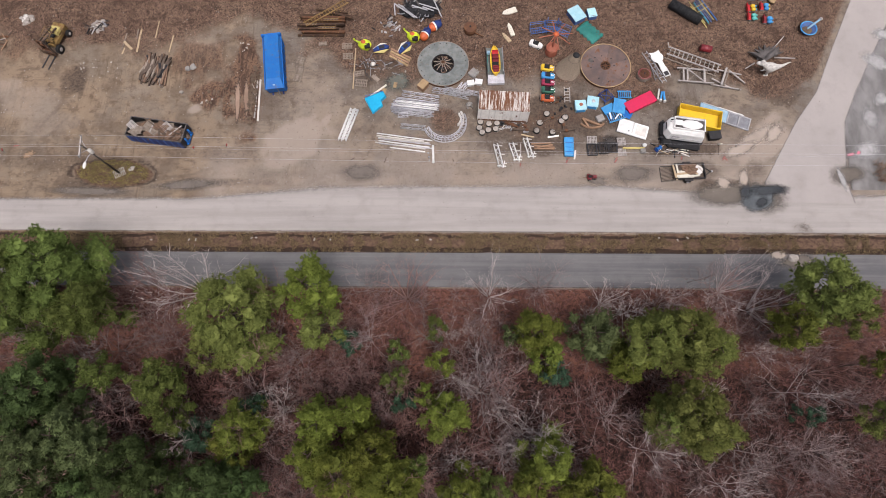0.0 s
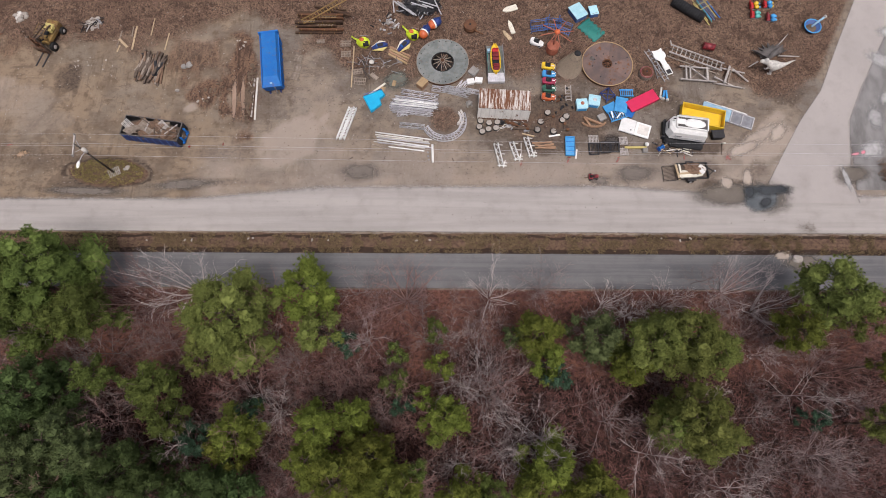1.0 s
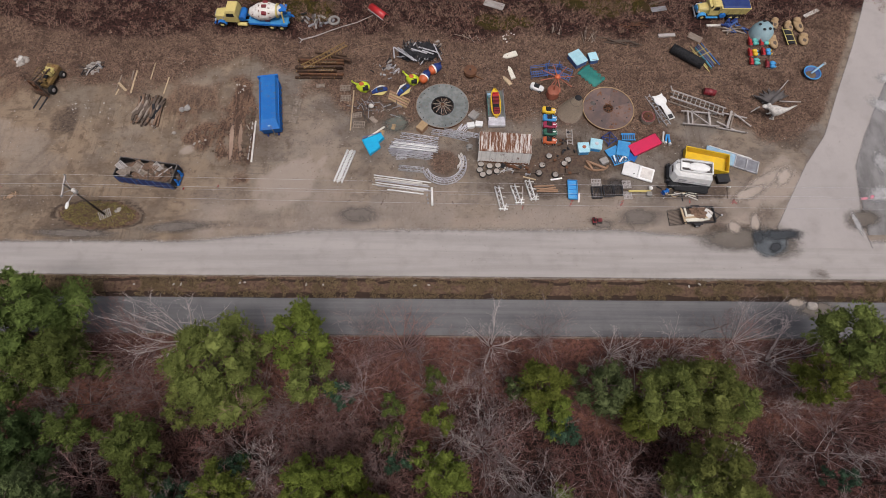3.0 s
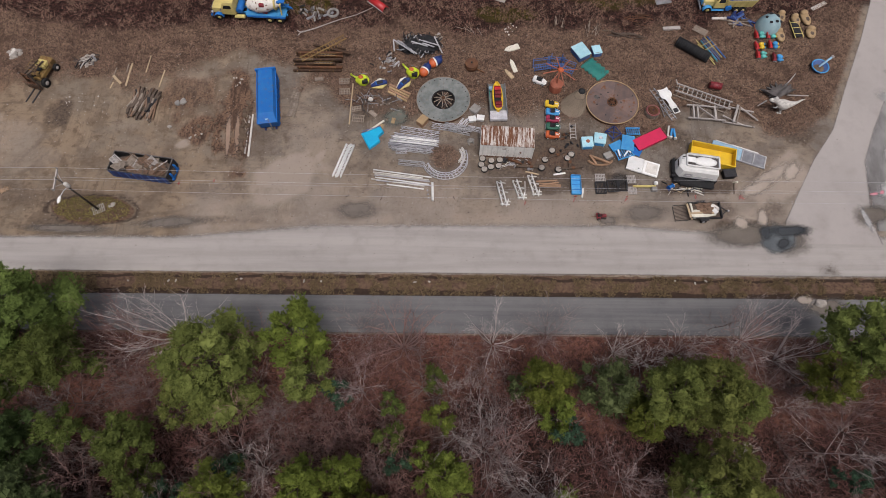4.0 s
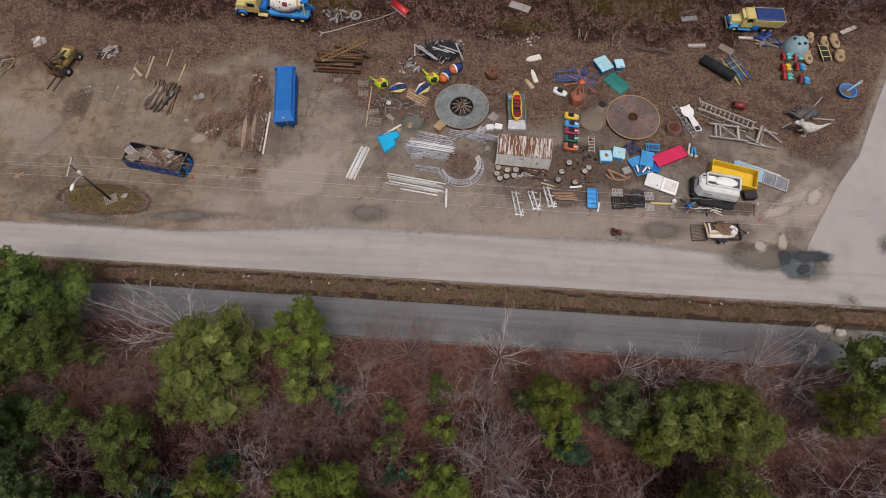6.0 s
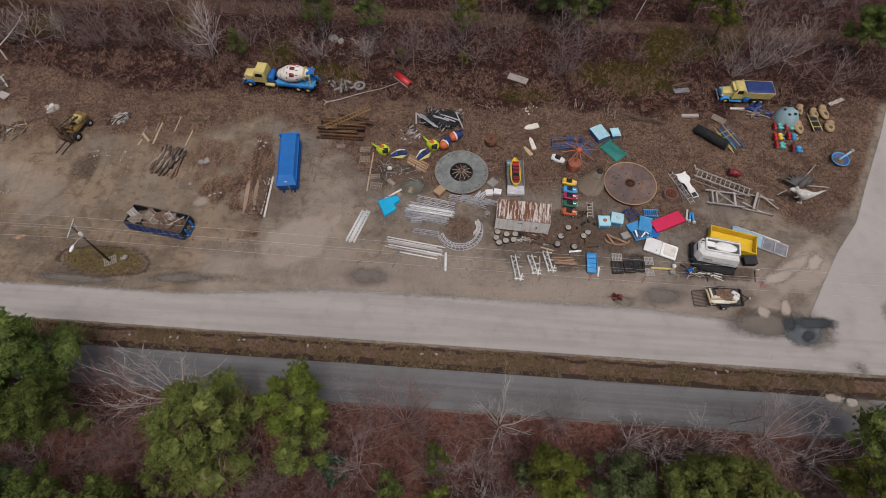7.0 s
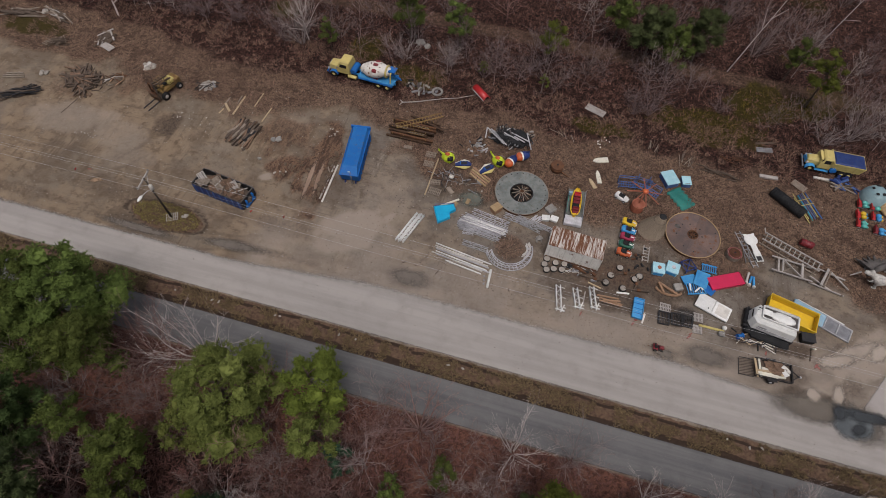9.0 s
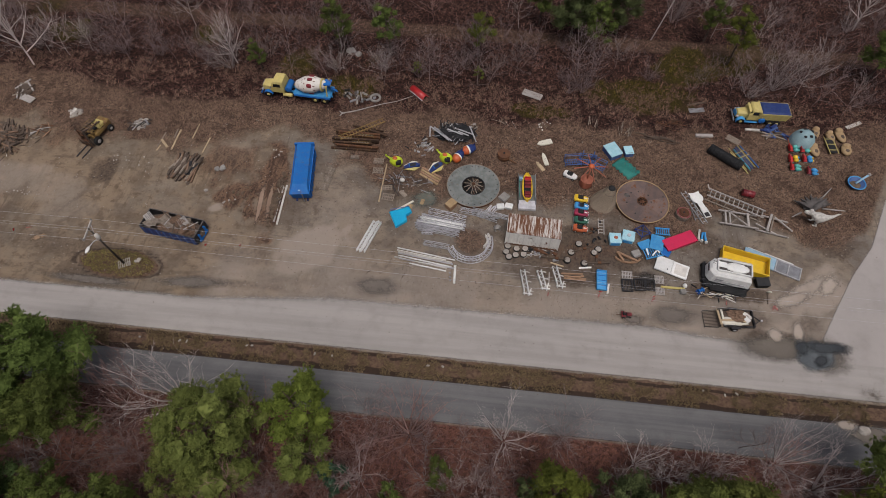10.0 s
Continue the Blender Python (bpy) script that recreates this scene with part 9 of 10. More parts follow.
tangle(4.60, 54.05, 1.0, 0.5, 5, -40, 20, (1.0, 2.0), (OLDWOOD, GREYWOOD), "thin grey stick in dry grass", 37, (0.03, 0.06), 0.02)
tangle(0.94, 52.94, 0.8, 0.5, 8, 20, 60, (0.3, 0.7), (GREYWOOD, STONE, OLDWOOD), "small grey scrap lying in dry grass", 38, (0.08, 0.2), 0.05)
tangle(-53.84, 44.20, 2.0, 0.7, 12, 30, 60, (0.3, 1.0), (OLDWOOD, DARKWOOD, BONE), "broken brown slat on bare dirt", 39, (0.04, 0.1), 0.02)
tangle(-40.70, 49.00, 1.3, 0.7, 26, 30, 50, (0.4, 1.4), (GREYWOOD, CHARRED, BONE, STEEL, DARKWOOD), "grey and white scrap strip in a small heap", 40, (0.05, 0.16), 0.3)
tangle(-52.46, 46.78, 1.5, 0.8, 22, 10, 50, (0.6, 1.8), (RUST, DARKWOOD, BROWNWOOD, GREYWOOD), "reddish broken timber on bare dirt", 41, (0.05, 0.14), 0.25)
rubble(-50.15, 37.41, 2.6, 0.3, 12, CONCRETE, "small pale stone on bare dirt", 60, (0.05, 0.11), "white stones on the dirt")
rubble(-39.42, 43.06, 3.0, 1.4, 14, CONCRETE, "small pale stone on bare dirt", 61, (0.05, 0.12), "white stones on the dirt")
rubble(-22.60, 46.26, 0.9, 0.9, 10, CONCRETE, "small pale stone by the dirt bank", 62, (0.05, 0.13), "white stones on the dirt")
tangle(-4.97, 43.48, 1.2, 1.0, 22, -20, 50, (0.4, 1.2), (DARKWOOD, STEEL, BLACKFRAME, OLDWOOD), "dark scrap strip lying among pipes", 42, (0.04, 0.1), 0.08)
tangle(9.23, 35.79, 1.6, 0.4, 18, 5, 40, (0.4, 1.3), (GALV, STEEL, DARKWOOD, BONE), "thin metal strip beside a container", 43, (0.03, 0.08), 0.08)
tangle(27.32, 32.88, 1.9, 0.5, 18, 0, 30, (0.6, 1.6), (BLACK, BLACKFRAME, BONE, PALEWOOD), "thin black and pale strip before a white shell", 44, (0.04, 0.09), 0.08)


# ---- patches on the roads ----
def patch(name, cx, cy, rx, ry, rot, m, label, lift=0.034, seed=1, n=40):
    """A flat irregular patch whose rim frays."""
    rnd = Field(seed)
    vs, val, fs = [(0, 0, 0)], [1.0], []
    k = 5
    for j in range(1, k + 1):
        for i in range(n):
            a = 2 * math.pi * i / n
            w = 0.75 + 0.5 * float(rnd(math.cos(a) * 1.2 + 9, math.sin(a) * 1.2 + 9, 1.0, 3))
            vs.append((rx * w * math.cos(a) * j / k, ry * w * math.sin(a) * j / k, 0))
            val.append(1 - j / k)
    for i in range(n):
        fs.append((0, 1 + i, 1 + (i + 1) % n))
        for j in range(k - 1):
            fs.append((1 + j * n + i, 1 + (j + 1) * n + i, 1 + (j + 1) * n + (i + 1) % n, 1 + j * n + (i + 1) % n))
    c, s = math.cos(radians(rot)), math.sin(radians(rot))
    pts = [(cx + x * c - y * s, cy + x * s + y * c) for x, y, _ in vs]
    z = height(np.array([p[0] for p in pts]), np.array([p[1] for p in pts])) + lift
    me = bpy.data.meshes.new(name)
    me.from_pydata([(p[0], p[1], float(h)) for p, h in zip(pts, z)], [], fs)
    me.attributes.new("edge", "FLOAT", "POINT").data.foreach_set("value", np.clip(np.array(val) * 1.5, 0, 1).astype(np.float32))
    me.materials.append(m)
    return tagged(new(name, me), label, name.replace("_", " "), kind="structure")


ASH = feathered("black_ash", (0.03, 0.032, 0.036), (0.05, 0.055, 0.06), (0.09, 0.095, 0.1), (0.6, 0.6, 1), 0.85, 1.4, 0.0, 1.0)
WET = feathered("wet_gravel", (0.15, 0.128, 0.108), (0.115, 0.098, 0.084), (0.2, 0.172, 0.146), (0.4, 0.4, 1), 0.5, 1.2, 0.0, 1.1)
FROST = feathered("pale_dried_lot_crust", (0.38, 0.37, 0.365), (0.3, 0.29, 0.288), (0.44, 0.43, 0.43), (0.4, 0.4, 1), 0.9, 1.8, 0.1, 1.3)
SILT = feathered("dried_silt", (0.345, 0.29, 0.247), (0.29, 0.24, 0.203), (0.38, 0.325, 0.28), (0.4, 0.4, 1), 0.9, 1.5, 0.1, 1.0)
STAIN = feathered("oily_damp_dirt", (0.165, 0.14, 0.122), (0.135, 0.115, 0.1), (0.2, 0.172, 0.15), (0.4, 0.4, 1), 0.8, 1.3, 0.0, 1.3)
patch("damp_stain", -7.68, 29.96, 3.0, 1.5, 0, STAIN, "dark oval damp stain by the gravel road", 0.034, 44)
patch("wet_patch", 32.62, 27.32, 5.2, 1.9, 2, WET, "wet dark gravel along the road's edge", 0.03, 4)
patch("wet_patch", 36.48, 27.07, 3.3, 2.3, 0, WET, "wet grey ash-stained gravel round a burnt heap", 0.034, 5)
SLATE = feathered("blue_grey_ash", (0.115, 0.125, 0.132), (0.08, 0.088, 0.095), (0.2, 0.205, 0.21), (0.7, 0.7, 1), 0.9, 1.0, 0.0, 0.6)
patch("ash_patch", 36.05, 26.95, 2.3, 1.75, 20, SLATE, "blue-grey ash spread on gravel", 0.04, 8)
patch("ash_patch", 37.35, 27.95, 2.9, 0.75, 4, ASH, "black ash spread across the road mouth", 0.046, 6)
patch("ash_patch", 34.75, 27.75, 0.8, 1.1, -20, ASH, "black ash spread on gravel", 0.048, 17)
patch("ash_patch", 36.35, 26.55, 1.15, 0.7, 30, ASH, "black ash spread on gravel", 0.046, 7)
patch("damp_stain", 22.6, 29.9, 3.2, 1.5, 3, STAIN, "dark damp stain beside a parked trailer", 0.034, 45)
patch("damp_stain", 18.6, 29.0, 1.4, 0.7, 0, STAIN, "dark damp stain by the gravel road", 0.036, 46)
patch("damp_stain", -37.5, 27.5, 7.0, 0.75, -1, STAIN, "dark damp strip between road and mound", 0.036, 47)
patch("damp_stain", -27.0, 28.3, 5.5, 0.9, 4, STAIN, "dark damp strip beside the gravel road", 0.038, 48)
SOOT = feathered("sooty_dirt", (0.075, 0.066, 0.06), (0.055, 0.048, 0.045), (0.12, 0.105, 0.095), (0.6, 0.6, 1), 0.95, 1.4, 0.0, 1.2)
patch("soot_patch", 20.2, 33.6, 1.7, 1.2, 40, SOOT, "sooty dirt beside black racks", 0.03, 49)
GRIT = feathered("grey_green_grit", (0.13, 0.135, 0.115), (0.1, 0.105, 0.09), (0.2, 0.2, 0.175), (0.6, 0.6, 1), 0.95, 1.4, 0.0, 1.0)
patch("grit_patch", -3.82, 41.59, 1.9, 1.7, 0, GRIT, "spilt grey-green grit beside the platform", 0.03, 33)
BANK = feathered("pinkish_scraped_soil", (0.27, 0.19, 0.145), (0.2, 0.135, 0.1), (0.3, 0.215, 0.165), (0.7, 0.3, 1), 0.95, 1.2, 0.0, 0.9)
patch("scraped_strip", -22.6, 38.9, 0.42, 3.5, 5, BANK, "pale scraped strip of soil beside a dirt bank", 0.04, 51)
patch("scraped_strip", -21.6, 39.4, 0.42, 3.2, 6, BANK, "pale scraped strip of soil beside a dirt bank", 0.044, 52)
patch("silt_patch", 32.50, 28.75, 0.95, 1.0, -25, SILT, "pale dried silt in a shallow hollow", 0.05, 9)
patch("silt_patch", 34.79, 29.48, 0.75, 1.5, -10, SILT, "pale dried silt in a shallow hollow", 0.05, 10)
patch("silt_patch", 36.42, 34.03, 4.6, 1.1, 36, SILT, "pale pinkish silt fan by the side road", 0.03, 11)
patch("silt_patch", 34.9, 32.9, 2.6, 0.9, 24, SILT, "pale pinkish silt fan by the side road", 0.037, 16)
patch("silt_patch", 39.10, 34.90, 1.9, 1.0, 50, SILT, "pale pinkish silt lobe by the side road", 0.034, 15)
patch("silt_patch", 37.45, 20.64, 1.2, 0.65, 5, SILT, "pale silt washed onto the tarmac", 0.034, 12)
patch("wet_patch", 39.42, 19.90, 2.8, 1.2, 5, WET, "wet dark stain on the tarmac", 0.03, 13)
patch("wet_patch", 46.37, 29.80, 2.6, 1.4, 10, WET, "wet dark stain on the lot", 0.036, 14)
for k, (px, py, rx, ry) in enumerate(((50.26, 36.80, 1.3, 2.2), (49.16, 32.90, 2.3, 1.4), (52.07, 39.35, 1.5, 1.2), (52.74, 44.23, 1.3, 2.6), (54.21, 48.13, 1.2, 2.0), (45.64, 29.25, 2.2, 0.5))):
    patch("silt_patch", px, py, rx, ry, 20 * k, FROST, "pale dried patch on the cracked lot", 0.04, 20 + k)
REDMARK = feathered("faded_red_spray_paint", (0.3, 0.1, 0.09), (0.25, 0.1, 0.085), (0.36, 0.22, 0.19), (0.6, 0.6, 1), 0.9, 1.5, 0.1, 0.9)
PINKMARK = feathered("pink_spray_paint", (0.55, 0.16, 0.22), (0.48, 0.18, 0.22), (0.55, 0.32, 0.35), (0.6, 0.6, 1), 0.9, 1.5, 0.1, 0.9)
ORANGEMARK = feathered("orange_spilt_clay", (0.3, 0.2, 0.13), (0.27, 0.19, 0.13), (0.34, 0.25, 0.18), (0.6, 0.6, 1), 0.9, 1.8, 0.1, 1.3)
for k, (px, py, rx, ry, rot) in enumerate(((15.3, 31.3, 0.42, 0.12, 65), (20.8, 31.4, 0.42, 0.12, 50), (28.2, 31.8, 0.4, 0.14, 80), (32.9, 31.8, 0.5, 0.14, 60), (33.1, 31.7, 0.4, 0.12, 130), (10.1, 30.9, 0.4, 0.1, 75), (-47.2, 33.0, 0.6, 0.12, 15))):
    patch("paint_mark", px, py, rx, ry, rot, REDMARK, "faded red spray-paint mark on the dirt", 0.05, 60 + k, 16)
patch("paint_mark", 47.2, 32.3, 0.7, 0.22, 10, PINKMARK, "bright pink spray-paint mark on the lot", 0.06, 70, 16)
patch("paint_mark", 48.1, 32.5, 0.45, 0.25, 40, PINKMARK, "bright pink spray-paint mark on the lot", 0.06, 71, 16)
patch("clay_patch", -45.6, 31.9, 1.3, 0.6, 25, ORANGEMARK, "orange clay spilt on the dirt", 0.04, 72)
single("road_stone", Shape().blob((0, 0, 0.12), (0.55, 0.42, 0.2), 10, 6, 0.15, 2), CONCRETE, 38.89, 20.27, 10, "large pale flat stone on the tarmac", "stone", z=ground_z(38.89, 20.27) + 0.02)


# ---- trees ----
def pine_meshes(seed, h, R, lobes):
    """A trunk with limbs, and a crown of rounded lobes covered in small tufts of needles."""
    rnd, rng = random.Random(seed), np.random.RandomState(seed)
    wood = Shape()
    bend = (rnd.uniform(-0.4, 0.4), rnd.uniform(-0.4, 0.4))
    at = lambda t: Vector((bend[0] * t * t, bend[1] * t * t, h * t))
    for i in range(6):
        wood.rod(at(i / 6), at((i + 1) / 6), 0.2 * (1 - i / 6.6) * h / 11, 0.2 * (1 - (i + 1) / 6.6) * h / 11, 7)
    centres, outward, hearts = [], [], Shape()
    for i in range(lobes):
        t = 0.4 + 0.58 * (i + 0.5) / lobes
        reach = R * math.sqrt(max(0.0, 1 - ((t - 0.5) / 0.52) ** 2)) * rnd.uniform(0.35, 0.95)
        a = i * 2.399 + rnd.uniform(-0.5, 0.5)
        s = R * rnd.uniform(0.17, 0.34) * (1.15 - 0.4 * (t - 0.4))
        c = at(t) + Vector((reach * math.cos(a), reach * math.sin(a), rnd.uniform(-0.1, 0.5)))
        wood.rod(at(t - 0.05), c, 0.05, 0.018, 4)
        hearts.blob(c, (s * 0.66, s * 0.66, s * 0.46), 7, 4, 0.3, seed * 100 + i)
        n = int(50 * s * s) + 12
        d = rng.randn(n, 3) + (0, 0, 0.55)
        d /= np.linalg.norm(d, axis=1)[:, None]
        lump = 0.74 + 0.36 * rng.rand(n)
        centres.append(np.array(c) + d * (s * lump)[:, None] * (1, 1, 0.72))
        outward.append(d * (1, 1, 0.9) + (0, 0, 0.25))
    c, o = np.concatenate(centres), np.concatenate(outward)
    # each tuft is a spray of needles spread out round the way it faces
    k = 12
    c, o = np.repeat(c, k, 0), np.repeat(o, k, 0)
    g = 0.4 * o + 0.85 * rng.randn(len(c), 3)
    g /= np.linalg.norm(g, axis=1)[:, None]
    side = np.cross(g, o + 0.35 * rng.randn(len(c), 3))
    side /= np.linalg.norm(side, axis=1)[:, None] + 1e-6
    l, w = rng.uniform(0.15, 0.32, (len(c), 1)), rng.uniform(0.026, 0.044, (len(c), 1))
    blades = np.stack([c - side * w, c + side * w, c + g * l], 1).reshape(-1, 3)
    crown = bpy.data.meshes.new("crown")
    k = len(hearts.v)
    crown.from_pydata(hearts.v + blades.tolist(), [], hearts.f + (np.arange(len(blades)).reshape(-1, 3) + k).tolist())
    trunk = wood.mesh("trunk")
    trunk.materials.append(BARK)
    return trunk, crown


# height, crown radius and number of lobes
PINE_KINDS = ((11.0, 4.0, 38), (10.5, 3.6, 32), (9.5, 2.6, 26), (8.0, 2.0, 20), (6.0, 1.4, 13), (10.5, 4.2, 34), (9.0, 2.7, 22))
PINES = [pine_meshes(40 + k, h, R, n) for k, (h, R, n) in enumerate(PINE_KINDS)]
for k, (_, crown) in enumerate(PINES):
    crown.materials.append(NEEDLES)


def pine(kind, x, y, rot, size, label, needles=None, tall=1.0):
    trunk, crown = PINES[kind]
    t = thing("pine_tree", x, y, rot, label, "tree", "pines in the woods", z=ground_z(x, y) - 0.1)
    t.scale = (size * 0.9, size * 0.9, size * 0.84 * tall)
    for name, me in (("trunk", trunk), ("crown", crown)):
        o = new(name, me)
        o.parent = t
        if needles and name == "crown":
            o.material_slots[0].link = "OBJECT"
            o.material_slots[0].material = needles
    return t


YG, DG, SM = "tall pine with a lumpy yellow-green crown", "tall pine with a dense deep green crown", "small slender pine with a bright green crown"
BG = "small dark blue-green evergreen under taller trees"
for kind, px, py, rot, size, tall, label, needles in (
    (0, -34.74, 17.13, 0, 1.17, 1.01, DG, DARKNEEDLES),
    (1, -31.73, 13.33, 67, 1.00, 1.08, DG, DARKNEEDLES),
    (0, -37.17, 12.71, 134, 0.97, 1.12, DG, DARKNEEDLES),
    (1, -39.12, 16.73, 201, 0.99, 1.14, DG, DARKNEEDLES),
    (0, -17.46, 12.45, 268, 1.23, 0.97, YG, PALENEEDLES),
    (3, -20.11, 9.64, 335, 1.23, 0.91, YG, PALENEEDLES),
    (6, -11.09, 15.00, 42, 1.30, 1.12, YG, NEEDLES),
    (3, -9.87, 11.93, 109, 1.26, 1.06, YG, PALENEEDLES),
    (4, -2.64, 9.59, 176, 0.98, 1.21, SM, DARKNEEDLES),
    (4, -2.62, 7.13, 243, 1.16, 1.03, SM, DARKNEEDLES),
    (4, 0.92, 12.12, 310, 0.98, 1.21, SM, DARKNEEDLES),
    (4, 1.22, 8.79, 17, 1.15, 1.12, SM, NEEDLES),
    (2, 1.68, 3.98, 84, 0.99, 1.02, YG, NEEDLES),
    (4, -0.06, 5.47, 151, 0.98, 1.21, SM, NEEDLES),
    (2, 10.47, 11.26, 218, 1.02, 1.11, YG, NEEDLES),
    (3, 11.47, 8.83, 285, 1.05, 0.99, YG, NEEDLES),
    (6, 15.22, 11.33, 352, 1.12, 1.00, YG, DULLNEEDLES),
    (1, 20.29, 10.72, 59, 0.96, 1.18, YG, PALENEEDLES),
    (0, 23.23, 10.95, 126, 0.92, 1.24, YG, PALENEEDLES),
    (2, 26.33, 9.81, 193, 1.07, 1.06, YG, PALENEEDLES),
    (2, 19.12, 8.84, 260, 0.94, 1.00, YG, NEEDLES),
    (1, 36.94, 15.09, 327, 1.08, 1.16, YG, PALENEEDLES),
    (3, 40.01, 13.00, 34, 1.02, 1.31, YG, PALENEEDLES),
    (3, 34.15, 12.18, 101, 1.32, 1.01, YG, NEEDLES),
    (0, 23.46, 4.13, 168, 0.96, 1.07, YG, PALENEEDLES),
    (3, 25.49, 2.23, 235, 1.34, 0.89, YG, PALENEEDLES),
    (2, 22.07, 3.63, 302, 0.94, 1.07, YG, PALENEEDLES),
    (6, 10.26, 0.44, 9, 1.12, 1.07, YG, NEEDLES),
    (3, 9.32, -1.14, 76, 1.04, 1.15, YG, NEEDLES),
    (6, 14.80, -2.10, 143, 1.12, 1.00, YG, NEEDLES),
    (2, -8.85, 3.21, 210, 1.01, 1.18, YG, NEEDLES),
    (3, -6.11, 3.94, 277, 1.02, 1.39, YG, NEEDLES),
    (2, -4.61, 1.29, 344, 1.05, 1.19, YG, NEEDLES),
    (6, -9.81, 0.48, 51, 1.12, 1.07, YG, NEEDLES),
    (6, -7.13, -1.34, 118, 1.32, 1.00, YG, NEEDLES),
    (1, -2.85, -1.57, 185, 0.93, 1.16, YG, NEEDLES),
    (4, -0.64, -0.58, 252, 1.15, 1.21, DG, DARKNEEDLES),
    (2, -16.23, 2.91, 319, 1.07, 1.06, YG, NEEDLES),
    (3, -16.78, 1.23, 26, 1.10, 1.08, YG, NEEDLES),
    (2, -24.52, 6.49, 93, 1.11, 1.01, DG, DARKNEEDLES),
    (3, -22.92, 3.82, 160, 1.04, 1.15, DG, DARKNEEDLES),
    (3, -30.19, 7.39, 227, 1.04, 1.15, DG, DARKNEEDLES),
    (0, -34.66, 5.91, 294, 0.92, 1.17, DG, DEEPNEEDLES),
    (6, -36.19, 3.74, 1, 1.11, 1.13, DG, DEEPNEEDLES),
    (6, -31.34, 1.89, 68, 1.23, 1.07, DG, DULLNEEDLES),
    (1, -33.47, 0.29, 135, 0.98, 1.21, DG, DULLNEEDLES),
    (2, -29.07, 0.71, 202, 1.02, 1.11, DG, DULLNEEDLES),
    (1, -25.27, -0.58, 269, 0.92, 1.23, DG, DEEPNEEDLES),
    (2, -22.52, -1.75, 336, 1.02, 1.11, DG, DEEPNEEDLES),
    (1, -18.22, -1.99, 43, 0.96, 1.12, DG, DEEPNEEDLES),
    (2, -15.89, -2.37, 110, 0.93, 1.22, DG, DEEPNEEDLES),
    (3, -21.11, 2.00, 177, 0.94, 0.95, BG, SHADENEEDLES),
    (4, -15.81, 4.61, 244, 1.16, 1.03, BG, SHADENEEDLES),
    (3, 40.60, 3.76, 311, 0.91, 1.30, YG, PALENEEDLES),
    (4, 41.71, 8.95, 18, 1.05, 1.52, YG, NEEDLES),
    (4, 8.14, 11.45, 85, 0.99, 1.10, YG, DULLNEEDLES),
    (4, 12.22, 7.74, 152, 1.25, 0.95, BG, SHADENEEDLES),
    (4, 35.93, 4.20, 219, 0.99, 1.00, BG, SHADENEEDLES),
    (2, 3.43, -2.23, 286, 0.94, 1.07, YG, NEEDLES),
    (4, -7.69, 10.89, 353, 1.07, 1.11, BG, SHADENEEDLES),
    (4, -2.27, 5.11, 60, 0.99, 1.10, BG, SHADENEEDLES),
    (3, 5.87, -2.46, 127, 0.94, 0.95, DG, DARKNEEDLES),
    (0, -33.43, -2.05, 194, 0.90, 1.08, DG, DEEPNEEDLES),
    (6, -28.96, -2.47, 261, 1.12, 1.07, DG, DEEPNEEDLES),
):
    pine(kind, px, py, rot, size, label, needles, tall)
# behind the yard
pine(3, -18.45, 64.71, 0, 1.1, "slender grey-green pine at the wood's edge", DARKNEEDLES)
pine(3, -11.54, 64.76, 60, 1.1, YG, DARKNEEDLES)
pine(3, 0.30, 65.57, 120, 1.05, YG)
pine(4, 0.57, 60.62, 30, 0.55, "low yellow-green evergreen bush at the wood's edge")
pine(4, -7.38, 60.97, 200, 0.5, "low olive evergreen bush at the wood's edge")
pine(3, 33.42, 67.59, 0, 1.15, YG)
pine(3, 30.84, 71.86, 90, 1.0, DG, DARKNEEDLES)
pine(2, 15.68, 68.38, 200, 0.9, YG, DARKNEEDLES)
pine(1, 51.27, 66.62, 40, 0.9, DG, DARKNEEDLES)
pine(0, 12.52, 70.21, 40, 0.85, YG, DULLNEEDLES)
pine(1, 18.99, 72.24, 240, 0.85, YG, DULLNEEDLES)
pine(3, -18.05, 65.43, 0, 1.0, DG, DARKNEEDLES)
pine(2, 8.29, 73.24, 0, 0.9, YG, DARKNEEDLES)
pine(3, -27.90, 59.72, 0, 0.7, DG, DARKNEEDLES)
for k in range(9):
    pine(3, -75 + 19 * k + 5 * math.sin(k * 3), 93 + 7 * math.sin(k * 2.2), 50 * k, 1.25, DG, DARKNEEDLES)


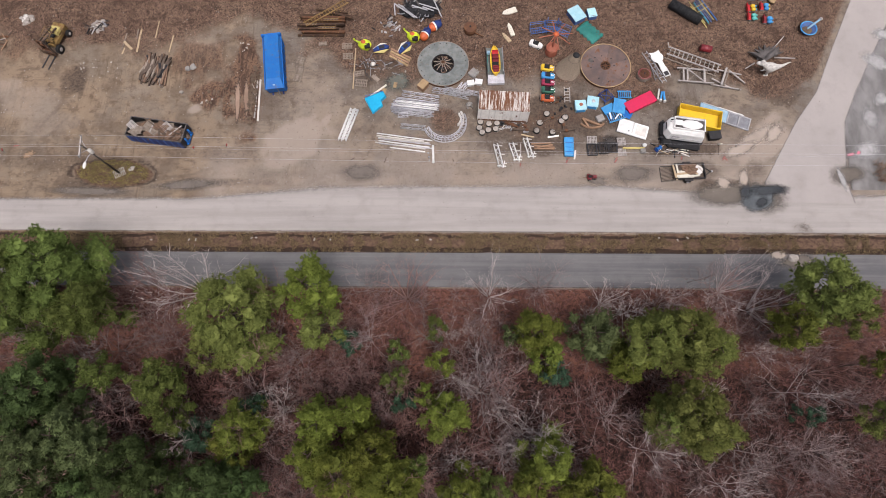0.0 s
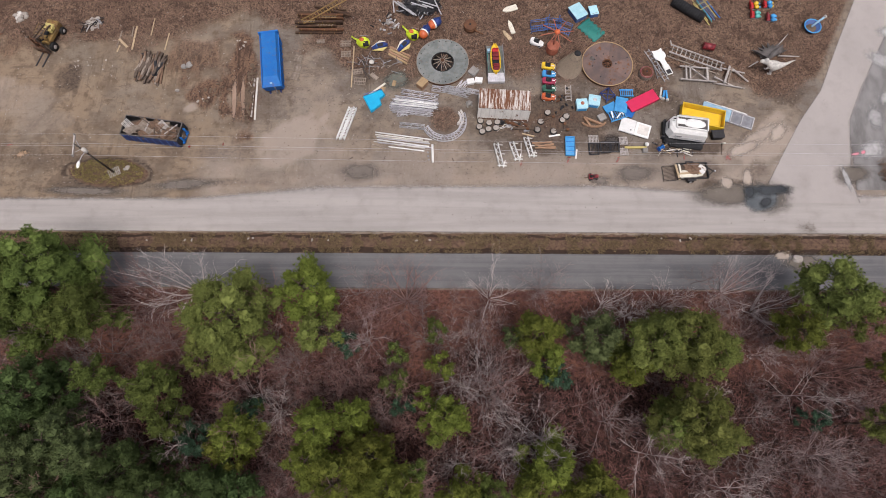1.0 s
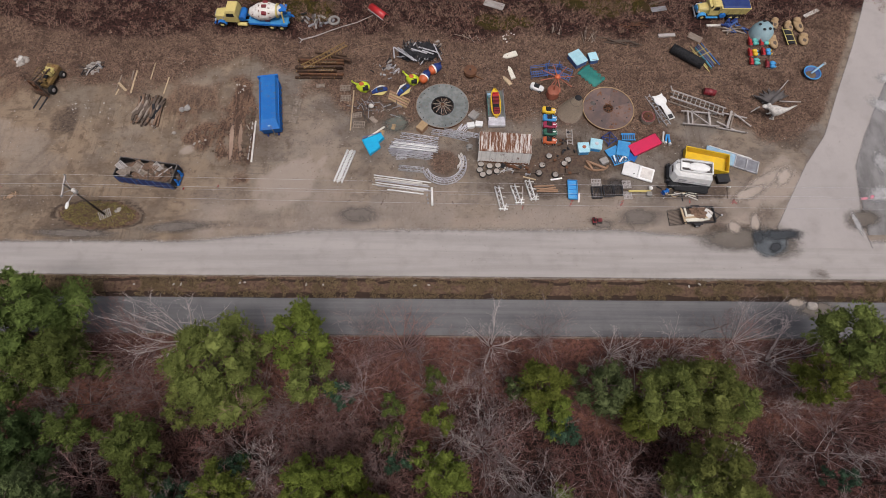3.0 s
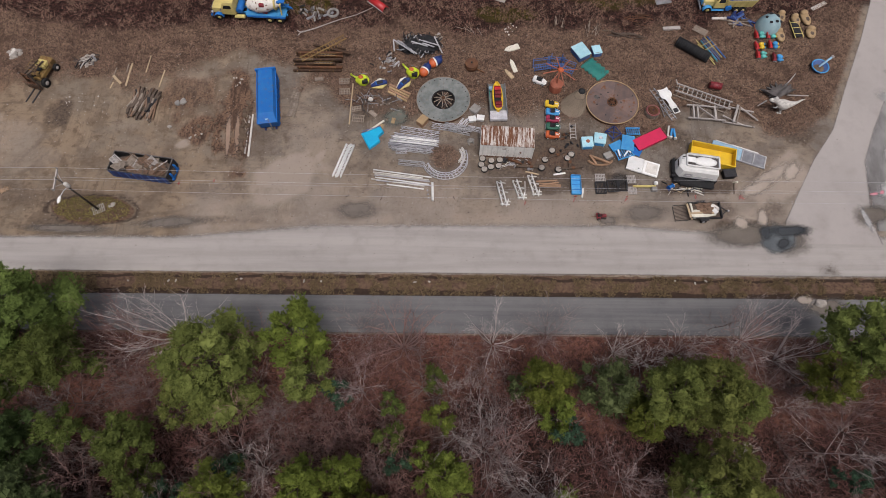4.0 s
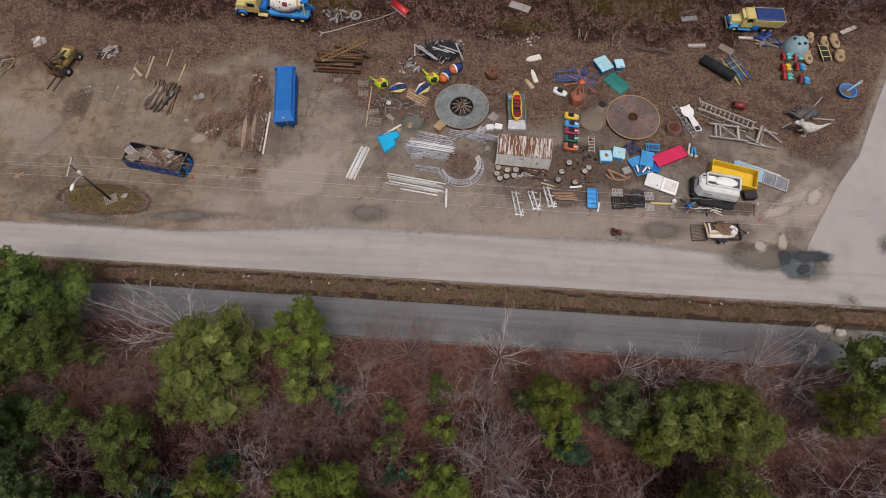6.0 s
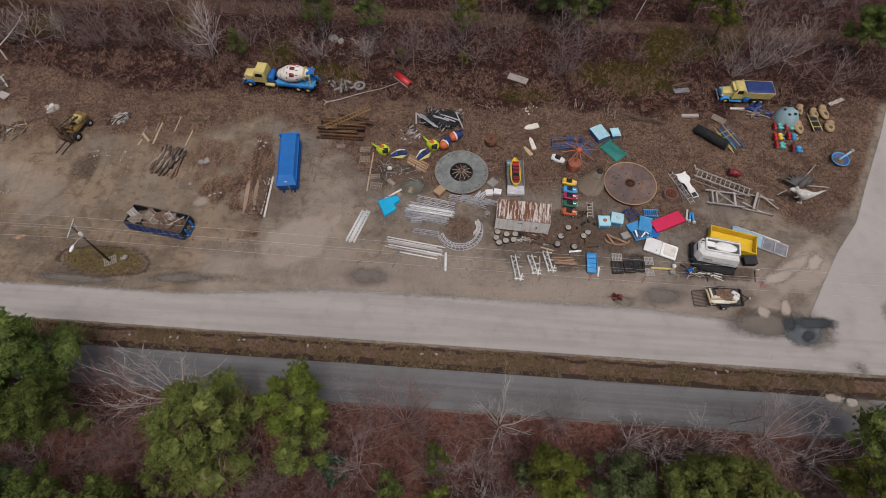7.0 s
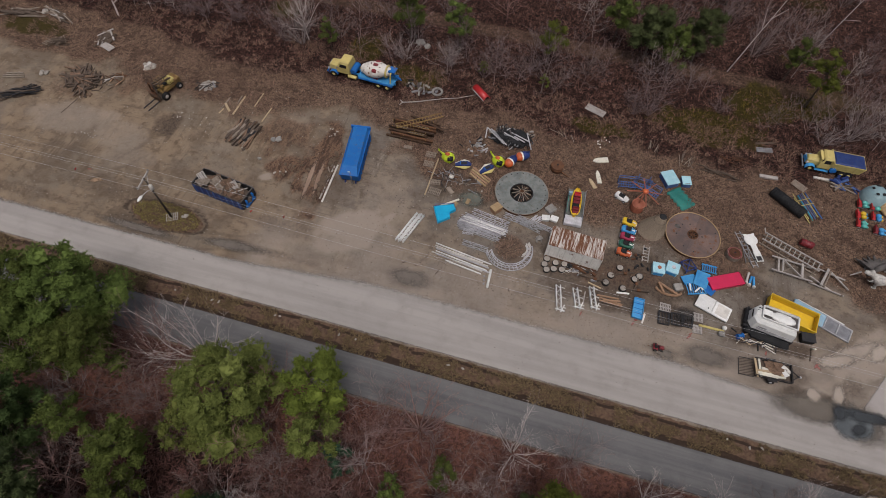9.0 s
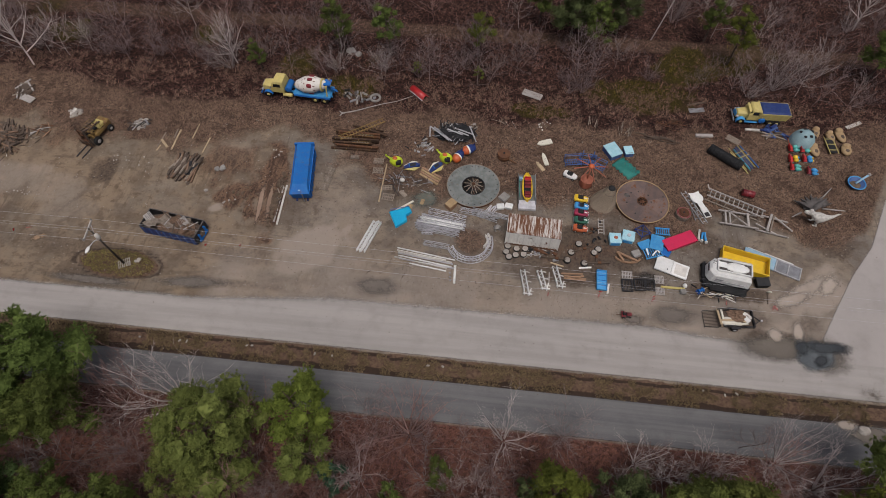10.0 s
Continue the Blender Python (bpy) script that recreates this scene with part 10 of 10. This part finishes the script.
class Twigs:
    """The branches of one leafless tree, from tubes down to twigs too thin to have sides."""

    def __init__(self, seed):
        self.rnd, self.v, self.f = random.Random(seed), [], []

    def aside(self, d, amount, lift=0.05):
        r = self.rnd
        return (d + Vector((r.gauss(0, amount), r.gauss(0, amount), r.gauss(lift, amount * 0.7)))).normalized()

    def sprig(self, p, d, l, w):
        r, b = self.rnd, len(self.v)
        s = d.cross(Vector((r.gauss(0, 1), r.gauss(0, 1), r.gauss(0, 1)))).normalized() * w
        self.v.extend([tuple(p - s), tuple(p + s), tuple(p + d * l)])
        self.f.append((b, b + 1, b + 2))

    def tube(self, points, r0, r1):
        last = None
        for i, p in enumerate(points):
            d = (points[min(i + 1, len(points) - 1)] - points[max(i - 1, 0)]).normalized()
            s = d.cross(Vector((0.3, 0.2, 1))).normalized()
            u, r, b = s.cross(d), r0 + (r1 - r0) * i / (len(points) - 1), len(self.v)
            self.v.extend(tuple(p + (s * math.cos(q) + u * math.sin(q)) * r) for q in (0, 2.094, 4.189))
            if last is not None:
                self.f.extend((last + j, last + (j + 1) % 3, b + (j + 1) % 3, b + j) for j in range(3))
            last = b

    def spray(self, p, d, l, w, n=5):
        """A twig with finer twigs along it."""
        self.sprig(p, d, l, w)
        for m in range(n):
            e, k = self.aside(d, 0.5), l * self.rnd.uniform(0.35, 0.65)
            q = p + d * l * (0.15 + 0.8 * m / n)
            self.sprig(q, e, k, w * 0.65)
            self.sprig(q + e * k * self.rnd.uniform(0.3, 0.7), self.aside(e, 0.55), k * 0.6, w * 0.48)

    def bough(self, p, d, l, r, twigs):
        """A curved branch with sprays along its outer part."""
        pts = [p]
        for i in range(3):
            d = self.aside(d, 0.13, 0.1)
            pts.append(pts[-1] + d * l / 3)
        self.tube(pts, r, r * 0.3)
        for m in range(twigs):
            t = 0.6 + 2.4 * (m + self.rnd.random()) / twigs
            i = min(int(t), 2)
            q = pts[i].lerp(pts[i + 1], min(t - i, 1.0))
            self.spray(q, self.aside((pts[i + 1] - pts[i]).normalized(), 0.5), l * self.rnd.uniform(0.24, 0.44), 0.0155)

    def mesh(self):
        me = bpy.data.meshes.new("branches")
        me.from_pydata(self.v, [], self.f)
        return me


def bare_meshes(seed, h, boughs, spread, stout=1.0):
    """A leafless tree with one trunk and boughs all round it."""
    w = Twigs(seed)
    rnd = w.rnd
    pts, d = [Vector((0, 0, -0.2))], w.aside(Vector((0, 0, 1)), 0.06)
    for i in range(6):
        d = w.aside(d, 0.07, 0.06)
        pts.append(pts[-1] + d * h * 0.9 / 6)
    r0 = 0.045 * stout * h / 8
    w.tube(pts, r0, 0.012)
    for k in range(boughs):
        t = 0.2 + 0.78 * (k + rnd.random()) / boughs
        i = min(int(t * 6), 5)
        p = pts[i].lerp(pts[i + 1], t * 6 - i)
        a, tilt = k * 2.4 + rnd.uniform(-0.5, 0.5), radians(68 - 38 * t + rnd.uniform(-10, 10))
        e = Vector((math.sin(tilt) * math.cos(a), math.sin(tilt) * math.sin(a), math.cos(tilt)))
        w.bough(p, e, h * spread * (1.1 - 0.7 * t) * rnd.uniform(0.7, 1.15), r0 * (0.75 - 0.5 * t), 6)
    return w.mesh()


def shrub_meshes(seed, h, stems, lean, stout=1.0):
    """A leafless shrub: stems fan out from the ground."""
    w = Twigs(seed)
    rnd = w.rnd
    for k in range(stems):
        a, out = 2 * math.pi * (k + rnd.uniform(-0.35, 0.35)) / stems, lean * rnd.uniform(0.2, 1.0)
        d = Vector((out * math.cos(a), out * math.sin(a), 1)).normalized()
        w.bough(Vector((0.12 * math.cos(a), 0.12 * math.sin(a), -0.1)), d, h * rnd.uniform(0.7, 1.1), 0.024 * stout * h / 5, 9)
    return w.mesh()


BARE = [bare_meshes(70, 9.0, 17, 0.46), bare_meshes(71, 8.0, 18, 0.52), bare_meshes(72, 6.5, 17, 0.6), bare_meshes(73, 10.0, 16, 0.4), shrub_meshes(74, 3.8, 12, 1.0), shrub_meshes(75, 5.2, 13, 0.85), shrub_meshes(76, 6.0, 11, 1.05, 2.3), shrub_meshes(77, 5.4, 9, 1.2, 2.5)]
BARKS = ((PALEBARK, "leafless tree with pale grey branches"), (BROWNBARK, "leafless tree with brown-grey twigs"), (PINKBARK, "leafless shrub with reddish twigs"), (WHITEBARK, "leafless roadside tree with pale whitish limbs"))
STOUT = bare_meshes(91, 9.0, 18, 0.68, 2.6)
for me in BARE + [STOUT]:
    me.materials.append(PALEBARK)
THICKETBARK = leafy("mixed_twig_bark", (0.368, 0.295, 0.286), (0.120, 0.079, 0.075))


def bare_tree(kind, x, y, rot, size, bark):
    m, label = BARKS[bark]
    o = new("bare_tree", BARE[kind])
    o.matrix_world = pose(x, y, ground_z(x, y), 0, 0, rot) @ Matrix.Diagonal((size, size, size, 1))
    o.material_slots[0].link = "OBJECT"
    o.material_slots[0].material = m
    return tagged(o, label, "tree", "leafless trees")


for px, py, kind, size, bark in (
    (-2.17, 15.60, 6, 1.0, 2), (6.35, 15.94, 7, 0.95, 3), (11.61, 16.84, 5, 0.95, 1), (18.03, 15.15, 7, 0.75, 3), (-23.6, 16.3, 6, 1.15, 3), (-27.2, 15.2, 6, 1.05, 2),
    (-29.52, 15.71, 4, 1.4, 2), (30.44, 16.6, 6, 0.92, 0), (33.26, 14.6, 7, 1.15, 0), (27.31, 17.52, 2, 0.95, 1), (-6.10, 16.73, 4, 1.1, 1), (23.94, 15.19, 4, 1.0, 0), (-6.90, 13.67, 4, 1.0, 2), (5.37, 6.35, 5, 1.25, 0),
    (7.10, 8.03, 1, 1.0, 1), (9.20, 2.08, 5, 1.1, 0), (38.34, 8.26, 6, 1.15, 2), (34.72, 10.49, 2, 1.0, 1), (-11.82, 8.45, 2, 0.9, 1), (43.62, 12.27, 4, 1.2, 2), (-9.11, 11.32, 4, 0.9, 1),
    (19.62, 1.12, 1, 0.9, 0), (26.93, -1.88, 2, 1.2, 0), (35.43, 0.74, 1, 1.1, 1), (-14.36, 4.56, 5, 0.9, 0), (-6.57, 6.81, 5, 0.85, 2), (1.94, 11.40, 4, 0.8, 0), (-33.42, 3.33, 5, 0.9, 0)):
    bare_tree(kind, px, py, 37 * kind + px * 11, size * 1.12, bark)
rnd = random.Random(77)
spots = []


def free(x, y, d):
    if any((x - a) ** 2 + (y - b) ** 2 < d * d for a, b in spots):
        return False
    spots.append((x, y))
    return True


def thicket(name, places, label, bark):
    """Many leafless trees too dense to count, as one object."""
    arrays = []
    for me in BARE:
        co = np.empty(len(me.vertices) * 3)
        me.vertices.foreach_get("co", co)
        arrays.append((co.reshape(-1, 3), [tuple(p.vertices) for p in me.polygons]))
    vs, fs, n = [], [], 0
    for kind, x, y, rot, size in places:
        co, faces = arrays[kind]
        c, s = math.cos(rot), math.sin(rot)
        out = np.stack([x + size * (co[:, 0] * c - co[:, 1] * s), y + size * (co[:, 0] * s + co[:, 1] * c), ground_z(x, y) + size * co[:, 2]], -1)
        vs.append(out)
        fs += [tuple(i + n for i in f) for f in faces]
        n += len(co)
    me = bpy.data.meshes.new(name)
    me.from_pydata(np.concatenate(vs).tolist(), [], fs)
    me.materials.append(bark)
    return tagged(new(name, me), label, "thicket", kind="stuff")


front_rest, back_rest = [], []
n = 0
while n < 400:
    x, y = rnd.uniform(-56, 56), rnd.uniform(-13, 15.6)
    if free(x, y, 1.3):
        n += 1
        if n <= 170:
            bare_tree(rnd.randrange(6), x, y, rnd.uniform(0, 360), rnd.uniform(0.6, 1.05), rnd.choice((0, 0, 1, 1, 2) if x > 3 else (1, 2, 2)))
        else:
            front_rest.append((rnd.choice((1, 2, 4, 5, 5)), x, y, rnd.uniform(0, 6.28), rnd.uniform(0.5, 0.9)))
n = 0
while n < 345:
    x, y = rnd.uniform(-98, 82), 59.5 + 34 * rnd.random() ** 1.5
    if abs(y - 70.3) > 1.5 and x < side_west(y) - 2.0 and float(zone_moss(np.array([x]), np.array([y]))[0]) < 0.75 and free(x, y, 1.5):
        n += 1
        if n <= 85:
            bare_tree(rnd.randrange(6), x, y, rnd.uniform(0, 360), rnd.uniform(0.7, 1.15), rnd.choice((0, 0, 1, 1, 1, 2)))
        else:
            back_rest.append((rnd.randrange(6), x, y, rnd.uniform(0, 6.28), rnd.uniform(0.45, 1.0)))
thicket("front_thicket", front_rest, "dense low leafless saplings over leaf litter", leafy("pale_sapling_bark", (0.3, 0.228, 0.216), (0.1, 0.06, 0.056)))
thicket("back_thicket", back_rest, "dense leafless thicket behind the yard", THICKETBARK)
for px, py, kind, size, rot in ((-32.36, 60.15, 5, 1.2, 40), (-11.46, 58.80, 2, 0.9, 90), (-5.67, 59.82, 1, 0.9, 0), (5.29, 62.34, 2, 0.9, 30), (41.10, 62.31, 2, 1.15, 200), (38.38, 63.10, 5, 1.1, 100), (13.46, 63.05, 1, 0.9, 20)):
    bare_tree(kind, px, py, rot, size, 1 if size < 1 else 0)
for px, py, size, rot in ((-59.00, 57.84, 1.15, 0), (-31.92, 61.27, 0.8, 120), (52.12, 76.66, 0.9, 60)):
    o = new("bare_tree", STOUT)
    o.matrix_world = pose(px, py, ground_z(px, py), 0, 0, rot) @ Matrix.Diagonal((size, size, size, 1))
    o.material_slots[0].link, o.material_slots[0].material = "OBJECT", WHITEBARK
    tagged(o, "stout leafless tree with bleached pale limbs", "tree", "leafless trees")
single("leaning_trunk", Shape().rod((0, 0, 0), (4.2, 6.5, 7.5), 0.09, 0.03, 8).rod((2.4, 3.7, 4.3), (2.2, 5.6, 6.4), 0.05, 0.02, 6).rod((3.0, 4.7, 5.4), (4.6, 5.4, 6.8), 0.05, 0.02, 6), PALEBARK, 23.74, 71.56, 0, "pale leaning dead trunk in the back woods", "tree")
single("leaning_trunk", Shape().rod((0, 0, 0), (4.6, 6.0, 7.0), 0.08, 0.03, 8).rod((2.2, 2.9, 3.4), (4.0, 2.4, 4.0), 0.06, 0.03, 6).rod((3.4, 4.4, 5.2), (2.6, 5.8, 6.4), 0.05, 0.02, 6), PALEBARK, 35.18, 79.30, 0, "pale leaning dead trunk in the back woods", "tree")


# ---- ground cover ----
def cover(name, count, place, blades, tall, width, flare, material, label, seed):
    """Countless small blades or twigs as one object."""
    rng = np.random.RandomState(seed)
    x, y = place(rng, count)
    k = len(x)
    z = height(x, y)
    bx, by, bz = np.repeat(x, blades), np.repeat(y, blades), np.repeat(z, blades)
    n = k * blades
    a = rng.rand(n) * 2 * np.pi
    l = tall * (0.5 + rng.rand(n)) * np.repeat(0.6 + 0.8 * rng.rand(k), blades)
    out = l * flare * (0.4 + rng.rand(n))
    bx, by = bx + rng.randn(n) * tall * 0.2, by + rng.randn(n) * tall * 0.2
    wx, wy = -np.sin(a) * width, np.cos(a) * width
    co = np.empty((n, 3, 3))
    co[:, 0] = np.stack([bx + wx, by + wy, bz], -1)
    co[:, 1] = np.stack([bx - wx, by - wy, bz], -1)
    co[:, 2] = np.stack([bx + out * np.cos(a), by + out * np.sin(a), bz + l], -1)
    me = bpy.data.meshes.new(name)
    me.vertices.add(n * 3)
    me.vertices.foreach_set("co", co.ravel())
    me.loops.add(n * 3)
    me.loops.foreach_set("vertex_index", np.arange(n * 3))
    me.polygons.add(n)
    me.polygons.foreach_set("loop_start", np.arange(n) * 3)
    me.update(calc_edges=True)
    me.materials.append(material)
    return tagged(new(name, me), label, name.replace("_", " "), kind="stuff")


def in_zone(zone, x0, x1, y0, y1, patchy, low=0.5):
    def place(rng, count):
        x, y = x0 + (x1 - x0) * rng.rand(count), y0 + (y1 - y0) * rng.rand(count)
        keep = zone(x, y) * (1 - patchy + patchy * step(0.5 * FC(x, y, 2.2) + 0.5 * FA(x, y, 0.7), 0.42, 0.56)) > rng.rand(count) * (1 - low) + low * 0.6
        return x[keep], y[keep]
    return place


cover("dry_grass", 70000, in_zone(zone_grass, -78, 56, 33, 61, 0.9, 0.4), 4, 0.2, 0.024, 1.5, DRYGRASS, "matted dry brown grass round the scrap", 1)
cover("mound_grass", 7000, in_zone(lambda x, y: step(oval(x, y, *MOUND, 4.6, 1.75, -3), 1.0, 0.8), -41, -29, 26, 33, 0.4), 4, 0.13, 0.026, 1.1, MOUNDGRASS, "short olive grass on the mound", 2)
cover("verge_grass", 42000, in_zone(lambda x, y: step(y, 20.6, 20.9) * step(y, 22.95, 22.6), -70, 66, 20.55, 23.0, 0.75), 3, 0.13, 0.026, 1.2, VERGEGRASS, "rough olive and brown verge grass", 3)
cover("forest_brush", 75000, in_zone(zone_litter, -60, 60, -10, 16.9, 0.6), 3, 0.2, 0.03, 1.8, BRUSHLEAF, "russet fallen leaves and low brush", 4)
cover("back_brush", 62000, in_zone(zone_litter, -98, 80, 50, 100, 0.6), 3, 0.22, 0.03, 1.8, BRUSHLEAF, "russet fallen leaves and low brush behind the yard", 5)
cover("olive_brush", 26000, in_zone(zone_moss, -70, 55, 54, 80, 0.5), 4, 0.28, 0.025, 1.2, OLIVEBUSH, "olive-green undergrowth at the wood's edge", 6)
cover("roadside_bush", 500, in_zone(lambda x, y: step(oval(x, y, 50.30, 30.15, 1.4, 1.6), 1.0, 0.6), 46, 54, 26, 34, 0.0), 6, 0.8, 0.03, 0.9, DRYGRASS, "bushy brown weeds at the lot's corner", 7)
cover("verge_weeds", 520, in_zone(lambda x, y: step(oval(x, y, 40.34, 23.57, 1.6, 0.5), 1.0, 0.5), 36, 44, 21, 25, 0.0), 5, 0.6, 0.012, 1.0, OLDWOOD, "thin grey-brown weeds beside the gravel road", 8)
cover("pebbles", 1800, lambda rng, count: (rng.uniform(-70, 46, count), 27.5 + 26 * rng.rand(count) ** 1.2), 2, 0.05, 0.05, 1.6, CONCRETE, "pale pebbles and litter scattered over the dirt", 9)
cover("scrap_litter", 9000, lambda rng, count: (rng.normal(10, 13, count), rng.normal(40, 6.0, count)), 1, 0.035, 0.035, 3.2, DARKWOOD, "dark splinters and rubbish trodden into the dirt", 10)
cover("pale_litter", 420, lambda rng, count: (rng.normal(2, 22, count), rng.normal(43, 6.5, count)), 1, 0.04, 0.035, 2.6, CONCRETE, "white scraps and splinters lying about the yard", 11)
cover("road_litter", 130, lambda rng, count: (rng.uniform(-55, 40, count), rng.uniform(24, 28.5, count)), 1, 0.05, 0.05, 1.8, DARKWOOD, "dark clods and crumbs on the gravel road", 12)
